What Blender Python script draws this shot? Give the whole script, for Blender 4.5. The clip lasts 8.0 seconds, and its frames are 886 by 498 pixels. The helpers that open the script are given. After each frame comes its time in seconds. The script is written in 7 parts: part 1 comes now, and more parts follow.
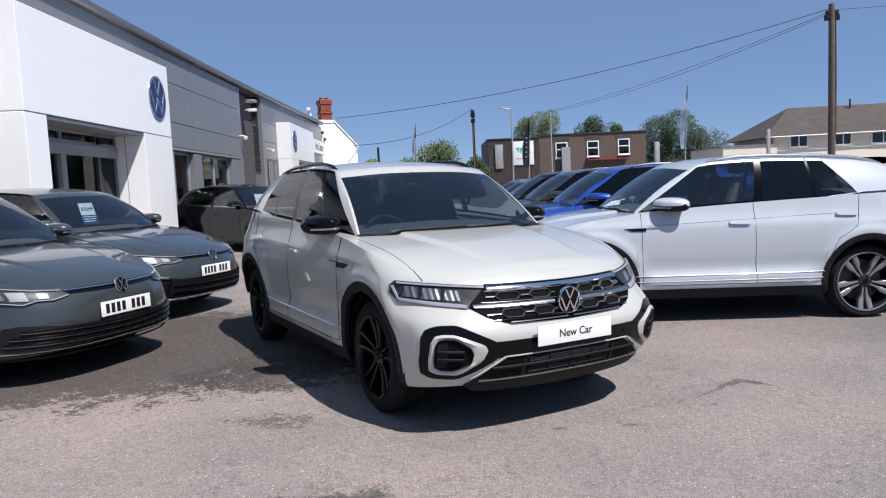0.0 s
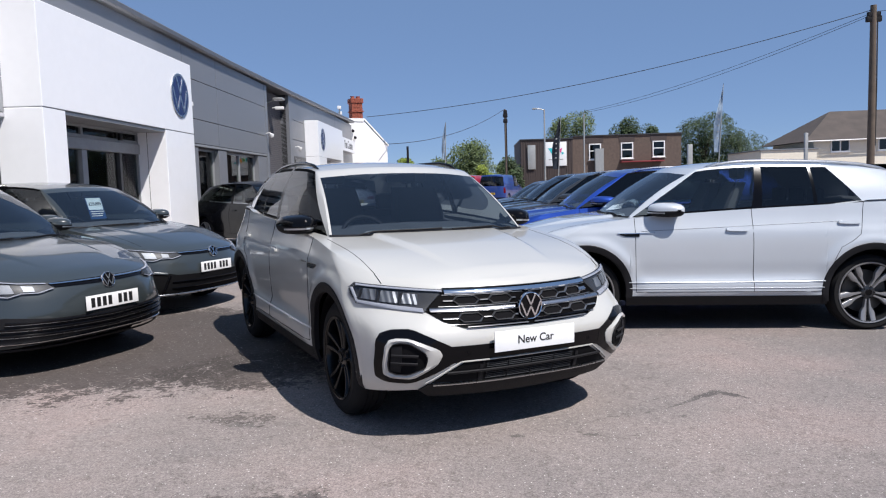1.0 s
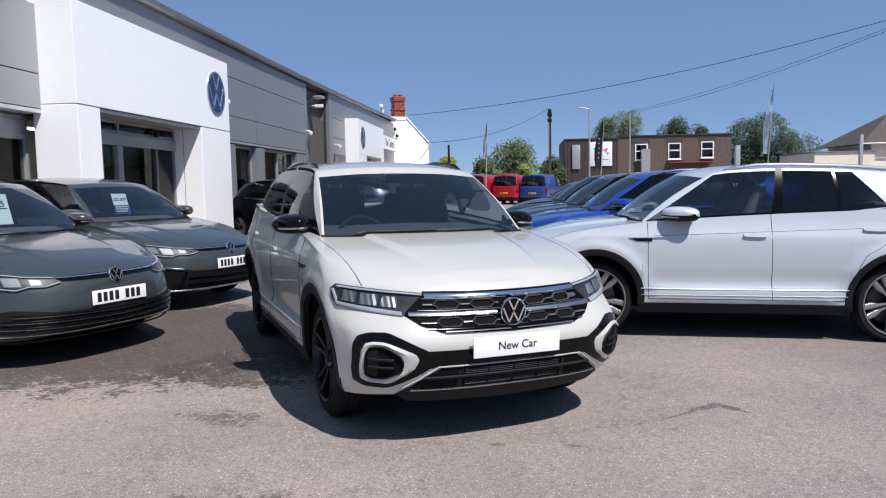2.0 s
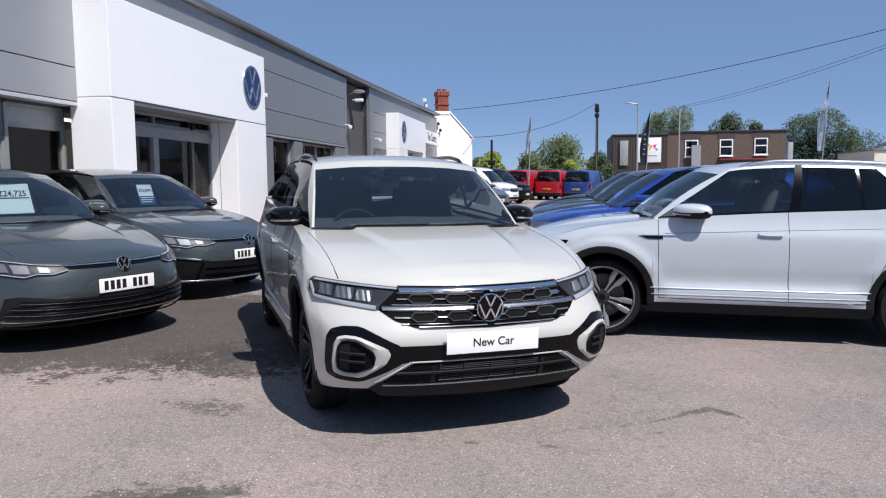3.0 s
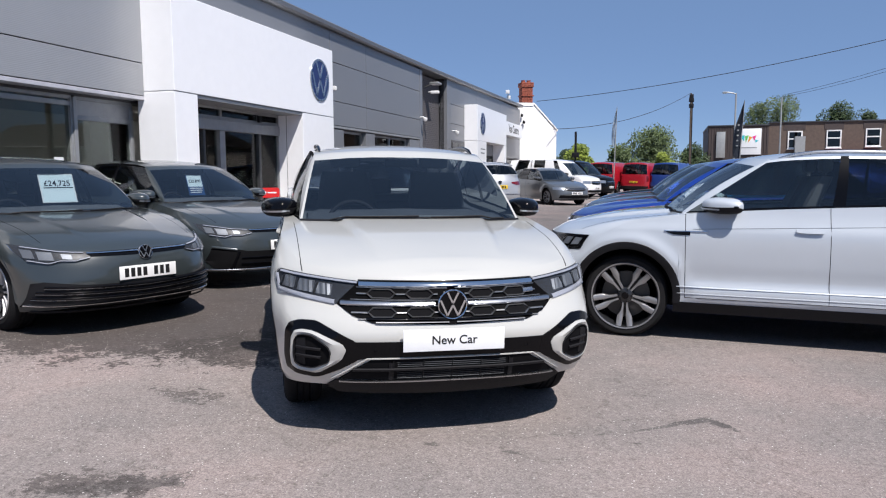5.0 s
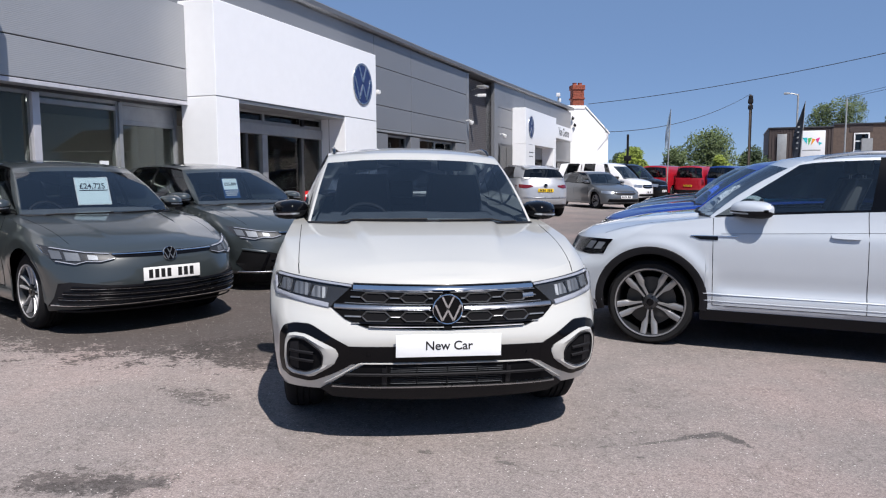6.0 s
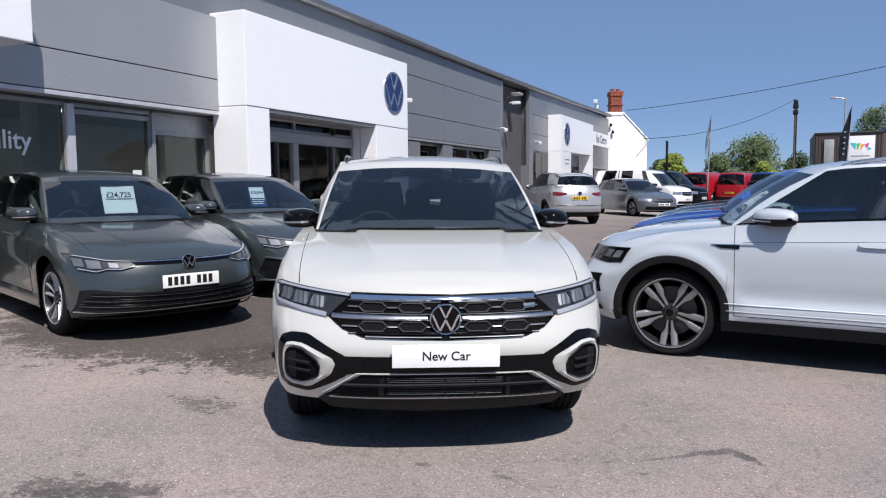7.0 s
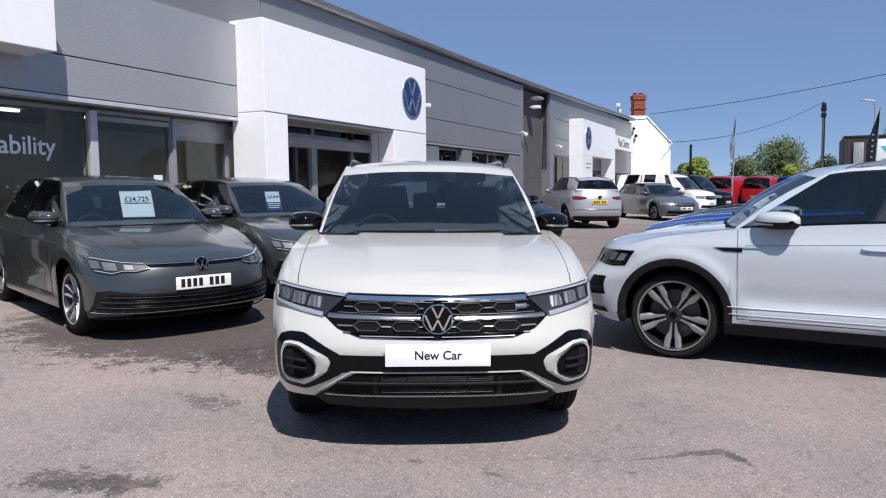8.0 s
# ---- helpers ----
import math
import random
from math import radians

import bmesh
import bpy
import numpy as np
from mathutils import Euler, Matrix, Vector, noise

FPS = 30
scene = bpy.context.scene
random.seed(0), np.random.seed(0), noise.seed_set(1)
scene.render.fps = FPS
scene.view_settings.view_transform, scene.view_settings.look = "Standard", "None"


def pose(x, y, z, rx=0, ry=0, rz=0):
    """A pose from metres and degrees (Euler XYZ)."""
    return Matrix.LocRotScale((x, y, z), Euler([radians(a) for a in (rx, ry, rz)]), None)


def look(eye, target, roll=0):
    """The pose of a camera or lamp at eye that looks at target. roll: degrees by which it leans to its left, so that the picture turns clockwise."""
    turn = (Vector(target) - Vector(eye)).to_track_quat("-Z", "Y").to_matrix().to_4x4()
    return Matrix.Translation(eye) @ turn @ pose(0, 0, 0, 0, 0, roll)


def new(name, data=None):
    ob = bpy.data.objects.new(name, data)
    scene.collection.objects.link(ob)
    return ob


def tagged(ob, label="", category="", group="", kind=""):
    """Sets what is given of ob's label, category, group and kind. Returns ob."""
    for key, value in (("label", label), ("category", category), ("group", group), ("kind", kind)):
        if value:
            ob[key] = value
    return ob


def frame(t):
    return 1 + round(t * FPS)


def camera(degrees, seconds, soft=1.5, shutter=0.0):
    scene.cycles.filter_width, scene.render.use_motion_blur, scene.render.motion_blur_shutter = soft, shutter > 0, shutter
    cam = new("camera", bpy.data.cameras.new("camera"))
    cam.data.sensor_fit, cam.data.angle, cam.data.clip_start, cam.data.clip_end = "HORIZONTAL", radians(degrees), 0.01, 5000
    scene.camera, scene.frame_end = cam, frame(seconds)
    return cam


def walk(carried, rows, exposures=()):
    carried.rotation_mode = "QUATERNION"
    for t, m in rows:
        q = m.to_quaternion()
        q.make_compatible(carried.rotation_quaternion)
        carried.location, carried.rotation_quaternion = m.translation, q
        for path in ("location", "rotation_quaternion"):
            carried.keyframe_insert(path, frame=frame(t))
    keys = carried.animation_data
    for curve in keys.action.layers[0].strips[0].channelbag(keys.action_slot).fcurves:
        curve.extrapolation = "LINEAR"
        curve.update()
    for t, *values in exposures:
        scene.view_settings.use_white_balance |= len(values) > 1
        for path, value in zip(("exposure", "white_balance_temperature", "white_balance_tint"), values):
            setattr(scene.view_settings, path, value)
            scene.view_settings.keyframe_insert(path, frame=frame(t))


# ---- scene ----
cam = camera(63.1, 8.0, soft=1.15)
PATH = [
    (0, (0.065, 0.084, 1.353), (0.063, 2.076, 1.174), -2.6),
    (0.5, (0.295, 0.107, 1.356), (0.25, 2.099, 1.177), -2.1),
    (1, (0.473, 0.129, 1.354), (0.377, 2.119, 1.177), -1.7),
    (1.5, (0.642, 0.175, 1.344), (0.487, 2.161, 1.168), -1.3),
    (2, (0.809, 0.228, 1.363), (0.589, 2.208, 1.185), -1.0),
    (3.5, (1.355, 0.406, 1.344), (0.946, 2.353, 1.147), -0.3),
    (4, (1.519, 0.491, 1.346), (1.054, 2.426, 1.143), -0.3),
    (4.5, (1.652, 0.565, 1.343), (1.126, 2.484, 1.135), -0.3),
    (6, (2.03, 0.814, 1.325), (1.295, 2.664, 1.127), -0.3),
    (6.5, (2.117, 0.907, 1.324), (1.325, 2.734, 1.137), -0.4),
    (7, (2.196, 0.943, 1.325), (1.36, 2.752, 1.149), -0.5),
    (7.5, (2.303, 0.959, 1.322), (1.434, 2.752, 1.156), -0.6),
    (8, (2.376, 0.933, 1.318), (1.479, 2.713, 1.155), -0.6),
]
walk(cam, [(t, look(eye, target, roll)) for t, eye, target, roll in PATH],
     exposures=((0.0, 0.42, 6380, 13), (8.0, 0.42, 6380, 13)))

# ---------------------------------------------------------------- light
SUN_ELEV, SUN_AZ = 57.0, math.atan2(0.516, -0.484)      # azimuth clockwise from +y
world = bpy.data.worlds.new("sky")
scene.world = world
world.use_nodes = True
wn = world.node_tree.nodes
sky = wn.new("ShaderNodeTexSky")
sky.sky_type, sky.sun_disc = "NISHITA", False
sky.sun_elevation, sky.sun_rotation = radians(SUN_ELEV), SUN_AZ
sky.air_density, sky.dust_density, sky.ozone_density = 0.72, 0.04, 4.0
sky.altitude = 2600
tone = wn.new("ShaderNodeMix")
tone.data_type, tone.blend_type = "RGBA", "MULTIPLY"
tone.inputs[0].default_value, tone.inputs[7].default_value = 1.0, (1.0, 0.975, 0.97, 1)
haze = wn.new("ShaderNodeMix")          # even summer haze over the clear sky
haze.data_type = "RGBA"
haze.inputs[0].default_value, haze.inputs[7].default_value = 0.7, (1.38, 2.28, 3.9, 1)
world.node_tree.links.new(sky.outputs[0], tone.inputs[6])
world.node_tree.links.new(tone.outputs[2], haze.inputs[6])
world.node_tree.links.new(haze.outputs[2], wn["Background"].inputs[0])
wn["Background"].inputs[1].default_value = 0.1
sun = new("sun", bpy.data.lights.new("sun", "SUN"))
sun.data.energy, sun.data.angle, sun.data.color = 4.6, radians(0.53), (1.0, 0.95, 0.88)
sun.matrix_world = look((0, 0, 30), (-0.516 * 20, 0.484 * 20, 30 - 1.08 * 20))

# ---------------------------------------------------------------- materials
def material(name, color=(0.5, 0.5, 0.5), rough=0.5, metal=0.0, coat=0.0, vary=0.12, scale=6.0, fine=90.0,
             bump=0.0, bump_scale=120.0, spec=0.5, coat_rough=0.03, alt=None):
    """Principled surface with colour variation at two scales and fine relief."""
    m = bpy.data.materials.new(name)
    m.use_nodes = True
    n, l = m.node_tree.nodes, m.node_tree.links
    b = n["Principled BSDF"]
    b.inputs["Metallic"].default_value = metal
    b.inputs["Coat Weight"].default_value = coat
    b.inputs["Coat Roughness"].default_value = coat_rough
    b.inputs["Specular IOR Level"].default_value = spec
    tc = n.new("ShaderNodeTexCoord")
    big, small = n.new("ShaderNodeTexNoise"), n.new("ShaderNodeTexNoise")
    for t, s, d in ((big, scale, 5), (small, fine, 3)):
        t.inputs["Scale"].default_value, t.inputs["Detail"].default_value = s, d
        l.new(tc.outputs["Object"], t.inputs["Vector"])
    mixer = n.new("ShaderNodeMix")
    mixer.data_type, mixer.blend_type = "FLOAT", "MIX"
    mixer.inputs[0].default_value = 0.4
    l.new(big.outputs["Fac"], mixer.inputs[2]), l.new(small.outputs["Fac"], mixer.inputs[3])
    ramp = n.new("ShaderNodeValToRGB")
    lo = [c * (1 - vary) for c in color] if alt is None else alt
    hi = [min(1, c * (1 + vary)) for c in color]
    ramp.color_ramp.elements[0].position, ramp.color_ramp.elements[1].position = 0.32, 0.68
    ramp.color_ramp.elements[0].color, ramp.color_ramp.elements[1].color = (*lo, 1), (*hi, 1)
    l.new(mixer.outputs[0], ramp.inputs[0]), l.new(ramp.outputs[0], b.inputs["Base Color"])
    rr = n.new("ShaderNodeMapRange")
    rr.inputs[3].default_value, rr.inputs[4].default_value = max(0.02, rough * 0.85), min(1, rough * 1.15)
    l.new(big.outputs["Fac"], rr.inputs[0]), l.new(rr.outputs[0], b.inputs["Roughness"])
    if bump:
        bt, bp = n.new("ShaderNodeTexNoise"), n.new("ShaderNodeBump")
        bt.inputs["Scale"].default_value, bt.inputs["Detail"].default_value = bump_scale, 4
        bp.inputs["Strength"].default_value, bp.inputs["Distance"].default_value = bump, 0.01
        l.new(tc.outputs["Object"], bt.inputs["Vector"]), l.new(bt.outputs["Fac"], bp.inputs["Height"])
        l.new(bp.outputs[0], b.inputs["Normal"])
    return m


def paint(name, color, metal=0.0, rough=0.35):
    return material(name, color, rough, metal, coat=1.0, vary=0.03, scale=2.0, fine=900.0)


def glass(name, tint=(0.3, 0.33, 0.36), rough=0.01, ior=1.6):
    """Tinted pane: what passes through is tinted, what mirrors follows the angle."""
    m = bpy.data.materials.new(name)
    m.use_nodes = True
    n, l = m.node_tree.nodes, m.node_tree.links
    n.remove(n["Principled BSDF"])
    tr, gl, fr, mx = (n.new("ShaderNode" + k) for k in ("BsdfTransparent", "BsdfGlossy", "Fresnel", "MixShader"))
    tr.inputs[0].default_value = (*tint, 1)
    gl.inputs["Roughness"].default_value = rough
    fr.inputs["IOR"].default_value = ior
    l.new(fr.outputs[0], mx.inputs[0]), l.new(tr.outputs[0], mx.inputs[1]), l.new(gl.outputs[0], mx.inputs[2])
    l.new(mx.outputs[0], n["Material Output"].inputs[0])
    return m


def asphalt():
    m = material("asphalt", (0.2, 0.185, 0.175), 0.92, bump=0.5, bump_scale=200, spec=0.25)
    n, l = m.node_tree.nodes, m.node_tree.links
    b = n["Principled BSDF"]
    tc = n.new("ShaderNodeTexCoord")

    def noise_tex(scale, detail=6, rough=0.6):
        t = n.new("ShaderNodeTexNoise")
        t.inputs["Scale"].default_value, t.inputs["Detail"].default_value, t.inputs["Roughness"].default_value = scale, detail, rough
        l.new(tc.outputs["Object"], t.inputs["Vector"])
        return t.outputs["Fac"]

    def ramp(src, stops):
        r = n.new("ShaderNodeValToRGB")
        while len(r.color_ramp.elements) < len(stops):
            r.color_ramp.elements.new(0.5)
        for e, (p, c) in zip(r.color_ramp.elements, stops):
            e.position, e.color = p, (*c, 1)
        l.new(src, r.inputs[0])
        return r.outputs[0]

    def mix(mode, f, a, c):
        x = n.new("ShaderNodeMix")
        x.data_type, x.blend_type = "RGBA", mode
        for sock, val in ((x.inputs[0], f), (x.inputs[6], a), (x.inputs[7], c)):
            if isinstance(val, (int, float)):
                sock.default_value = val
            elif isinstance(val, tuple):
                sock.default_value = (*val, 1)
            else:
                l.new(val, sock)
        return x.outputs[2]

    def calc(op, a, c=0.0, clamp=False):
        x = n.new("ShaderNodeMath")
        x.operation, x.use_clamp = op, clamp
        for sock, val in zip(x.inputs, (a, c)):
            if isinstance(val, (int, float)):
                sock.default_value = val
            else:
                l.new(val, sock)
        return x.outputs[0]

    base = ramp(noise_tex(0.55, 5), [(0.3, (0.205, 0.187, 0.18)), (0.5, (0.262, 0.229, 0.216)), (0.7, (0.335, 0.268, 0.249))])
    grit = ramp(noise_tex(95, 6, 0.8), [(0.33, (0.5, 0.5, 0.5)), (0.5, (1.0, 1.0, 1.0)), (0.67, (1.5, 1.48, 1.46))])
    col = mix("MULTIPLY", 1.0, base, grit)
    coarse = ramp(noise_tex(34, 5, 0.75), [(0.34, (0.66, 0.655, 0.65)), (0.5, (1.0, 1.0, 1.0)), (0.66, (1.28, 1.26, 1.25))])
    col = mix("MULTIPLY", 0.5, col, coarse)

    pits = ramp(noise_tex(24, 6, 0.7), [(0.32, (0.72, 0.71, 0.70)), (0.46, (1, 1, 1))])
    col = mix("MULTIPLY", 0.8, col, pits)
    sep = n.new("ShaderNodeSeparateXYZ")
    l.new(tc.outputs["Object"], sep.inputs[0])

    def oval(x, y, rx, ry, turn=0.0):
        """1 at the middle of a turned oval, 0 on its rim."""
        c, q = math.cos(radians(turn)), math.sin(radians(turn))
        px, py = calc("SUBTRACT", sep.outputs[0], x), calc("SUBTRACT", sep.outputs[1], y)
        a = calc("DIVIDE", calc("ADD", calc("MULTIPLY", px, c), calc("MULTIPLY", py, q)), rx)
        e = calc("DIVIDE", calc("SUBTRACT", calc("MULTIPLY", py, c), calc("MULTIPLY", px, q)), ry)
        return calc("SUBTRACT", 1.0, calc("SQRT", calc("ADD", calc("MULTIPLY", a, a), calc("MULTIPLY", e, e))))

    rough_edge = calc("ADD", calc("MULTIPLY", calc("SUBTRACT", noise_tex(9, 8, 0.75), 0.5), 2.2), calc("MULTIPLY", calc("SUBTRACT", noise_tex(42, 4, 0.7), 0.5), 2.4))
    # oil marks: x, y, reach along, reach across, depth of tone, turn
    total = None
    for x, y, rx, ry, deep, turn in STAINS:
        v = calc("MINIMUM", calc("MULTIPLY", calc("ADD", oval(x, y, rx, ry, turn), rough_edge, True), deep * 3.0), deep)
        total = v if total is None else calc("MAXIMUM", total, v)
    col = mix("MIX", total, col, mix("MULTIPLY", 1.0, grit, (0.07, 0.066, 0.064)))
    # broad dark stretch in front of the parked row, broken up towards its rim, and thin flecks
    crumbs = calc("ADD", calc("MULTIPLY", calc("SUBTRACT", noise_tex(4.5, 9, 0.72), 0.5), 2.6), calc("MULTIPLY", calc("SUBTRACT", noise_tex(30, 5, 0.75), 0.5), 2.6))
    for x, y, rx, ry, turn, gain, bias, deep in ((-2.75, 6.45, 2.7, 2.1, 10, 2.3, -0.3, 0.84), (-1.0, 4.3, 0.55, 0.32, 0, 1.0, -0.72, 0.6), (-1.2, 5.45, 1.0, 0.75, 25, 1.4, -0.4, 0.75), (-0.62, 3.1, 0.6, 0.3, 12, 1.0, -0.6, 0.6)):
        v = calc("ADD", calc("MULTIPLY", oval(x, y, rx, ry, turn), gain), calc("ADD", crumbs, bias))
        v = calc("MINIMUM", calc("MULTIPLY", v, 5.0, True), deep)
        col = mix("MIX", v, col, mix("MULTIPLY", 1.0, mix("MULTIPLY", 0.6, grit, coarse), (0.05, 0.043, 0.04)))
    # pale aggregate stones worn clean, small and dense, larger and rare
    for size, reach, share in ((60, (0.10, 0.24), 0.72), (26, (0.07, 0.13), 0.7)):
        vor = n.new("ShaderNodeTexVoronoi")
        vor.inputs["Scale"].default_value = size
        l.new(tc.outputs["Object"], vor.inputs["Vector"])
        stones = ramp(vor.outputs["Distance"], [(reach[0], (1, 1, 1)), (reach[1], (0, 0, 0))])
        pick = ramp(vor.outputs["Color"], [(share, (0, 0, 0)), (share + 0.05, (1, 1, 1))])
        col = mix("MIX", mix("MULTIPLY", 1.0, stones, pick), col, (0.74, 0.70, 0.67))
    # older, greyer surface beside the right-hand row
    old = calc("MINIMUM", calc("MULTIPLY", calc("ADD", oval(5.0, 22.0, 12.5, 17.0), calc("MULTIPLY", rough_edge, 0.12), True), 2.2), 1.0)
    col = mix("MULTIPLY", old, col, (0.6, 0.605, 0.615))
    beside = calc("MINIMUM", calc("MULTIPLY", calc("ADD", oval(5.6, 5.2, 4.6, 3.4), calc("MULTIPLY", rough_edge, 0.1), True), 1.6), 1.0)
    col = mix("MULTIPLY", beside, col, (0.78, 0.8, 0.81))
    # fine dark cracks and wear
    worn = ramp(noise_tex(13, 9, 0.8), [(0.33, (0.6, 0.59, 0.58)), (0.43, (1, 1, 1))])
    col = mix("MULTIPLY", 0.6, col, worn)
    crack = ramp(calc("ABSOLUTE", calc("SUBTRACT", noise_tex(0.8, 7, 0.62), 0.5)), [(0.0015, (0.45, 0.44, 0.43)), (0.005, (1, 1, 1))])
    col = mix("MULTIPLY", 0.45, col, crack)
    l.new(col, b.inputs["Base Color"])
    return m


def ribbed():
    """Silver-grey sheet with fine level ribs."""
    m = material("ribbed_cladding", (0.36, 0.37, 0.385), 0.36, 0.3, vary=0.05, scale=0.6)
    n, l = m.node_tree.nodes, m.node_tree.links
    tc, wv, bp = n.new("ShaderNodeTexCoord"), n.new("ShaderNodeTexWave"), n.new("ShaderNodeBump")
    wv.wave_type, wv.bands_direction = "BANDS", "Z"
    wv.inputs["Scale"].default_value, wv.inputs["Distortion"].default_value = 13.0, 0.0
    bp.inputs["Strength"].default_value, bp.inputs["Distance"].default_value = 0.1, 0.01
    l.new(tc.outputs["Object"], wv.inputs["Vector"]), l.new(wv.outputs["Fac"], bp.inputs["Height"])
    l.new(bp.outputs[0], n["Principled BSDF"].inputs["Normal"])
    return m


STAINS = [(1.95, 4.79, 0.15, 0.04, 0.75, 35), (2.09, 4.79, 0.13, 0.042, 0.8, -38), (2.02, 4.85, 0.06, 0.03, 0.6, 0), (1.80, 4.66, 0.08, 0.02, 0.6, 39), (1.68, 4.56, 0.10, 0.018, 0.55, 39),
          (1.47, 4.42, 0.06, 0.014, 0.5, 39), (0.66, 4.0, 0.05, 0.028, 0.6, 0), (1.07, 4.03, 0.045, 0.025, 0.6, 0), (1.66, 4.35, 0.025, 0.015, 0.6, 0), (1.25, 4.34, 0.05, 0.012, 0.4, 0),
          (-0.42, 3.13, 0.26, 0.10, 0.7, 32), (-0.6, 3.02, 0.2, 0.06, 0.6, 20), (-0.97, 4.4, 0.05, 0.02, 0.7, 0), (-0.93, 4.17, 0.12, 0.05, 0.45, 0), (-2.85, 3.9, 0.04, 0.02, 0.6, 0)]

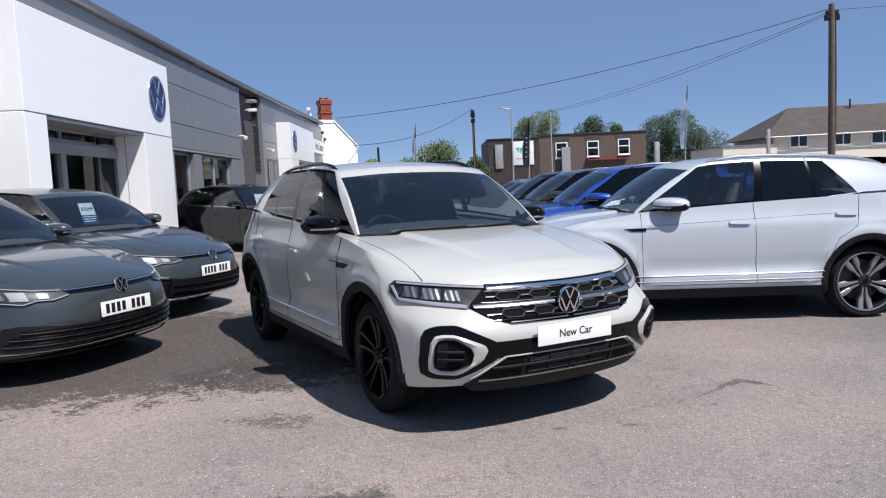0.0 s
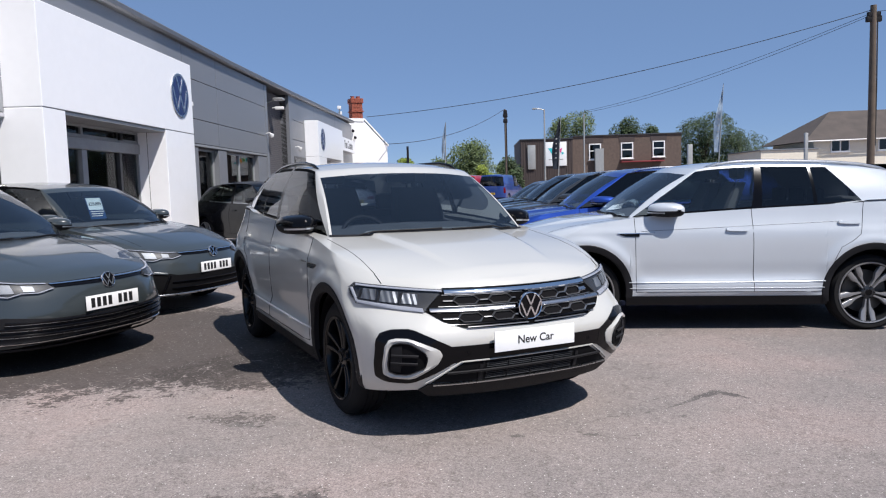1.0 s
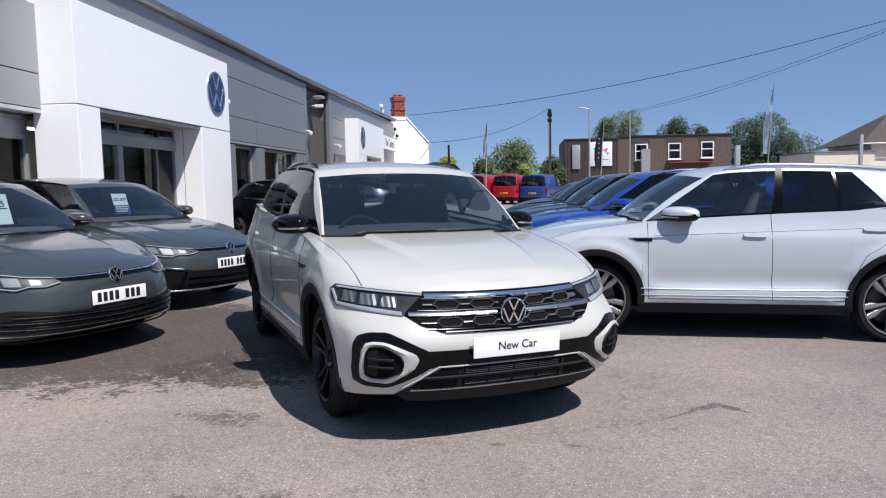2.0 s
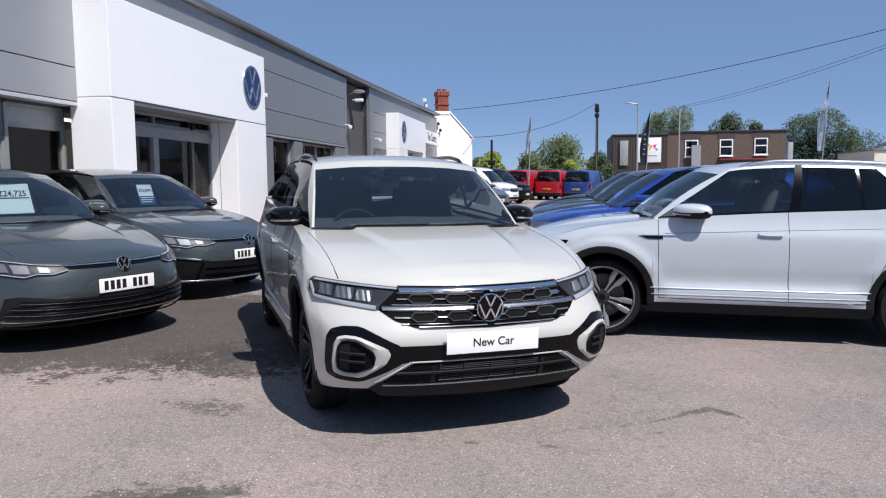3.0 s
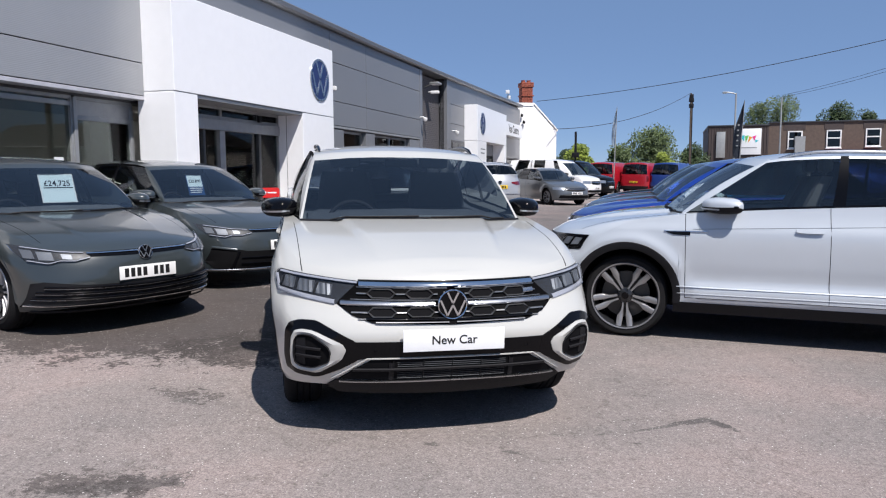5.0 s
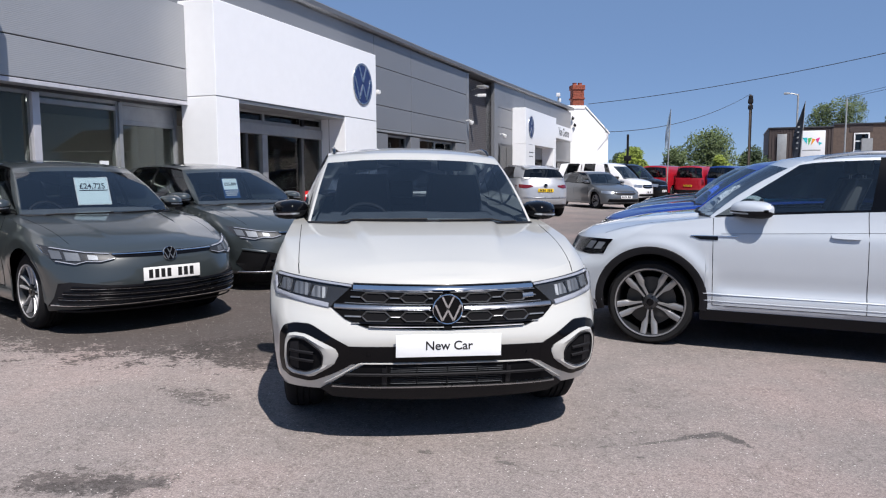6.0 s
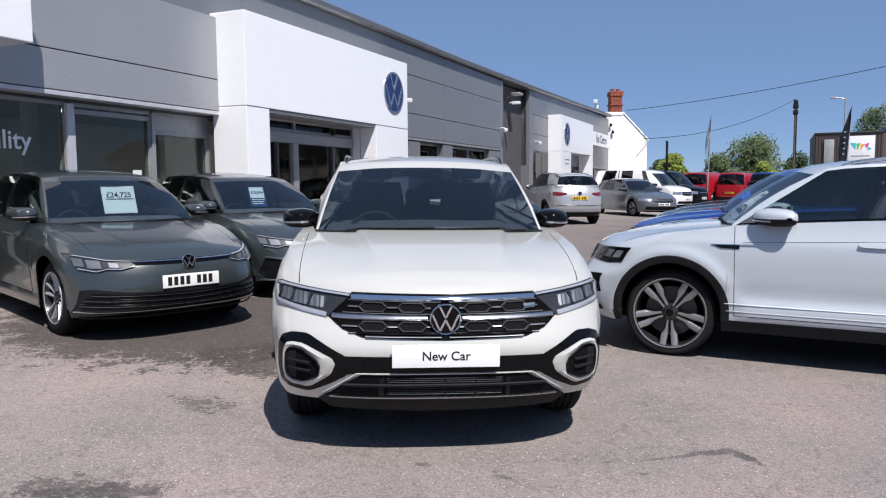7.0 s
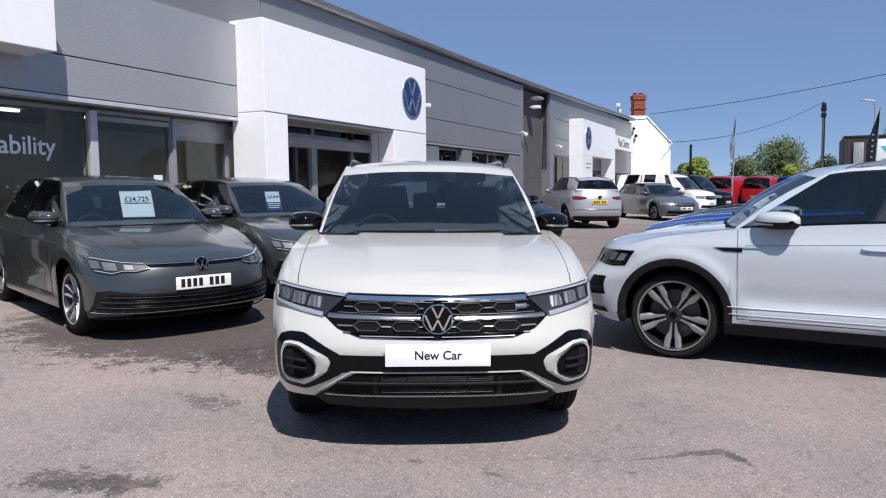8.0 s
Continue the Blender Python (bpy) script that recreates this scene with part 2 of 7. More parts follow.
M = {
    "asphalt": asphalt(),
    "hero": paint("ascot_paint", (0.475, 0.475, 0.452), 0.0, 0.32),
    "white": paint("silver_white_paint", (0.47, 0.51, 0.555), 0.1, 0.34),
    "grey": paint("dolphin_grey_paint", (0.033, 0.041, 0.044), 0.1, 0.3),
    "black_car": material("black_car_paint", (0.004, 0.004, 0.005), 0.08, vary=0.03, spec=0.15),
    "gloss_car": material("black_gloss_paint", (0.003, 0.003, 0.004), 0.12, coat=0.25, vary=0.03, spec=0.25),
    "blue": paint("bright_blue_paint", (0.012, 0.06, 0.36), 0.65, 0.42),
    "dark": paint("charcoal_paint", (0.03, 0.033, 0.038), 0.3),
    "silver": paint("silver_paint", (0.46, 0.47, 0.49), 0.45, 0.32),
    "grey2": paint("mid_grey_paint", (0.13, 0.14, 0.15), 0.45, 0.32),
    "red": paint("red_paint", (0.36, 0.008, 0.018)),
    "plain_white": paint("white_paint", (0.78, 0.78, 0.78)),
    "van_blue": paint("van_blue_paint", (0.012, 0.045, 0.22)),
    "glass": glass("car_glass", (0.6, 0.69, 0.69), ior=1.9),
    "side_glass": glass("side_glass", (0.2, 0.22, 0.235), ior=1.6),
    "hero_glass": glass("solar_glass", (0.3, 0.38, 0.46), ior=2.05),
    "screen_glass": glass("windscreen_glass", (0.42, 0.5, 0.56), ior=2.2),
    "dark_glass": glass("privacy_glass", (0.1, 0.11, 0.12), ior=1.65),
    "hero_rear": glass("tinted_rear_glass", (0.2, 0.22, 0.25), ior=1.45),
    "shop_glass": glass("shop_glass", (0.66, 0.7, 0.68), ior=1.32),
    "lens": glass("lamp_lens", (0.85, 0.86, 0.87), ior=1.3),
    "gloss_black": material("gloss_black_trim", (0.003, 0.003, 0.004), 0.16, vary=0.1, spec=0.2),
    "grille": material("grille_black", (0.002, 0.002, 0.0025), 0.6, spec=0.05),
    "trim": material("black_plastic", (0.011, 0.011, 0.013), 0.6, bump=0.15, bump_scale=700, spec=0.2),
    "void": material("dark_recess", (0.006, 0.006, 0.007), 0.9, spec=0.1),
    "chrome": material("chrome", (0.75, 0.76, 0.78), 0.09, 1.0, vary=0.03),
    "satin": material("satin_silver", (0.46, 0.47, 0.49), 0.28, 1.0, vary=0.04),
    "alloy_grey": material("diamond_cut_grey_alloy", (0.31, 0.31, 0.315), 0.36, 0.6, vary=0.05),
    "alloy": material("machined_alloy", (0.5, 0.5, 0.51), 0.38, 0.55, vary=0.03),
    "lamp_dark": material("lamp_interior", (0.03, 0.033, 0.04), 0.4, spec=0.3),
    "lamp_facet": material("lamp_facet", (0.16, 0.175, 0.2), 0.45, 0.45),
    "mesh_satin": material("dark_satin_mesh", (0.36, 0.36, 0.37), 0.32, 0.9),
    "rim_dark": material("rim_anthracite", (0.03, 0.031, 0.034), 0.3, 0.4, coat=0.5),
    "rim_black": material("rim_black", (0.0035, 0.0035, 0.004), 0.2, spec=0.4),
    "tyre": material("tyre_rubber", (0.013, 0.013, 0.014), 0.85, bump=0.2, bump_scale=300, spec=0.2),
    "disc": material("brake_disc", (0.09, 0.088, 0.086), 0.5, 1.0),
    "seat": material("seat_cloth", (0.06, 0.064, 0.072), 0.95, bump=0.2, bump_scale=500),
    "cabin": material("cabin_plastic", (0.085, 0.09, 0.1), 0.8, bump=0.1),
    "plate": material("plate_white", (0.8, 0.8, 0.79), 0.4, vary=0.03),
    "plate_yellow": material("plate_yellow", (0.75, 0.5, 0.02), 0.4, vary=0.03),
    "ink": material("black_ink", (0.01, 0.01, 0.011), 0.5),
    "card": material("price_card", (0.75, 0.89, 0.93), 0.5, vary=0.04),
    "card_white": material("card_white", (0.8, 0.82, 0.83), 0.5, vary=0.03),
    "sign_white": material("sign_white", (0.93, 0.94, 0.95), 0.5, vary=0.02),
    "dlo": material("satin_black_frame", (0.0015, 0.0015, 0.002), 0.6, spec=0.03),
    "card_blue": material("card_blue", (0.02, 0.07, 0.2), 0.5),
    "red_plastic": material("red_card", (0.6, 0.02, 0.02), 0.4),
    "tail": material("tail_lamp_red", (0.13, 0.004, 0.007), 0.15, coat=1.0),
    "silver_lamp": material("lamp_reflector", (0.5, 0.53, 0.58), 0.3, 0.85),
    "lamp_white": material("lamp_light_guide", (0.3, 0.32, 0.38), 0.2),
    "portal": material("white_portal_panel", (0.89, 0.9, 0.915), 0.3, vary=0.02, coat=0.3),
    "clad": material("grey_cladding", (0.185, 0.193, 0.208), 0.42, 0.15, vary=0.04, scale=0.8, coat=0.2, coat_rough=0.15),
    "clad_ribbed": ribbed(),
    "clad_dark": material("dark_seam", (0.05, 0.05, 0.055), 0.6),
    "roof_edge": material("roof_flashing", (0.17, 0.175, 0.185), 0.35, 0.4),
    "alu": material("window_aluminium", (0.3, 0.31, 0.32), 0.4, 0.3),
    "alu_pale": material("pale_aluminium", (0.55, 0.55, 0.59), 0.4, 0.2),
    "alu_dark": material("dark_frame", (0.06, 0.062, 0.066), 0.4, 0.3),
    "blue_brick": material("engineering_brick", (0.1, 0.095, 0.1), 0.7, vary=0.35, scale=3, bump=0.4),
    "mortar": material("mortar", (0.2, 0.19, 0.18), 0.9),
    "interior_wall": material("showroom_wall", (0.42, 0.43, 0.42), 0.8, vary=0.05),
    "interior_floor": material("showroom_floor", (0.25, 0.24, 0.23), 0.4),
    "render_white": material("white_render", (0.88, 0.88, 0.87), 0.9, vary=0.03, bump=0.2),
    "render_cream": material("cream_render", (0.74, 0.69, 0.58), 0.9, vary=0.06, bump=0.2),
    "brick_red": material("red_brick", (0.28, 0.075, 0.045), 0.85, vary=0.3, scale=9, bump=0.3),
    "brick_brown": material("brown_brick", (0.115, 0.085, 0.07), 0.9, vary=0.25, scale=5, bump=0.3),
    "brown_panel": material("brown_panel", (0.06, 0.045, 0.042), 0.7),
    "roof_tile": material("brown_roof_tile", (0.075, 0.062, 0.055), 0.9, vary=0.3, scale=1.2, bump=0.5, bump_scale=20),
    "wood_pole": material("weathered_pole", (0.11, 0.085, 0.065), 0.9, vary=0.3, scale=3, bump=0.4, bump_scale=30),
    "galv": material("galvanised_steel", (0.42, 0.43, 0.42), 0.5, 0.6),
    "galv_dark": material("radiator_metal", (0.018, 0.022, 0.028), 0.5, 0.4),
    "cable": material("cable_black", (0.02, 0.02, 0.02), 0.7),
    "flag_pale": material("white_blue_flag", (0.55, 0.66, 0.75), 0.8, vary=0.3, scale=1.5, alt=(0.1, 0.16, 0.25)),
    "flag_blue": material("pale_blue_flag", (0.22, 0.42, 0.62), 0.8, vary=0.3, scale=1.5),
    "flag_dark": material("dark_flag", (0.03, 0.04, 0.06), 0.8, vary=0.4, scale=1.5),
    "bark": material("bark", (0.09, 0.07, 0.05), 0.95, vary=0.3, bump=0.5, bump_scale=20),
    "leaf": material("leaf_green", (0.085, 0.12, 0.04), 0.7, vary=0.4, scale=1.2, fine=8, alt=(0.04, 0.06, 0.022)),
    "leaf_dark": material("leaf_dark_green", (0.035, 0.062, 0.02), 0.7, vary=0.4, scale=1.2, fine=8, alt=(0.016, 0.03, 0.01)),
    "leaf_lime": material("leaf_lime", (0.2, 0.25, 0.03), 0.7, vary=0.4, scale=1.2, fine=8, alt=(0.07, 0.11, 0.02)),
    "logo_blue": material("emblem_blue", (0.012, 0.03, 0.12), 0.5),
    "dull_red": material("dull_red_canvas", (0.22, 0.03, 0.035), 0.8),
    "teal": material("sign_teal", (0.03, 0.5, 0.55), 0.5), "pink": material("sign_pink", (0.75, 0.05, 0.25), 0.5),
    "orange": material("sign_orange", (0.85, 0.35, 0.03), 0.5), "green": material("sign_green", (0.12, 0.5, 0.1), 0.5),
    "screen_blue": material("blue_band", (0.05, 0.35, 0.8), 0.4),
}

def lit(name, color, strength):
    m = material(name, color, 0.5, vary=0.02)
    b = m.node_tree.nodes["Principled BSDF"]
    b.inputs["Emission Color"].default_value, b.inputs["Emission Strength"].default_value = (*color, 1), strength
    return m


M["ceiling_lamp"] = lit("ceiling_lamp_panel", (1.0, 0.97, 0.92), 4.0)


def smooth_outline(poly, rounds=2, cut=0.22):
    """Corners cut away round by round."""
    for _ in range(rounds):
        poly = [q for a, b in zip(poly, poly[1:] + poly[:1]) for q in (((1 - cut) * a[0] + cut * b[0], (1 - cut) * a[1] + cut * b[1]), (cut * a[0] + (1 - cut) * b[0], cut * a[1] + (1 - cut) * b[1]))]
    return poly


# ---------------------------------------------------------------- mesh helpers
def finish(name, bm, mat, parent=None, label="", smooth=True):
    me = bpy.data.meshes.new(name)
    bmesh.ops.recalc_face_normals(bm, faces=bm.faces) if smooth is not None else None
    bm.to_mesh(me)
    bm.free()
    me.materials.append(M[mat] if isinstance(mat, str) else mat)
    if smooth:
        for p in me.polygons:
            p.use_smooth = True
        me.set_sharp_from_angle(angle=radians(38))
    ob = new(name, me)
    if parent is not None:
        ob.parent = parent
    if label:
        ob["label"] = label
    return ob


def part(name, bm, mat, parent, label=""):
    return finish(name, bm, mat, parent, label)


def thing(name, label, category, m=None, group="", kind=""):
    ob = new(name)
    if m is not None:
        ob.matrix_world = m
    return tagged(ob, label, category, group, kind)


def add_box(bm, lo, hi, bevel=0.0):
    c = [(a + b) / 2 for a, b in zip(lo, hi)]
    s = [abs(b - a) for a, b in zip(lo, hi)]
    got = bmesh.ops.create_cube(bm, size=1.0, matrix=Matrix.Translation(c) @ Matrix.Diagonal((*s, 1)))
    if bevel:
        edges = list({e for v in got["verts"] for e in v.link_edges})
        bmesh.ops.bevel(bm, geom=edges, offset=min(bevel, min(s) * 0.45), segments=2, affect="EDGES", profile=0.6)
    return bm


def box(lo, hi, bevel=0.0):
    return add_box(bmesh.new(), lo, hi, bevel)


def add_tube(bm, pts, r, sides=8, caps=True):
    pts = [Vector(p) for p in pts]
    rings = []
    for i, p in enumerate(pts):
        d = (pts[min(i + 1, len(pts) - 1)] - pts[max(i - 1, 0)]).normalized()
        a = d.orthogonal().normalized() if abs(d.z) > 0.95 else d.cross(Vector((0, 0, 1))).normalized()
        b = d.cross(a)
        rad = r[i] if isinstance(r, (list, tuple)) else r
        rings.append([bm.verts.new(p + (a * math.cos(k * math.tau / sides) + b * math.sin(k * math.tau / sides)) * rad) for k in range(sides)])
    for q, w in zip(rings, rings[1:]):
        for k in range(sides):
            bm.faces.new((q[k], q[(k + 1) % sides], w[(k + 1) % sides], w[k]))
    if caps:
        bm.faces.new(rings[0][::-1]), bm.faces.new(rings[-1])
    return bm


def tube(pts, r, sides=8):
    return add_tube(bmesh.new(), pts, r, sides)


def add_grid(bm, rows, closed=False):
    vs = [[bm.verts.new(p) for p in r] for r in rows]
    for a, b in zip(vs, vs[1:]):
        n = len(a)
        for k in range(n if closed else n - 1):
            q = [a[k], a[(k + 1) % n], b[(k + 1) % n], b[k]]
            bm.faces.new(q)
    return vs


def add_prism(bm, poly, map_lo, map_hi):
    """A slab between two images of a 2D outline."""
    a = [bm.verts.new(map_lo(*p)) for p in poly]
    b = [bm.verts.new(map_hi(*p)) for p in poly]
    bm.faces.new(a[::-1]), bm.faces.new(b)
    for k in range(len(poly)):
        j = (k + 1) % len(poly)
        bm.faces.new((a[k], a[j], b[j], b[k]))
    return bm


def add_lathe(bm, prof, axis="x", steps=40, centre=(0, 0, 0)):
    rows = []
    for k in range(steps):
        a = math.tau * k / steps
        c, s = math.cos(a), math.sin(a)
        rows.append([Vector(centre) + (Vector((h, r * c, r * s)) if axis == "x" else Vector((r * c, h, r * s)) if axis == "y" else Vector((r * c, r * s, h)))
                     for h, r in prof])
    rows.append(rows[0])
    add_grid(bm, rows)
    bmesh.ops.remove_doubles(bm, verts=bm.verts, dist=1e-5)
    return bm


def lathe(prof, axis="x", steps=40, centre=(0, 0, 0)):
    return add_lathe(bmesh.new(), prof, axis, steps, centre)


def patch(poly, surf, off=0.004, depth=0.012, step=0.05, bm=None):
    """A thin plate with the 2D outline poly, wrapped on surf(a, b, off)."""
    tmp = bmesh.new()
    tmp.faces.new([tmp.verts.new((a, b, 0)) for a, b in poly])
    xs, ys = [p[0] for p in poly], [p[1] for p in poly]
    for lo, hi, axis in ((min(xs), max(xs), 0), (min(ys), max(ys), 1)):
        k = int((hi - lo) / step)
        for i in range(1, k + 1):
            c, nrm = [0, 0, 0], [0, 0, 0]
            c[axis], nrm[axis] = lo + (hi - lo) * i / (k + 1), 1
            bmesh.ops.bisect_plane(tmp, geom=tmp.verts[:] + tmp.edges[:] + tmp.faces[:], plane_co=c, plane_no=nrm)
    bmesh.ops.triangulate(tmp, faces=[f for f in tmp.faces if len(f.verts) > 4])
    bm = bm or bmesh.new()
    top = {v: bm.verts.new(surf(v.co.x, v.co.y, off)) for v in tmp.verts}
    low = {}
    for f in tmp.faces:
        bm.faces.new([top[v] for v in f.verts])
    for e in tmp.edges:
        if len(e.link_faces) == 1:
            for v in e.verts:
                if v not in low:
                    low[v] = bm.verts.new(surf(v.co.x, v.co.y, off - depth))
            a, b = e.verts
            bm.faces.new((top[a], top[b], low[b], low[a]))
    tmp.free()
    return bm


def ring_patch(outer, inner, surf, off, depth, bm=None):
    """A frame between two outlines with the same number of corners, wrapped on surf."""
    bm = bm or bmesh.new()
    n, k = len(outer), 6
    rows = []
    for i in range(n):
        for j in range(k):
            t = j / k
            o = [outer[i][c] * (1 - t) + outer[(i + 1) % n][c] * t for c in (0, 1)]
            q = [inner[i][c] * (1 - t) + inner[(i + 1) % n][c] * t for c in (0, 1)]
            mid = [(o[c] + q[c]) / 2 for c in (0, 1)]
            rows.append([surf(*o, off - depth), surf(*o, off * 0.6), surf(*mid, off), surf(*q, off * 0.6), surf(*q, off - depth)])
    rows.append(rows[0])
    add_grid(bm, rows)
    bmesh.ops.remove_doubles(bm, verts=bm.verts, dist=1e-5)
    return bm


def words(name, text, size, m, mat, parent=None, depth=0.001, align="CENTER"):
    cu = bpy.data.curves.new(name, "FONT")
    cu.offset = size * 0.012
    cu.body, cu.size, cu.align_x, cu.align_y, cu.extrude = text, size, align, "CENTER", depth
    tmp = new(name, cu)
    bpy.context.view_layer.update()
    me = bpy.data.meshes.new_from_object(tmp.evaluated_get(bpy.context.evaluated_depsgraph_get()))
    bpy.data.objects.remove(tmp)
    me.materials.clear()
    me.materials.append(M[mat])
    ob = new(name, me)
    if parent is not None:
        ob.parent = parent
    ob.matrix_local = m
    return ob


def spline(tab):
    """A smooth curve through (key, value) rows."""
    xs, ys = [float(a) for a, _ in tab], [float(b) for _, b in tab]
    sl = []
    for i in range(len(xs)):
        if 0 < i < len(xs) - 1:
            a, b = (ys[i] - ys[i - 1]) / (xs[i] - xs[i - 1]), (ys[i + 1] - ys[i]) / (xs[i + 1] - xs[i])
            sl.append(0.0 if a * b <= 0 else 2 * a * b / (a + b))
        else:
            j = min(max(i, 1), len(xs) - 1)
            sl.append((ys[j] - ys[j - 1]) / (xs[j] - xs[j - 1]))

    def f(x):
        if x <= xs[0]:
            return ys[0]
        if x >= xs[-1]:
            return ys[-1]
        i = 0
        while x > xs[i + 1]:
            i += 1
        h = xs[i + 1] - xs[i]
        t = (x - xs[i]) / h
        return (ys[i] * (1 + 2 * t) * (1 - t) ** 2 + sl[i] * h * t * (1 - t) ** 2 + ys[i + 1] * t * t * (3 - 2 * t) + sl[i + 1] * h * t * t * (t - 1))
    return f


def ground_z(x):
    return -0.035 - 0.016 * max(-14.0, min(14.0, x - 0.8))


def on_ground(x, y, turn=0.0):
    """Pose of a thing that stands on the gently falling yard."""
    return pose(x, y, ground_z(x) + 0.035, 0, math.degrees(math.atan(0.016)) if abs(x - 0.8) < 14 else 0, 0) @ pose(0, 0, 0, 0, 0, turn)

# ---------------------------------------------------------------- cars
class Shell:
    """The outer skin of a car: nose at y = 0 facing -y, x across, z up."""

    def __init__(self, p):
        self.p = p
        self.nose, self.side, self.tail = spline(p["nose"]), spline(p["side"]), spline(p["tail"])
        self.shoulder, self.hood = spline(p["shoulder"]), spline(p["hood"])
        self.D, nf, self.D2, self.n2 = p["corner"]
        self.n = spline(nf)
        self.y0, self.y1 = self.nose(0.55) + self.D, self.tail(0.55) - self.D2

    def swell(self, y, z):
        """Share by which the skin stands out over the wheel arches."""
        p, t = self.p, 0.0
        if not p.get("flare") or z < p["wheel_r"]:
            return 0.0
        for c in p["axles"]:
            d = math.hypot(y - c, z - p["wheel_r"]) - p["arch"] - 0.075
            t += math.exp(-(d / (0.16 if d < 0 else 0.06)) ** 2)
        return t * p["flare"] * min(1.0, (z - p["wheel_r"]) / 0.25) * max(0.0, min(1.0, (0.955 * p.get("top_z", 1.0) - z) / 0.07))

    def ledge(self, y, z):
        """The step of the sill, between the wheel arches."""
        p = self.p
        if not p.get("ledge"):
            return 0.0
        along = min(y - p["axles"][0], p["axles"][1] - y) - p["arch"] - 0.07
        return p["ledge"] * max(0.0, min(1.0, along / 0.1)) * max(0.0, min(1.0, (z - 0.27) / 0.06, (0.465 - z) / 0.045))

    def width(self, y, z):
        w = self.side(z) * (1 + self.swell(y, z)) + self.ledge(y, z)
        a = (self.nose(z) + self.D - y) / self.D
        b = (y - self.tail(z) + self.D2) / self.D2
        if a > 0:
            w *= max(0.0, 1 - min(a, 1) ** self.n(z)) ** (1 / self.n(z))
        if b > 0:
            w *= max(0.0, 1 - min(b, 1) ** self.n2) ** (1 / self.n2)
        return w

    def front(self, x, z, off=0.0):
        n, y = self.n(z), 0.0
        for _ in range(4):
            wide = self.side(z) * (1 + self.swell(y, z))
            r = min(abs(x) / wide, 0.995)
            y = self.nose(z) + self.D * (1 - (1 - r ** n) ** (1 / n))
        if off:
            e = 0.004
            r2 = min((abs(x) + e) / wide, 0.996)
            y2 = self.nose(z) + self.D * (1 - (1 - r2 ** n) ** (1 / n))
            nx, ny = (y2 - y), -e
            k = off / math.hypot(nx, ny)
            return Vector((x + math.copysign(nx * k, x), y + ny * k, z))
        return Vector((x, y, z))

    def back(self, x, z, off=0.0):
        r = min(abs(x) / self.side(z), 0.995)
        return Vector((x, self.tail(z) - self.D2 * (1 - (1 - r ** self.n2) ** (1 / self.n2)) + off, z))

    def flank(self, y, z, off=0.0, s=1):
        w = self.width(y, z)
        e = 0.01
        dy = (self.width(y + e, z) - w) / e
        k = off / math.hypot(1, dy)
        return Vector((s * (w + k), y - dy * k, z))

    def ring(self, col, z):
        kind, a = col
        if kind == "f":
            c, s = max(0.0, math.cos(a)), max(0.0, math.sin(a))
            y = self.nose(z) + self.D * (1 - c ** (2 / self.n(z)))
            return self.side(z) * (1 + self.swell(y, z)) * s ** (2 / self.n(z)), y
        if kind == "b":
            c, s = max(0.0, math.cos(a)), max(0.0, math.sin(a))
            y = self.tail(z) - self.D2 * (1 - s ** (2 / self.n2))
            return self.side(z) * (1 + self.swell(y, z)) * c ** (2 / self.n2), y
        y0, y1 = self.nose(z) + self.D, self.tail(z) - self.D2
        w = max(0.0, min(1.0, a / 0.1, (1 - a) / 0.1))
        y = (y0 + a * (y1 - y0)) * (1 - w) + (self.y0 + a * (self.y1 - self.y0)) * w
        return self.width(y, z), y

    def deck(self, x, y):
        zs = self.shoulder(y)
        us = max(self.width(y, zs), 1e-4)
        t = min(abs(x) / us, 1)
        k = min(1.0, us / 0.55)
        z = zs + (self.hood(y) - zs) * (1 - t ** 2.6) * k * k * (3 - 2 * k)
        if self.p.get("bulge"):
            xc, rise = self.p["bulge"]
            e = max(0.0, min(1.0, (xc + 0.16 * y - abs(x)) / 0.035))
            fade = max(0.0, min(1.0, (y - 0.3) / 0.4))
            z += rise * e * e * (3 - 2 * e) * fade
        return z


def split_faces(rows, chooser, store):
    """Quads of a grid, shared out to named meshes."""
    for i, (a, b) in enumerate(zip(rows, rows[1:])):
        for k in range(len(a) - 1):
            quad = [a[k], a[k + 1], b[k + 1], b[k]]
            mid = sum(quad, Vector()) / 4
            key = chooser(mid, i, k)
            if key:
                store.setdefault(key, []).append(quad)


def from_quads(quads):
    bm = bmesh.new()
    vs = {}

    def vert(p):
        key = (round(p.x, 5), round(p.y, 5), round(p.z, 5))
        if key not in vs:
            vs[key] = bm.verts.new(p)
        return vs[key]
    for q in quads:
        c = []
        for p in q:
            v = vert(p)
            if v not in c:
                c.append(v)
        if len(c) > 2:
            try:
                bm.faces.new(c)
            except ValueError:
                pass
    return bm


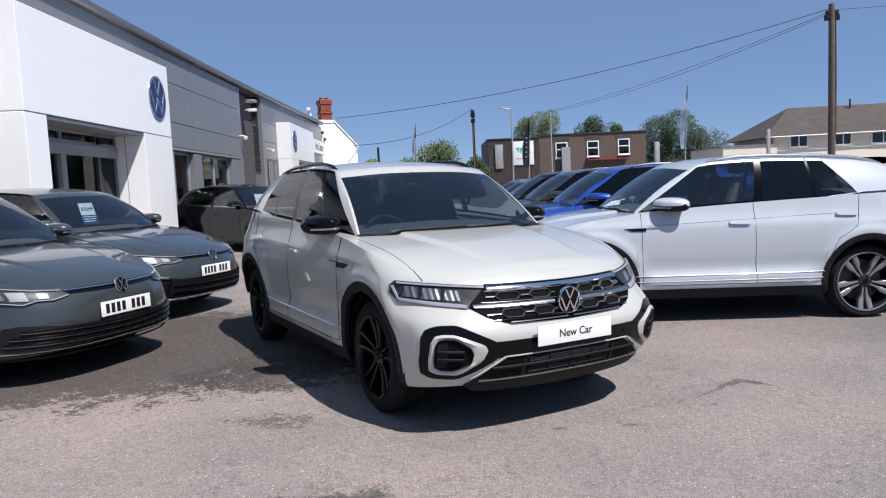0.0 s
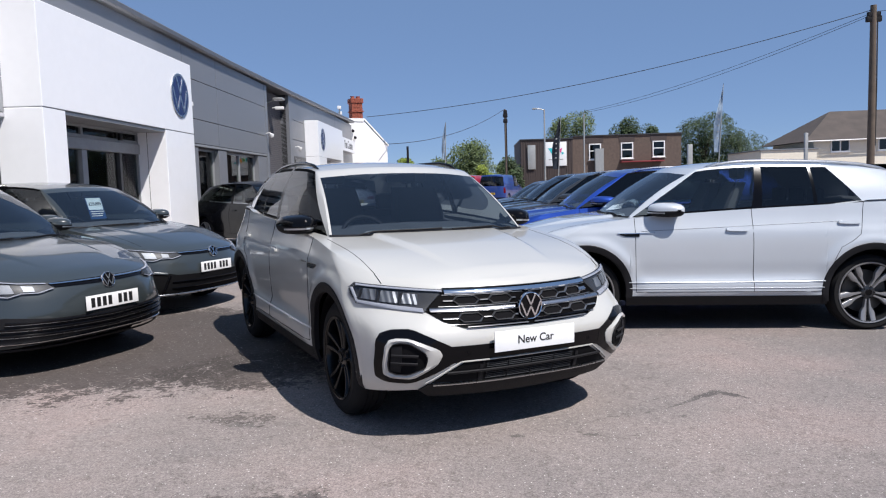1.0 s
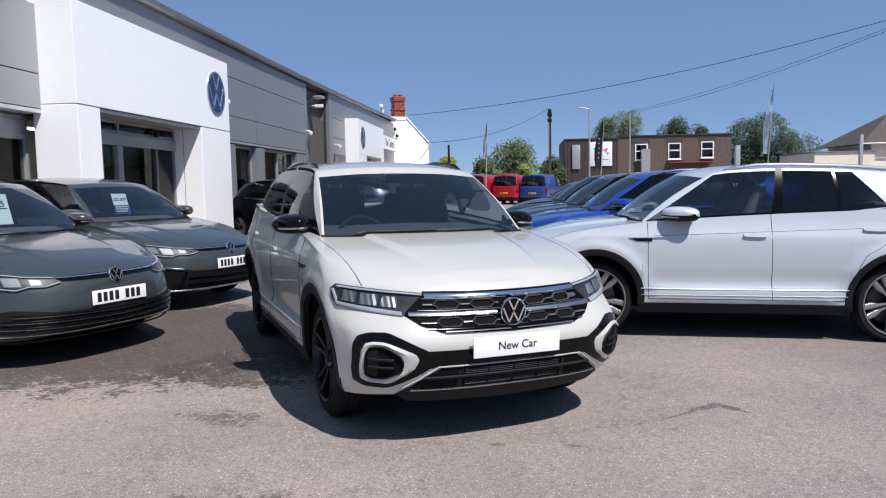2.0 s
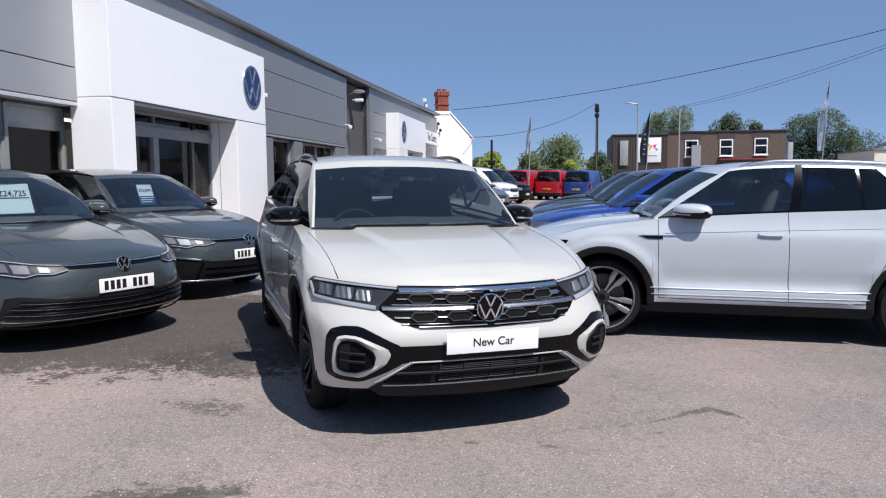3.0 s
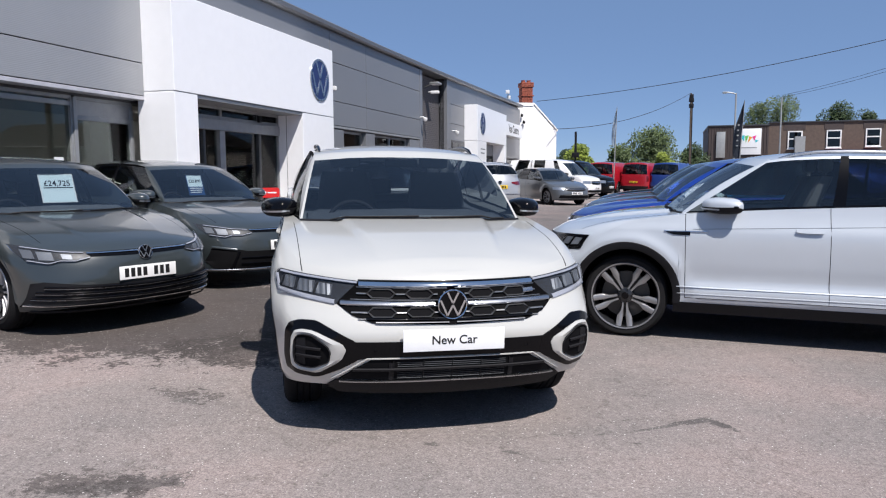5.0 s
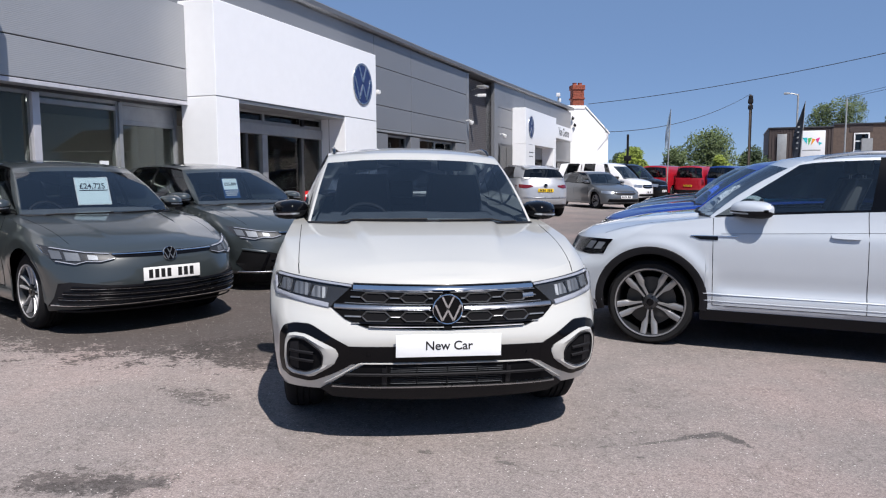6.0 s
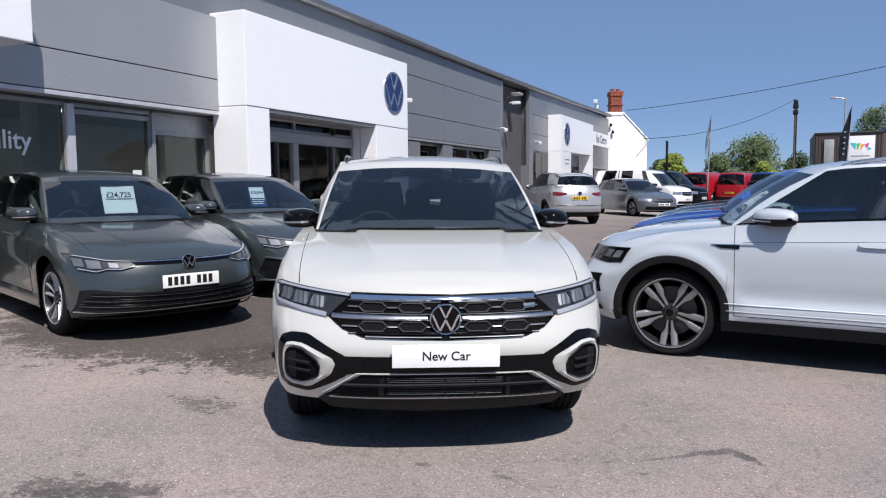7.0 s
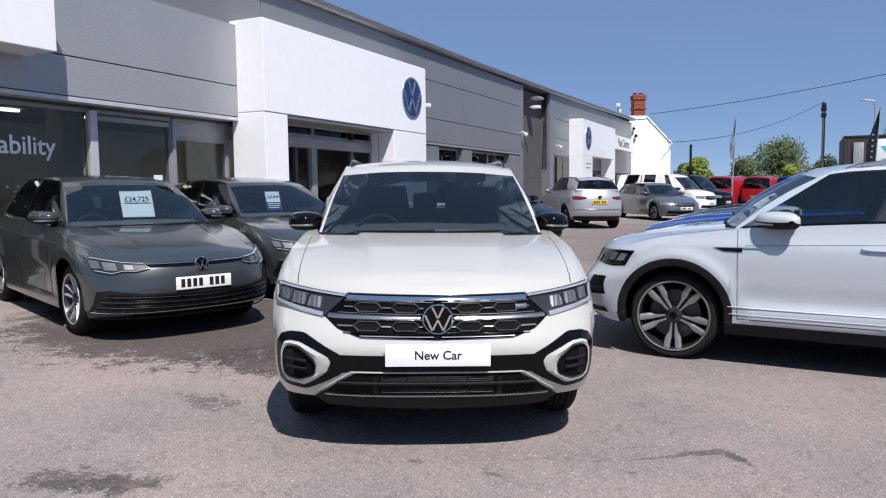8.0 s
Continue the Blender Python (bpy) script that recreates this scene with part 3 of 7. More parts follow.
def wheel(parent, centre, side, r, rim_r, style, mats):
    """Tyre, rim barrel, spokes and hub; side is +1 or -1 for the face that looks outward."""
    x, y, z = centre
    hub = new("wheel")
    hub.parent = parent
    hub.matrix_local = pose(x, y, z) @ pose(0, 0, 0, 0, 0, 0 if side > 0 else 180)
    w = 0.105
    part("tyre", lathe([(-w, rim_r), (-w - 0.004, rim_r + 0.02), (-w + 0.002, r - 0.03), (-w + 0.022, r - 0.006), (-w + 0.045, r), (-0.04, r), (-0.038, r - 0.008), (-0.03, r - 0.008), (-0.028, r),
                        (-0.004, r), (-0.003, r - 0.008), (0.003, r - 0.008), (0.004, r), (0.028, r), (0.03, r - 0.008), (0.038, r - 0.008), (0.04, r), (w - 0.045, r), (w - 0.022, r - 0.006), (w - 0.002, r - 0.03), (w + 0.002, rim_r + 0.045), (w + 0.0045, rim_r + 0.042), (w + 0.004, rim_r + 0.02), (w, rim_r)], "x", 56), "tyre", hub)
    part("rim", lathe([(w - 0.002, rim_r + 0.006), (w + 0.006, rim_r + 0.002), (w, rim_r - 0.012), (w - 0.03, rim_r - 0.02), (-w, rim_r - 0.03)], "x", 56), mats[1], hub)
    part("brake_disc", lathe([(-0.01, 0.0), (-0.01, rim_r * 0.72), (-0.03, rim_r * 0.72), (-0.03, 0.0)], "x", 32), "disc", hub)
    part("wheel_well_back", lathe([(-w + 0.01, 0.0), (-w + 0.01, rim_r - 0.02)], "x", 32), "void", hub)
    n, sep, wid = style[:3]             # spokes; half gap and width from the hub to the rim
    start = style[3] if len(style) > 3 else math.pi / 2
    gap, width = (spline(list(zip((0.0, 0.55, 1.0) if len(v) == 3 else (0.0, 0.4, 0.62, 1.0), v))) for v in (sep, wid))
    bm = bmesh.new()
    for k in range(n):
        a = k * math.tau / n + start
        ca, sa = math.cos(a), math.sin(a)
        for s in ((-1, 1) if sep[-1] else (0,)):
            rows = []
            for j in range(11):
                t = j / 10
                rad, mid, half = 0.04 + (rim_r - 0.05) * t, s * gap(t), width(t) / 2
                xo = w - 0.03 + 0.03 * t ** 2
                rows.append([Vector((xo - d, rad * ca - (mid + half * e) * sa, rad * sa + (mid + half * e) * ca)) for d, e in ((0.035, -1.0), (0.004, -0.92), (0.0, -0.7), (0.0, 0.7), (0.004, 0.92), (0.035, 1.0))])
            add_grid(bm, rows)
    part("spokes", bm, mats[0], hub)
    part("rim_lip", lathe([(w + 0.001, rim_r + 0.007), (w + 0.0085, rim_r + 0.003), (w + 0.006, rim_r - 0.006), (w - 0.002, rim_r - 0.007)], "x", 56), mats[0], hub)
    part("hub_cap", lathe([(w - 0.03, 0.0), (w - 0.022, 0.0), (w - 0.018, 0.03), (w - 0.03, 0.062), (w - 0.06, 0.07)][1:], "x", 28), mats[1], hub)
    part("centre_badge", lathe([(w - 0.012, 0.0), (w - 0.013, 0.028), (w - 0.02, 0.03)], "x", 24), "gloss_black", hub)
    bolt = None
    for k in range(5):
        a = k * math.tau / 5
        if bolt is None:
            ob = part("wheel_bolt", lathe([(w - 0.03, 0.0), (w - 0.015, 0.008), (w - 0.03, 0.009)], "x", 8), "rim_dark", hub)
            bolt = ob.data
        else:
            ob = new("wheel_bolt", bolt)
            ob.parent = hub
        ob.location = (0, 0.052 * math.cos(a), 0.052 * math.sin(a))
    return hub


def emblem(parent, m, r, mats=("gloss_black", "satin")):
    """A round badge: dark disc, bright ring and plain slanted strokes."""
    hub = new("badge")
    hub.parent = parent
    hub.matrix_local = m
    part("badge_disc", lathe([(0.006, 0.0), (0.006, r * 0.9), (-0.01, r * 0.92)], "z", 32), mats[0], hub)
    part("badge_ring", lathe([(-0.01, r), (0.008, r), (0.012, r * 0.95), (0.008, r * 0.9), (0.0, r * 0.9)], "z", 36), mats[1], hub)
    for pts in ([(-0.36, 0.80), (-0.02, 0.12), (0.02, 0.12), (0.36, 0.80)], [(-0.82, 0.3), (-0.36, -0.72), (0.0, -0.02), (0.36, -0.72), (0.82, 0.3)]):
        for a, b in zip(pts, pts[1:]):
            d = Vector((b[0] - a[0], b[1] - a[1])).normalized() * 0.062
            q = [(a[0] - d.y, a[1] + d.x), (a[0] + d.y, a[1] - d.x), (b[0] + d.y, b[1] - d.x), (b[0] - d.y, b[1] + d.x)]
            bm = bmesh.new()
            add_prism(bm, [(c * r, e * r) for c, e in q], lambda c, e: Vector((c, e, 0.004)), lambda c, e: Vector((c, e, 0.011)))
            part("badge_stroke", bm, mats[1], hub)
    return hub


def mirror_pod(parent, shell, s, y, z, mats):
    """Door mirror: painted cap, dark lower half, light strip, glass and foot."""
    x0 = shell.width(y, z - 0.08)
    hub = new("door_mirror")
    hub.parent = parent
    hub.matrix_local = pose(s * (x0 - 0.085), y, z) @ Matrix.Diagonal((0.92, 2.15, 0.86, 1))
    half_h = spline([(0, 0.03), (0.03, 0.058), (0.12, 0.078), (0.2, 0.07), (0.245, 0.045), (0.262, 0.006)])
    half_d = spline([(0, 0.03), (0.04, 0.06), (0.12, 0.085), (0.2, 0.075), (0.245, 0.045), (0.262, 0.006)])
    top, low = [], []
    for x in (0.0, 0.012, 0.03, 0.06, 0.09, 0.12, 0.15, 0.18, 0.205, 0.225, 0.24, 0.252, 0.26):
        ring = []
        for k in range(25):
            a = math.tau * k / 24 - 0.2
            sq = lambda v, e: math.copysign(abs(v) ** e, v)
            ring.append(Vector((s * x, 0.02 + 0.16 * x * x / 0.26 + half_d(x) * sq(math.cos(a), 0.7) * (1.0 if math.cos(a) < 0 else 0.55), -0.05 * x + half_h(x) * sq(math.sin(a), 0.75))))
        top.append(ring[:14])
        low.append(ring[13:])
    bm = bmesh.new()
    add_grid(bm, top)
    part("mirror_cap", bm, mats[0], hub)
    bm = bmesh.new()
    add_grid(bm, low)
    part("mirror_underside", bm, "trim", hub)
    part("mirror_glass", box((min(s * 0.05, s * 0.23), 0.072, -0.05), (max(s * 0.05, s * 0.23), 0.078, 0.045), 0.002), "chrome", hub)
    rows = []
    for i in range(9):
        x = 0.05 + 0.19 * i / 8
        yy = 0.02 + 0.16 * x * x / 0.26 - half_d(x) * 0.97
        rows.append([Vector((s * x, yy - 0.006, -0.05 * x - 0.02)), Vector((s * x, yy - 0.004, -0.05 * x - 0.034))])
    bm = bmesh.new()
    add_grid(bm, rows)
    part("indicator", bm, "silver_lamp", hub)
    part("mirror_foot", tube([(s * 0.05, 0.03, -0.045), (s * 0.02, 0.03, -0.075), (s * -0.03, 0.03, -0.1)], [0.035, 0.04, 0.05], 10), "trim", hub)


def seat(parent, x, y, z):
    hub = new("seat")
    hub.parent = parent
    hub.matrix_local = pose(x, y, z)
    bm = bmesh.new()
    rows = []
    for i in range(9):
        t = i / 8
        hw = 0.235 - 0.05 * t ** 3
        yy = 0.26 * t
        th = 0.07 - 0.02 * t
        rows.append([Vector((hw * cx, yy + th * cy + (0.03 * abs(cx) ** 3 if cy < 0 else 0) * -1, -0.25 + 0.62 * t)) for cx, cy in
                     ((-1, -0.4), (-0.85, -1), (-0.4, -0.9), (0.4, -0.9), (0.85, -1), (1, -0.4), (1, 0.6), (0.6, 1), (-0.6, 1), (-1, 0.6))])
    vs = add_grid(bm, rows, True)
    bm.faces.new(vs[-1]), bm.faces.new(vs[0][::-1])
    part("seat_back", bm, "seat", hub)
    part("headrest", box((-0.12, 0.22, 0.4), (0.12, 0.31, 0.56), 0.04), "seat", hub)
    part("headrest_post", tube([(-0.05, 0.26, 0.34), (-0.05, 0.265, 0.42)], 0.008), "chrome", hub)
    part("headrest_post", tube([(0.05, 0.26, 0.34), (0.05, 0.265, 0.42)], 0.008), "chrome", hub)


def car(name, label, p, m, detail=True, group=""):
    """A car from its profile tables: skin, glass, trim, wheels and cabin."""
    body = thing(name, label, "car" if "van" not in name else "van", m, group)
    sh = Shell(p)
    paint_mat, fa, ra, wr = p["paint"], p["axles"][0], p["axles"][1], p["wheel_r"]
    arch = p.get("arch", wr + 0.045)
    step = 1 if detail else 2
    cols = [("f", math.radians(a)) for a in np.linspace(0, 90, 61)[::step]]
    cut = arch + (0.03 if p.get("cladding") else 0.0)
    marks = [c + k * (cut + e) for c in (fa, ra) for k in (1, -1) for e in (0.002, -0.002, -0.008, -0.02, -0.04)]
    marks = [(y - sh.y0) / (sh.y1 - sh.y0) for y in marks]
    cols += [("s", a) for a in sorted(list(np.linspace(0, 1, 81)[::step][1:-1]) + [a for a in marks if 0.01 < a < 0.99])]
    cols += [("b", math.radians(a)) for a in np.linspace(0, 90, 41)[::step]]

    def sill(y):
        for c in (fa, ra):
            if abs(y - c) < cut:
                return wr + math.sqrt(cut ** 2 - (y - c) ** 2)
        f = 0.06 * max(0, 1 - y / 0.5) if y < 0.5 else 0.1 * max(0.0, (y - p["len"] + 0.7) / 0.7)
        return p["sill"] + f * p.get("lift", 1.0)

    ks = 30 if detail else 12
    rings = []
    for col in cols:
        zb = p["sill"]
        for _ in range(14):
            zb = 0.5 * zb + 0.5 * sill(sh.ring(col, zb)[1])
        zt = 0.9
        for _ in range(14):
            zt = sh.shoulder(sh.ring(col, zt)[1])
        rings.append([Vector((*sh.ring(col, zb + (zt - zb) * k / ks), zb + (zt - zb) * k / ks)) for k in range(ks + 1)])
    d0, d1, d2 = p["doors"]

    def pick(mid, i, k):
        if d0 < mid.y < d2 and mid.z > p["sill"] + 0.13 and i > 0 and not any(math.hypot(mid.y - c, mid.z - wr) < arch + 0.07 for c in (fa, ra)):
            return "front_door" if mid.y < d1 else "rear_door"
        return "body"
    for s in (1, -1):
        store = {}
        split_faces([[Vector((s * q.x, q.y, q.z)) for q in r] for r in rings], pick, store)
        for key in ("front_door", "rear_door"):
            part(key, from_quads(store[key]), paint_mat, body)
        if s == 1:
            base_quads = store["body"]
        else:
            base_quads += store["body"]
    # deck: bonnet ahead of the cowl, cabin tray behind it
    gh = p["glass"]
    deck_rows = []
    for r in rings:
        q = r[-1]
        deck_rows.append([Vector((q.x * (1 - t), q.y, sh.deck(q.x * (1 - t), q.y))) for t in [i / 42 for i in range(43)]])
    store = {}
    cowl = gh["wb"][0] + 0.02

    bx0, by0, bx1 = p["bonnet"]

    def bonnet_x(y):
        return bx0 + (bx1 - bx0) * max(0.0, (y - by0) / (gh["wb"][2] - by0))

    def pick_deck(mid, i, k):
        if mid.y < cowl:
            return "bonnet" if abs(mid.x) < bonnet_x(mid.y) else "body"
        edge = sh.width(mid.y, sh.shoulder(mid.y)) - abs(mid.x)
        return "body" if edge < 0.13 or mid.y > gh["rb"][1] - 0.06 or mid.y < cowl + 0.12 else "cabin"
    for s in (1, -1):
        split_faces([[Vector((s * q.x, q.y, q.z)) for q in r] for r in deck_rows], pick_deck, store)
    part("body", from_quads(base_quads + store["body"]), paint_mat, body)
    part("bonnet", from_quads(store["bonnet"]), paint_mat, body)
    tray = [[v - Vector((0, 0, 0.03)) for v in q] for q in store["cabin"]]
    part("cabin_lining", from_quads(tray), "cabin", body)
    # greenhouse
    fr = [0, 0.05, 0.2, 0.35, 0.5, 0.65, 0.78, 0.875, 0.95, 1.0]
    wb_c, wb_x, wb_y = gh["wb"]
    wt_c, wt_x, wt_y = gh["wt"]
    rb_x, rb_y, rb_c = gh["rb"]
    rt_x, rt_y, rt_c = gh["rt"]
    roof_edge, roof_top = spline(gh["edge"]), spline(gh["top"])
    cols_g = []
    ws = [0, 0.15, 0.3, 0.45, 0.6, 0.75, 0.88, 0.978, 1.0]
    for t in ws:
        b = Vector((wb_x * t, wb_c + (wb_y - wb_c) * t ** 2.2, 0))
        b.z = sh.deck(b.x, b.y)
        yy = wt_c + (wt_y - wt_c) * t ** 2.4
        zt = roof_edge(wt_y) + (roof_top(wt_c) - roof_edge(wt_y)) * (1 - t ** 2.4)
        cols_g.append(("w", t, b, Vector((wt_x * t, yy, zt))))
    for tb, tt in gh["pillars"]:
        y = wb_y + (rb_y - wb_y) * tb
        x = min(sh.width(y, sh.shoulder(y)) - gh.get("inset", 0.03), 9)
        x = wb_x + (x - wb_x) * min(1, tb / 0.12) if tb < 0.12 else x
        x = rb_x + (x - rb_x) * min(1, (1 - tb) / 0.14) if tb > 0.86 else x
        yt = wt_y + (rt_y - wt_y) * tt
        xt = spline([(0, wt_x), (0.3, gh["roof_w"]), (0.7, gh["roof_w"]), (1, rt_x)])(tt)
        cols_g.append(("s", (tb, tt), Vector((x, y, sh.shoulder(y) - 0.004)), Vector((xt, yt, roof_edge(yt)))))
    for t in ws[::-1][1:]:
        b = Vector((rb_x * t, rb_c + (rb_y - rb_c) * t ** 2.2, 0))
        b.z = sh.shoulder(rb_y) - 0.004
        zt = roof_edge(rt_y) + (roof_top(rt_c) - roof_edge(rt_y)) * (1 - t ** 2.4)
        cols_g.append(("r", t, b, Vector((rt_x * t, rt_c + (rt_y - rt_c) * t ** 2.4, zt))))

    def gpt(c, f):
        q = c[2].lerp(c[3], f)
        out = gh.get("bulge", 0.025) * math.sin(math.pi * f)
        if c[0] == "s":
            q.x += out
        else:
            q.y += (-out if c[0] == "w" else out) * 1.2
            q.z += out * 0.8
        return q
    grows = [[gpt(c, f) for f in fr] for c in cols_g]
    wins = gh["windows"]
    names = [None] * (len(cols_g) - 1)
    for j in range(len(names)):
        a, b = cols_g[j], cols_g[j + 1]
        if a[0] == "w" and b[0] == "w":
            names[j] = "windscreen" if b[1] <= 0.99 else "pillar"
        elif a[0] == "r" and b[0] == "r":
            names[j] = "rear_window" if a[1] <= 0.99 else "pillar"
        elif a[0] == "s" and b[0] == "s":
            names[j] = "pillar"
            for wname, lo, hi in wins:
                if a[1][0] >= lo - 1e-6 and b[1][0] <= hi + 1e-6:
                    names[j] = wname
        else:
            names[j] = "pillar"

    def pick_g(mid, i, k):
        nm = names[i]
        if nm in ("pillar", "b_pillar", "c_pillar"):
            return nm
        if nm == "windscreen":
            return "windscreen" if k < 7 else "pillar"
        if nm == "rear_window":
            return nm if 1 <= k < 7 else "pillar"
        return ("window_trim" if k == 0 else "window_header" if k == 8 else nm)
    sides = {}
    for s in (1, -1):
        store = {}
        split_faces([[Vector((s * q.x, q.y, q.z)) for q in r] for r in grows], pick_g, store)
        for key, quads in store.items():
            if key in ("pillar", "windscreen", "rear_window"):
                sides.setdefault(key, []).extend(quads)
            else:
                mat = {"b_pillar": "gloss_black", "c_pillar": "gloss_black", "window_header": p.get("header", "dlo"), "window_trim": p.get("window_trim", "dlo"), "front_side_window": p.get("side_glass", "glass")}.get(key, p.get("rear_glass", "dark_glass"))
                ob = part(key, from_quads(quads), mat, body)
                if "window" in key and key not in ("window_trim", "window_header"):
                    ob.visible_shadow = False
    for key, mat in (("windscreen", p.get("front_glass", "screen_glass")), ("rear_window", p.get("rear_glass", "dark_glass"))):
        ob = part(key, from_quads(sides[key]), mat, body)
        ob.visible_shadow = False
    roof_rows = []
    for c in cols_g:
        q = c[3]
        roof_rows.append([Vector((q.x * (1 - t), q.y, q.z + (roof_top(q.y) - q.z) * (1 - (1 - t) ** 2.3))) for t in [i / 8 for i in range(9)]])
    store = {"roof": []}
    for s in (1, -1):
        split_faces([[Vector((s * q.x, q.y, q.z)) for q in r] for r in roof_rows], lambda *_: "roof", store)
    part("roof", from_quads(sides["pillar"] + store["roof"]), p.get("roof_paint", paint_mat), body)
    # dark lower windscreen edge and wipers
    bm = bmesh.new()
    rows = []
    for t in [-1 + i / 12 for i in range(25)]:
        b = Vector((wb_x * t, wb_c + (wb_y - wb_c) * abs(t) ** 2.2, 0))
        rows.append([Vector((b.x, b.y - 0.014, sh.deck(b.x, b.y - 0.014) + 0.003)), Vector((b.x, b.y + 0.012, sh.deck(b.x, b.y) + 0.012))])
    add_grid(bm, rows)
    part("scuttle", bm, "trim", body)
    if detail:
        for a, b in ((-0.55, 0.02), (0.1, 0.62)):
            pts = []
            for i in range(7):
                t = (a + (b - a) * i / 6) / wb_x
                y = wb_c + (wb_y - wb_c) * abs(t) ** 2.2
                pts.append((t * wb_x, y - 0.004, sh.deck(t * wb_x, y) + 0.009 + 0.008 * i / 6))
            part("wiper", tube(pts, 0.006, 6), "trim", body)
    # black belly, wheel housings
    part("underbody", box((-0.56, 0.25, p["sill"] - 0.01), (0.56, p["len"] - 0.3, 0.5), 0.02), "void", body)
    part("floor_pan", box((-sh.side(0.3) + 0.05, fa + arch + 0.02, p["sill"] + 0.0), (sh.side(0.3) - 0.05, ra - arch - 0.02, 0.45), 0.02), "void", body)
    for c in (fa, ra):
        for s in (1, -1):
            w0 = min(sh.width(c + arch, wr), sh.width(c - arch, wr)) - 0.03
            bm = bmesh.new()
            add_grid(bm, [[Vector((s * x, c + arch * math.cos(a), wr + arch * math.sin(a))) for x in (w0, w0 - 0.3)] for a in [math.pi * (i / 20 * 1.08 - 0.04) for i in range(21)]])
            bm.faces.new([bm.verts.new((s * (w0 - 0.3), c + arch * math.cos(a), wr + arch * math.sin(a))) for a in [math.pi * (i / 20 * 1.08 - 0.04) for i in range(21)]])
            part("wheel_housing", bm, "void", body)
            if p.get("cladding"):
                bm = bmesh.new()
                rows = []
                for i in range(41):
                    a = math.pi * (i / 40 * 1.12 - 0.04) if c == fa else math.pi * (i / 40 * 1.06 + 0.02)
                    sink = max(0.0, min(1.0, (a / math.pi - 0.93) / 0.08)) * (c == fa)
                    wid = p["cladding"]
                    row = []
                    for rad, off in ((arch - 0.004, -0.03), (arch - 0.004, 0.002), (arch + 0.012, 0.006), (arch + wid - 0.01, 0.005), (arch + wid, -0.004)):
                        y, z = c + rad * math.cos(a), max(wr + rad * math.sin(a), p["sill"] - 0.005)
                        row.append(sh.flank(y, z, off - 0.004 * sink, s))
                    rows.append(row)
                add_grid(bm, rows)
                part("arch_cladding", bm, "trim", body)
            wheel(body, (s * (sh.width(c, 0.5) - 0.132), c, wr - 0.023), s, wr + 0.012, p["rim_r"] + 0.006, p["spokes"], p["rim_mats"])
    if p.get("cladding"):
        for s in (1, -1):
            zz = p["sill"]
            part("side_skirt", patch([(fa + arch, zz - 0.01), (ra - arch, zz - 0.01), (ra - arch, zz + p.get("skirt", 0.08)), (fa + arch, zz + p.get("skirt", 0.08))],
                                     lambda a, b, o, s=s: sh.flank(a, b, o, s), 0.003, 0.02, 0.15), "trim", body)
    # shut lines
    for s in (1, -1):
        for y in (d0, d1):
            part("shut_line", tube([sh.flank(y + 0.02 * (1 - k / 10), p["sill"] + 0.12 + (sh.shoulder(y) - p["sill"] - 0.12) * k / 10, 0.0004, s) for k in range(11)], 0.0024, 6), "void", body)
        part("shut_line", tube([sh.flank(d0 + 0.02 + (min(d2, ra - arch - 0.06) - d0) * k / 16, p["sill"] + 0.12, 0.0004, s) for k in range(17)], 0.0024, 6), "void", body)
        zs = [p["sill"] + 0.12, wr + arch + 0.02, wr + arch + 0.12, sh.shoulder(d2)]
        ys = [ra - arch - 0.06, ra - arch * 0.75, d2 - 0.05, d2]
        fy = spline(list(zip(zs, ys)))
        part("shut_line", tube([sh.flank(fy(zs[0] + (zs[-1] - zs[0]) * k / 14), zs[0] + (zs[-1] - zs[0]) * k / 14, 0.0004, s) for k in range(15)], 0.0024, 6), "void", body)
        pts = []
        for k in range(19):
            y = by0 + (gh["wb"][2] - 0.06 - by0) * k / 18
            x = min(bonnet_x(y), sh.width(y, sh.shoulder(y)) - 0.005)
            pts.append((s * x, y, sh.deck(x, y) - 0.001))
        part("shut_line", tube(pts, 0.0024, 6), "void", body)
        for y in p.get("handles", ()):
            z = p["handle_z"] + (p.get("handle_rise", 0.03) if y > d1 else 0)
            hub = new("door_handle")
            hub.parent = body
            part("handle_bar", patch(smooth_outline([(y - 0.1, z - 0.012), (y + 0.09, z - 0.016), (y + 0.1, z), (y + 0.09, z + 0.016), (y - 0.1, z + 0.012)]),
                                     lambda a, b, o, s=s: sh.flank(a, b, o, s), 0.021, 0.014, 0.03), paint_mat, hub)
            for e in (y - 0.082, y + 0.075):
                part("handle_foot", patch([(e - 0.016, z - 0.01), (e + 0.016, z - 0.01), (e + 0.016, z + 0.01), (e - 0.016, z + 0.01)], lambda a, b, o, s=s: sh.flank(a, b, o, s), 0.017, 0.018, 0.03), paint_mat, hub)
            part("handle_cup", patch(smooth_outline([(y - 0.06, z - 0.03), (y + 0.06, z - 0.03), (y + 0.085, z), (y + 0.06, z + 0.026), (y - 0.06, z + 0.026), (y - 0.085, z)]),
                                     lambda a, b, o, s=s: sh.flank(a, b, o, s), 0.001, 0.004, 0.05), paint_mat, hub)
        if p.get("mirror"):
            mirror_pod(body, sh, s, *p["mirror"])
        if p.get("rails"):
            y0, y1, mat = p["rails"]
            pts = []
            for k in range(19):
                t = k / 18
                y = y0 + (y1 - y0) * t
                lift = 0.03 * min(1, 6 * t, 6 * (1 - t)) ** 0.6
                x = spline([(0, wt_x), (0.3, gh["roof_w"]), (1, rt_x)])(max(0, min(1, (y - wt_y) / (rt_y - wt_y)))) - 0.045
                pts.append((s * x, y, roof_edge(y) + 0.006 + lift))
            part("roof_rail", tube(pts, [0.006] + [0.015] * 17 + [0.006], 8), mat, body)
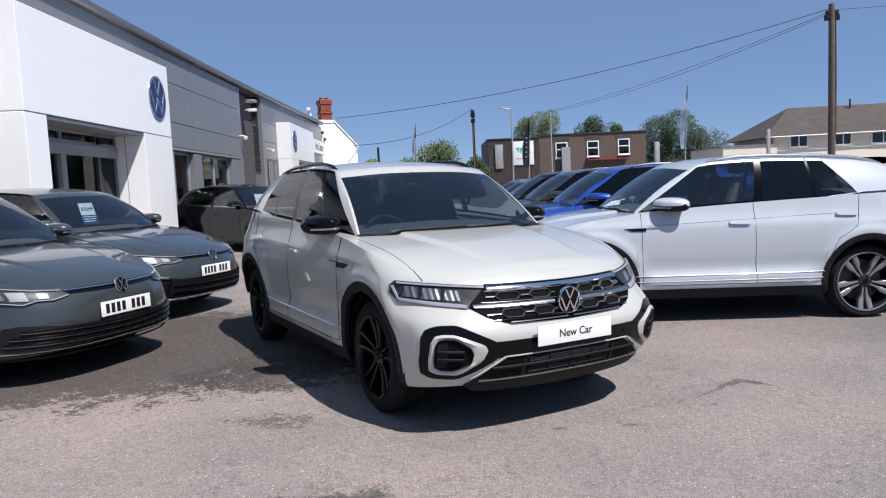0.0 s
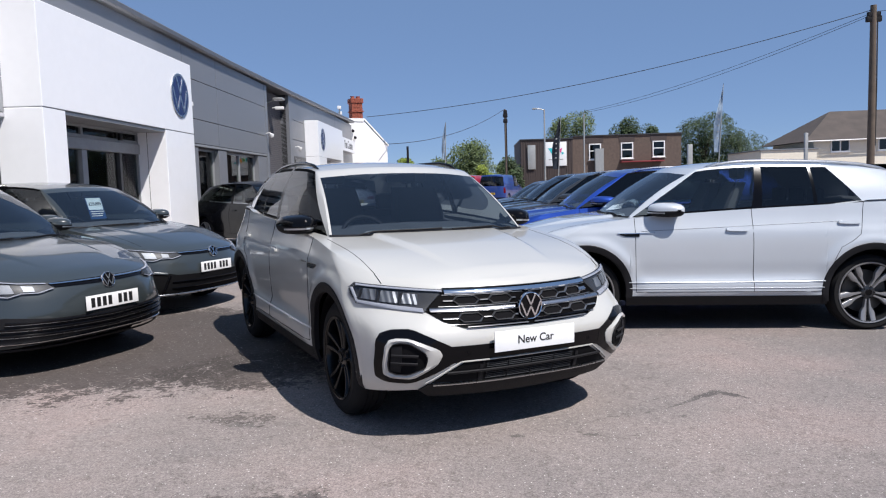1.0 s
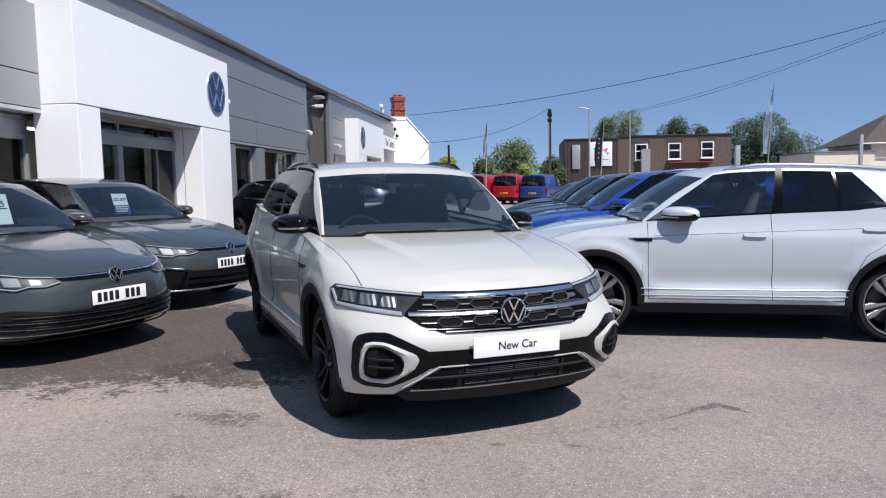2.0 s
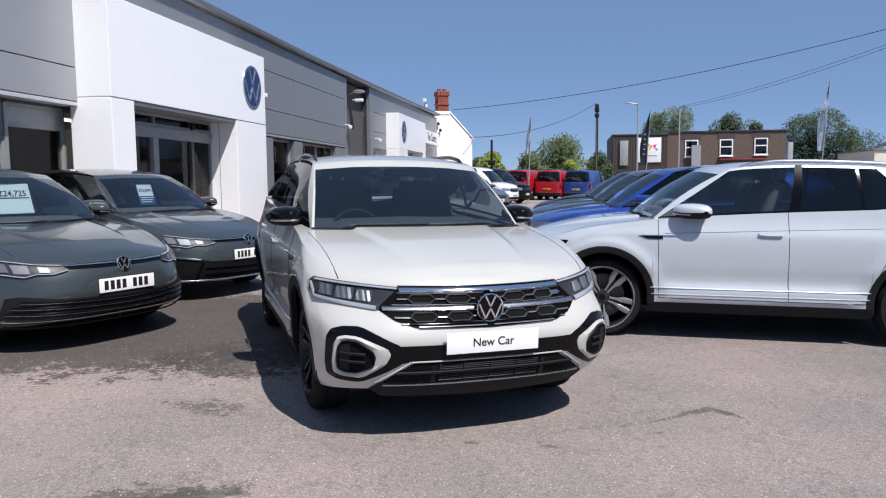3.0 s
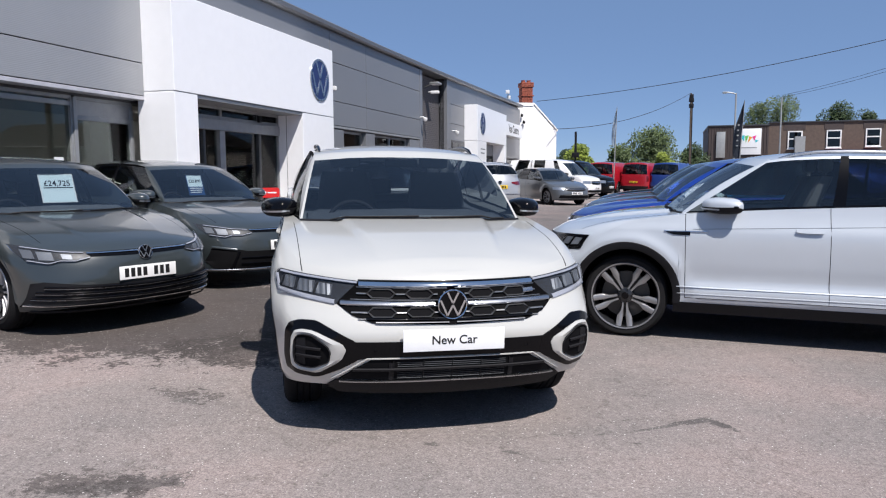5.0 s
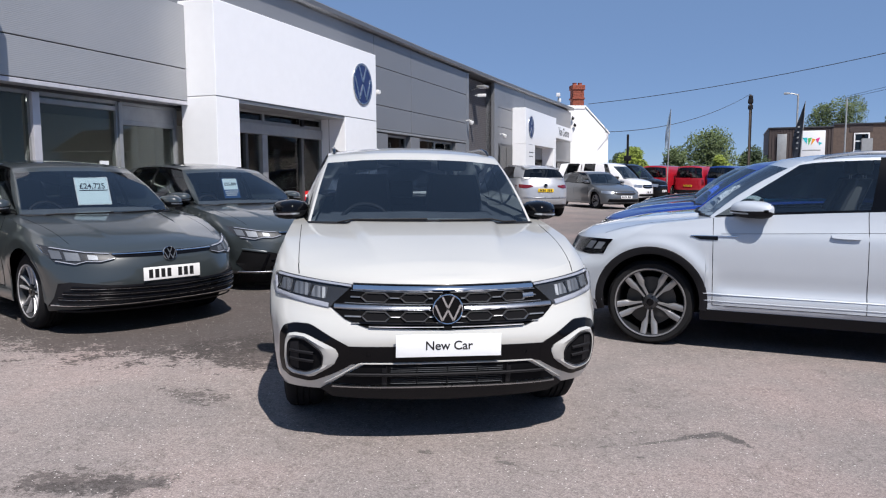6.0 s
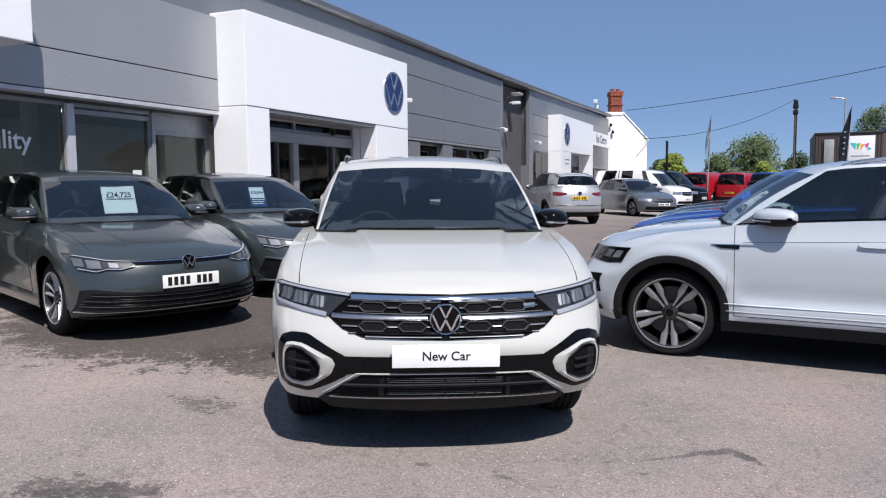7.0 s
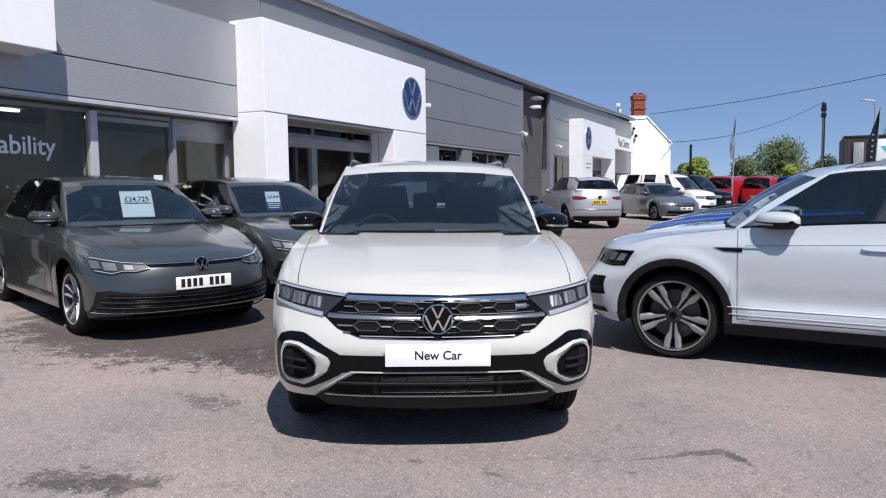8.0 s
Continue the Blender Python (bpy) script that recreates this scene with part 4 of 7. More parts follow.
    # cabin
    if p.get("seats", True):
        zc = sh.shoulder(1.3) - 0.105
        for x in (-0.36, 0.36):
            seat(body, x, p.get("seat_y", 2.05), zc + 0.05)
        if detail:
            for x in (-0.42, 0.0, 0.42):
                part("rear_headrest", box((x - 0.11, p.get("seat_y", 2.05) + 0.95, zc + 0.2), (x + 0.11, p.get("seat_y", 2.05) + 1.04, zc + 0.36), 0.04), "seat", body)
            part("rear_bench", box((-0.62, p.get("seat_y", 2.05) + 0.9, zc - 0.1), (0.62, p.get("seat_y", 2.05) + 1.06, zc + 0.22), 0.05), "seat", body)
        bm = bmesh.new()
        rows = []
        for t in [-1 + i / 8 for i in range(17)]:
            x = 0.68 * t
            y = wb_c + 0.1 + (wb_y - wb_c) * abs(t) ** 2.2
            rows.append([Vector((x, y, sh.deck(x, y) - 0.02)), Vector((x, y + 0.22, sh.deck(x, y) + 0.035 - 0.02 * abs(t))), Vector((x, y + 0.42, sh.deck(x, y) + 0.03 - 0.02 * abs(t))), Vector((x, y + 0.47, sh.deck(x, y) - 0.12))])
        add_grid(bm, rows)
        part("dashboard", bm, "cabin", body)
        rim = bmesh.new()
        add_lathe(rim, [(0.016 * math.cos(a), 0.185 + 0.016 * math.sin(a)) for a in [math.tau * i / 10 for i in range(11)]], "y", 36)
        wheel_ob = part("steering_wheel", rim, "trim", body)
        wheel_ob.matrix_local = pose(-0.36, wb_y + 0.34, sh.deck(0.36, wb_y) - 0.095, -22)
        if detail:
            c = roof_top(wt_c)
            part("rear_view_mirror", box((-0.12, wt_c - 0.02, c - 0.12), (0.12, wt_c + 0.01, c - 0.06), 0.015), "trim", body)
    return body, sh


def licence_plate(parent, y, z, tilt=0, mat="plate", x=0.0, back=False, text=None):
    hub = new("number_plate")
    hub.parent = parent
    hub.matrix_local = pose(x, y, z, 90 + tilt, 0, 180 if back else 0)
    part("plate_panel", box((-0.26, -0.056, -0.006), (0.26, 0.056, 0.0), 0.004), mat, hub)
    if text:
        words("plate_lettering", text, 0.062, pose(0, -0.002, 0.0008), "ink", hub, 0.0006)
    else:
        for i in range(7):
            x0 = -0.215 + 0.055 * i + (0.045 if i > 3 else 0)
            part("plate_bar", box((x0, -0.037, 0.0), (x0 + 0.036, 0.037, 0.0012)), "ink", hub)
    return hub


def both(poly):
    return ([(x, z) for x, z in poly], [(-x, z) for x, z in poly[::-1]])


def full(poly):
    """A closed outline from its right half, listed from the top centre to the bottom centre."""
    return poly + [(-x, z) for x, z in poly[::-1] if x > 1e-6]


def stretch(a, b, w, surf, off, depth, bm=None, n=10):
    """A strip from a to b of half-width w, wrapped on surf."""
    d = Vector((b[0] - a[0], b[1] - a[1])).normalized() * w
    bm = bm or bmesh.new()
    rows = []
    for i in range(n + 1):
        t = i / n
        c = (a[0] + (b[0] - a[0]) * t, a[1] + (b[1] - a[1]) * t)
        rows.append([surf(c[0] - d.y * k, c[1] + d.x * k, off - e) for k, e in ((1, depth), (1, 0.3 * depth), (0.5, 0), (-0.5, 0), (-1, 0.3 * depth), (-1, depth))])
    add_grid(bm, rows)
    return bm

# ---------------------------------------------------------------- car profiles
PILLARS = [(0.0, 0.0), (0.007, 0.009), (0.13, 0.065), (0.22, 0.135), (0.32, 0.215), (0.407, 0.29), (0.442, 0.322), (0.53, 0.43), (0.58, 0.505), (0.615, 0.555), (0.628, 0.568),
           (0.70, 0.602), (0.779, 0.64), (0.9, 0.84), (1.0, 1.0)]
WINDOWS = [("front_side_window", 0.007, 0.407), ("b_pillar", 0.407, 0.442), ("rear_side_window", 0.442, 0.615), ("c_pillar", 0.615, 0.628), ("quarter_window", 0.628, 0.779)]

TROC = dict(
    paint="hero", len=4.236, wheel_r=0.334, rim_r=0.242, axles=(0.845, 3.435), sill=0.215, cladding=0.062, arch=0.385,
    nose=[(0.15, 0.16), (0.24, 0.075), (0.32, 0.035), (0.42, 0.012), (0.52, 0.0), (0.58, 0.02), (0.66, 0.055), (0.74, 0.08), (0.80, 0.11), (0.86, 0.20), (1.0, 0.5)],
    side=[(0.15, 0.82), (0.22, 0.846), (0.29, 0.868), (0.35, 0.871), (0.42, 0.870), (0.50, 0.868), (0.62, 0.88), (0.78, 0.886), (0.87, 0.882), (0.95, 0.858), (1.02, 0.838), (1.12, 0.818), (1.2, 0.80)],
    tail=[(0.15, 4.0), (0.3, 4.16), (0.5, 4.236), (0.7, 4.22), (0.85, 4.2), (1.0, 4.14), (1.12, 4.06)],
    shoulder=[(0.1, 0.825), (0.25, 0.832), (0.42, 0.85), (0.6, 0.90), (0.8, 0.945), (1.0, 0.975), (1.3, 1.015), (1.8, 1.055), (2.4, 1.09), (3.0, 1.118), (3.4, 1.138), (3.8, 1.15), (4.2, 1.12)],
    hood=[(0.1, 0.825), (0.2, 0.868), (0.35, 0.905), (0.6, 0.95), (0.9, 0.99), (1.2, 1.02), (1.6, 1.05), (2.5, 1.06), (4.2, 1.08)],
    corner=(0.5, [(0.25, 2.6), (0.34, 2.8), (0.47, 3.0), (0.57, 2.8), (0.64, 2.35), (0.70, 1.95), (0.78, 1.82), (1.0, 1.9)], 0.62, 2.6), doors=(1.30, 2.36, 3.36), bonnet=(0.748, 0.455, 0.778), bulge=(0.30, 0.019), flare=0.027, ledge=0.023,
    glass=dict(wb=(1.14, 0.74, 1.27), wt=(1.80, 0.622, 1.92), rb=(0.70, 3.98, 4.06), rt=(0.55, 3.72, 3.84), roof_w=0.635,
               edge=[(1.8, 1.432), (2.1, 1.478), (2.5, 1.492), (3.0, 1.482), (3.4, 1.455), (3.85, 1.40)],
               top=[(1.75, 1.478), (2.1, 1.525), (2.6, 1.545), (3.1, 1.535), (3.5, 1.51), (3.9, 1.455)], pillars=PILLARS, windows=WINDOWS, inset=0.03),
    spokes=(5, (0.017, 0.03, 0.05), (0.018, 0.026, 0.03)), rim_mats=("rim_black", "rim_black"), handles=(2.22, 3.22), handle_z=0.872,
    front_glass="hero_glass", side_glass="side_glass", rear_glass="hero_rear", mirror=(1.52, 1.095, ("gloss_black",)), rails=(2.0, 3.75, "gloss_black"), seat_y=2.12, handle_rise=0.055)


def troc_front(body, sh):
    F = sh.front
    # grille backing, honeycomb and bright bars
    part("grille_back", patch(full([(0.0, 0.784), (0.455, 0.781), (0.575, 0.674), (0.50, 0.622), (0.40, 0.588), (0.0, 0.575)]), F, 0.006, 0.02, 0.04), "grille", body)
    part("bonnet_lip", stretch((-0.46, 0.786), (0.46, 0.786), 0.003, F, 0.010, 0.02, None, 30), "gloss_black", body)
    part("grille_bar", stretch((-0.455, 0.769), (0.455, 0.769), 0.0115, F, 0.022, 0.02, None, 30), "chrome", body)
    for s in (1, -1):
        part("grille_bar", stretch((s * 0.085, 0.678), (s * 0.548, 0.680), 0.0105, F, 0.024, 0.02, None, 16), "satin", body)
        part("grille_fin", stretch((s * 0.02, 0.603), (s * 0.43, 0.610), 0.005, F, 0.018, 0.015, None, 16), "gloss_black", body)
        part("grille_fin", stretch((s * 0.02, 0.590), (s * 0.385, 0.594), 0.003, F, 0.018, 0.015, None, 16), "mesh_satin", body)
    for zc, xs in ((0.724, (0.16, 0.35)), (0.637, (0.16, 0.35))):
        for s in (1, -1):
            for x in xs:
                hx, hz = 0.073, 0.025
                out = [(s * (x + hx * a), zc + hz * b) for a, b in ((-1, 0), (-0.66, 0.95), (0.66, 0.95), (1, 0), (0.66, -0.95), (-0.66, -0.95))]
                inn = [(s * (x + hx * 0.88 * a), zc + hz * 0.74 * b) for a, b in ((-1, 0), (-0.66, 0.95), (0.66, 0.95), (1, 0), (0.66, -0.95), (-0.66, -0.95))]
                part("grille_cell", ring_patch(out, inn, F, 0.018, 0.014), "mesh_satin", body)
                part("cell_shadow", patch(inn, F, 0.009, 0.004, 0.2), "void", body)
            for a, b in ((0.07, 0.09), (0.232, 0.278), (0.422, 0.47 if zc > 0.7 else 0.50)):
                part("grille_link", stretch((s * a, zc), (s * b, zc), 0.0035, F, 0.017, 0.012), "mesh_satin", body)
            part("grille_fin", stretch((s * 0.02, zc + 0.029), (s * (0.47 if zc > 0.7 else 0.52), zc + 0.029), 0.002, F, 0.012, 0.01, None, 16), "mesh_satin", body)
            part("grille_fin", stretch((s * 0.02, zc - 0.029), (s * (0.5 if zc > 0.7 else 0.47), zc - 0.029), 0.002, F, 0.012, 0.01, None, 16), "mesh_satin", body)
    emblem(body, pose(0, F(0, 0.676).y - 0.035, 0.676, 90, 0, 0), 0.077, ("gloss_black", "chrome"))
    # lamps
    lamp = [(0.455, 0.781), (0.60, 0.793), (0.842, 0.815), (0.866, 0.79), (0.868, 0.75), (0.85, 0.706), (0.72, 0.689), (0.575, 0.669), (0.525, 0.715)]
    for s, poly in zip((1, -1), both(lamp)):
        hub = new("headlamp")
        hub.parent = body
        part("lamp_back", patch(poly, F, 0.005, 0.016, 0.05), "lamp_dark", hub)
        for a, b, c, e in ((0.598, 0.672, 0.708, 0.766), (0.686, 0.766, 0.716, 0.778), (0.78, 0.836, 0.728, 0.788)):
            flute = lambda x, z, o, a=a: F(x, z, o - 0.014 * abs(((abs(x) - a) / 0.026) % 1.0 - 0.5))
            part("reflector", patch([(s * a, c), (s * b, c + 0.006), (s * (b - 0.02), e), (s * (a - 0.012), e - 0.006)][::s], flute, 0.014, 0.008, 0.0065), "lamp_facet", hub)
            part("lamp_divider", stretch((s * (b + 0.01), c + 0.004), (s * (b - 0.012), e + 0.002), 0.004, F, 0.015, 0.01), "rim_dark", hub)
        part("light_strip", stretch((s * 0.578, 0.680), (s * 0.72, 0.698), 0.009, F, 0.017, 0.01), "lamp_white", hub)
        part("light_strip", stretch((s * 0.72, 0.698), (s * 0.849, 0.716), 0.009, F, 0.017, 0.01), "lamp_white", hub)
        part("light_strip", stretch((s * 0.85, 0.718), (s * 0.861, 0.79), 0.004, F, 0.017, 0.01), "lamp_white", hub)
        part("light_strip", stretch((s * 0.465, 0.774), (s * 0.84, 0.805), 0.005, F, 0.017, 0.01, None, 16), "lamp_white", hub)
        ob = part("lens", patch(poly, F, 0.022, 0.006, 0.05), "lens", hub)
        ob.visible_shadow = False
        # fog lamp surrounds
        outer = [(0.48, 0.497), (0.555, 0.535), (0.67, 0.595), (0.75, 0.592), (0.80, 0.572), (0.822, 0.53), (0.826, 0.40), (0.815, 0.33), (0.775, 0.303), (0.67, 0.297), (0.56, 0.352), (0.47, 0.405)]
        outer = smooth_outline(outer, 2, 0.13)
        part("fog_surround", patch([(s * a, b) for a, b in outer][::s], F, 0.007, 0.02, 0.05), "gloss_black", body)
        ro = [(0.69, 0.548), (0.745, 0.55), (0.777, 0.54), (0.795, 0.50), (0.80, 0.41), (0.792, 0.35), (0.76, 0.33), (0.665, 0.324), (0.555, 0.402), (0.532, 0.455), (0.55, 0.487)]
        ri = [(0.69, 0.526), (0.735, 0.529), (0.763, 0.52), (0.778, 0.49), (0.781, 0.412), (0.773, 0.366), (0.747, 0.351), (0.69, 0.348), (0.612, 0.388), (0.604, 0.44), (0.618, 0.474)]
        ro, ri = smooth_outline(ro, 1, 0.13), smooth_outline(ri, 1, 0.13)
        part("fog_ring", ring_patch([(s * a, b) for a, b in ro], [(s * a, b) for a, b in ri], F, 0.02, 0.018), "hero" if sh.p["paint"] == "hero" else sh.p["paint"], body)
        rb = [(0.5 * (a + c), 0.5 * (b + d)) for (a, b), (c, d) in zip(ri, ri)]
        rc = [(a + (0.71 - a) * 0.06, b + (0.44 - b) * 0.06) for a, b in ri]
        part("fog_bezel", ring_patch([(s * a, b) for a, b in rb], [(s * a, b) for a, b in rc], F, 0.022, 0.018), "trim", body)
        part("fog_recess", patch([(s * a, b) for a, b in rc][::s], F, 0.01, 0.006, 0.06), "void", body)
        part("fog_panel", patch([(s * a, b) for a, b in ((0.725, 0.366), (0.768, 0.372), (0.768, 0.505), (0.725, 0.512))][::s], F, 0.014, 0.006, 0.05), "trim", body)
        for z in (0.412, 0.455):
            part("fog_slat", stretch((s * 0.652, z), (s * 0.768, z + 0.004), 0.008, F, 0.018, 0.014), "trim", body)
    part("bumper_band", patch(full([(0.0, 0.497), (0.49, 0.498), (0.49, 0.402), (0.40, 0.417), (0.0, 0.418)]), F, 0.0065, 0.02, 0.05), "gloss_black", body)
    # lower intake
    part("intake_back", patch(full([(0.0, 0.406), (0.41, 0.404), (0.50, 0.35), (0.57, 0.297), (0.0, 0.288)]), F, 0.007, 0.02, 0.05), "void", body)
    part("intake_trim", stretch((-0.43, 0.411), (0.43, 0.411), 0.004, F, 0.014, 0.015, None, 24), sh.p["paint"], body)
    part("radiator", patch([(-0.28, 0.30), (0.28, 0.30), (0.28, 0.392), (-0.28, 0.392)], F, 0.009, 0.004, 0.1), "trim", body)
    bm = bmesh.new()
    for k in range(9):
        stretch((-0.28, 0.304 + 0.0105 * k), (0.28, 0.304 + 0.0105 * k), 0.002, F, 0.012, 0.004, bm, 8)
    tagged(part("radiator_fin", bm, "galv_dark", body), kind="stuff")
    part("intake_slat", stretch((-0.5, 0.352), (0.5, 0.352), 0.008, F, 0.022, 0.018, None, 24), "trim", body)
    for x in (-0.3, -0.15, 0.0, 0.15, 0.3):
        part("intake_post", stretch((x, 0.295), (x, 0.40), 0.003, F, 0.016, 0.012), "trim", body)
    for s in (1, -1):
        part("intake_post", stretch((s * 0.31, 0.295), (s * 0.31, 0.39), 0.013, F, 0.014, 0.01), "trim", body)
        part("bumper_edge", stretch((s * 0.43, 0.411), (s * 0.60, 0.296), 0.005, F, 0.012, 0.016), sh.p["paint"], body)
        part("parking_sensor", lathe([(0, 0.0), (0.004, 0.009), (0.0, 0.011)], "y", 14, F(s * 0.39, 0.46) + Vector((0, -0.008, 0))), "gloss_black", body)
    part("front_lip", patch(full([(0.0, 0.287), (0.58, 0.293), (0.62, 0.258), (0.56, 0.212), (0.0, 0.198)]), F, 0.012, 0.03, 0.06), "trim", body)
    part("skid_strip", stretch((-0.56, 0.285), (0.56, 0.285), 0.006, F, 0.026, 0.02, None, 24), "satin", body)


def bonnet_seam(body, sh, x, z0, z1):
    """Seam that runs from the bonnet's edge down to the headlamp."""
    for s in (1, -1):
        part("shut_line", tube([sh.front(s * (x - 0.008 * k / 5), z0 + (z1 - z0) * k / 5, 0.0005) for k in range(6)], 0.0024, 6), "void", body)


def fender_badge(body, sh, y=1.23, z=0.815):
    for s in (1, -1):
        part("fender_badge", patch([(y - 0.1, z + 0.012), (y + 0.1, z + 0.012), (y + 0.1, z - 0.016), (y - 0.03, z - 0.014)], lambda a, b, o, s=s: sh.flank(a, b, o, s), 0.006, 0.01, 0.05), "gloss_black", body)
        part("badge_edge", stretch((y - 0.1, z + 0.014), (y + 0.24, z + 0.018), 0.004, lambda a, b, o, s=s: sh.flank(a, b, o, s), 0.009, 0.008), "chrome" if sh.p["paint"] != "hero" else "gloss_black", body)


def crease(body, sh, a, b, mat=None, w=0.006, off=0.005):
    for s in (1, -1):
        part("side_crease", stretch(a, b, w, lambda y, z, o, s=s: sh.flank(y, z, o, s), off, 0.012, None, 24), mat or sh.p["paint"], body)


# the car on show
hero, hero_sh = car("suv", "pale warm grey compact SUV with black wheels, parked on the asphalt", TROC, on_ground(0.755, 4.065, 29.3))
troc_front(hero, hero_sh)
bonnet_seam(hero, hero_sh, 0.748, 0.857, 0.812)
fender_badge(hero, hero_sh, 1.2, 0.84)
crease(hero, hero_sh, (1.25, 0.424), (3.02, 0.428), None, 0.005, 0.006)
part("grille_badge", stretch((0.395, 0.724), (0.455, 0.726), 0.011, hero_sh.front, 0.021, 0.01), "satin", hero)
licence_plate(hero, -0.032, 0.508, 0, "card_white", text="New Car")

# its pale silver sister, side on
WT = dict(TROC, paint="white", side_glass="glass", rear_glass="dark_glass", front_glass="screen_glass", header="white", rim_r=0.27, spokes=(5, (0.013, 0.022, 0.036, 0.047), (0.015, 0.022, 0.052, 0.05), -math.pi / 2), rim_mats=("alloy_grey", "rim_dark"), mirror=(1.54, 1.095, ("white",)), rails=(2.0, 3.75, "satin"), window_trim="gloss_black", handle_z=0.905)
white_suv, wt_sh = car("suv", "silvery white compact SUV with two-tone alloy wheels, parked side on", WT, on_ground(0.6, 7.67, -90.0))
fender_badge(white_suv, wt_sh, 1.24, 0.862)
crease(white_suv, wt_sh, (1.25, 0.424), (3.02, 0.428), None, 0.005, 0.006)
crease(white_suv, wt_sh, (1.25, 0.368), (3.02, 0.37), None, 0.004, 0.005)
# thin mid-grey strip: the shade line of the upper door crease, painted on
crease(white_suv, wt_sh, (1.36, 0.895), (3.2, 0.972), "grey2", 0.0025, 0.002)
for s, poly in zip((1, -1), both([(0.44, 0.80), (0.86, 0.82), (0.868, 0.70), (0.80, 0.685), (0.5, 0.70)])):
    hub = new("headlamp")
    hub.parent = white_suv
    part("lamp_back", patch(poly, wt_sh.front, 0.005, 0.016, 0.05), "gloss_black", hub)
    part("reflector", patch([(s * 0.72, 0.73), (s * 0.78, 0.73), (s * 0.785, 0.79), (s * 0.725, 0.79)], wt_sh.front, 0.012, 0.006, 0.04), "silver_lamp", hub)
    part("reflector", patch([(s * 0.80, 0.73), (s * 0.845, 0.735), (s * 0.848, 0.79), (s * 0.805, 0.79)], wt_sh.front, 0.012, 0.006, 0.04), "silver_lamp", hub)
    part("lens", patch(poly, wt_sh.front, 0.02, 0.006, 0.05), "lens", hub).visible_shadow = False
    part("fog_surround", patch([(s * a, b) for a, b in ((0.735, 0.595), (0.835, 0.60), (0.848, 0.45), (0.755, 0.44))][::s], wt_sh.front, 0.007, 0.02, 0.05), "gloss_black", white_suv)
    part("lower_intake", patch([(s * a, b) for a, b in ((0.6, 0.335), (0.83, 0.34), (0.832, 0.30), (0.6, 0.29))][::s], wt_sh.front, 0.007, 0.02, 0.05), "trim", white_suv)
part("grille_back", patch(full([(0.0, 0.80), (0.44, 0.80), (0.5, 0.70), (0.0, 0.62)]), wt_sh.front, 0.006, 0.02, 0.05), "gloss_black", white_suv)

bm = bmesh.new()
add_grid(bm, [[Vector((x, y, z + (0.012 if y < 3.9 else 0.0) - 0.02 * abs(x) ** 2)) for y, z in ((3.72, 1.478), (3.85, 1.468), (3.98, 1.45), (4.0, 1.435), (3.97, 1.42), (3.8, 1.41))] for x in [-0.52 + 0.08 * i for i in range(14)]])
part("rear_spoiler", bm, "gloss_black", white_suv)

part("window_strip", patch([(1.72, 1.10), (2.28, 1.115), (2.28, 1.14), (1.72, 1.125)], lambda a, b, o: Vector((-0.77 + o, a, b)), 0.0, 0.004, 0.2), "screen_blue", white_suv, "pale blue strip in the far window")

# hatchbacks in the parked row
GOLF = dict(
    paint="grey", len=4.284, wheel_r=0.316, rim_r=0.222, axles=(0.875, 3.494), sill=0.165, arch=0.355,
    nose=[(0.12, 0.16), (0.2, 0.06), (0.3, 0.02), (0.42, 0.0), (0.52, 0.012), (0.6, 0.04), (0.66, 0.09), (0.72, 0.19), (0.9, 0.5)],
    side=[(0.12, 0.84), (0.22, 0.868), (0.3, 0.86), (0.45, 0.872), (0.6, 0.892), (0.74, 0.888), (0.82, 0.868), (0.92, 0.835), (1.05, 0.80)],
    tail=[(0.12, 4.05), (0.3, 4.22), (0.5, 4.284), (0.7, 4.26), (0.9, 4.22), (1.05, 4.12)],
    shoulder=[(0.06, 0.655), (0.2, 0.665), (0.4, 0.70), (0.6, 0.765), (0.85, 0.83), (1.1, 0.875), (1.4, 0.915), (2.0, 0.94), (3.0, 0.965), (3.7, 1.0), (4.2, 0.985)],
    hood=[(0.06, 0.655), (0.15, 0.70), (0.3, 0.755), (0.6, 0.83), (0.9, 0.88), (1.2, 0.92), (1.6, 0.95), (2.5, 0.96), (4.2, 0.985)],
    corner=(0.7, [(0.25, 2.8), (0.42, 2.5), (0.6, 2.2), (0.9, 2.3)], 0.62, 2.6), doors=(1.40, 2.46, 3.44), bonnet=(0.68, 0.43, 0.76), bulge=(0.32, 0.010), flare=0.022, top_z=0.93,
    glass=dict(wb=(1.12, 0.73, 1.36), wt=(1.86, 0.575, 1.98), rb=(0.69, 3.95, 4.05), rt=(0.54, 3.72, 3.85), roof_w=0.60,
               edge=[(1.85, 1.33), (2.2, 1.378), (2.6, 1.392), (3.1, 1.375), (3.6, 1.32), (3.9, 1.27)],
               top=[(1.8, 1.368), (2.2, 1.425), (2.7, 1.445), (3.2, 1.43), (3.6, 1.385), (3.9, 1.33)], pillars=PILLARS, windows=WINDOWS, inset=0.03),
    spokes=(5, (0.016, 0.034, 0.05), (0.018, 0.022, 0.026)), rim_mats=("alloy", "rim_dark"), handles=(2.3, 3.3), handle_z=0.80,
    mirror=(1.54, 1.015, ("grey",)), seat_y=2.15, window_trim="satin")


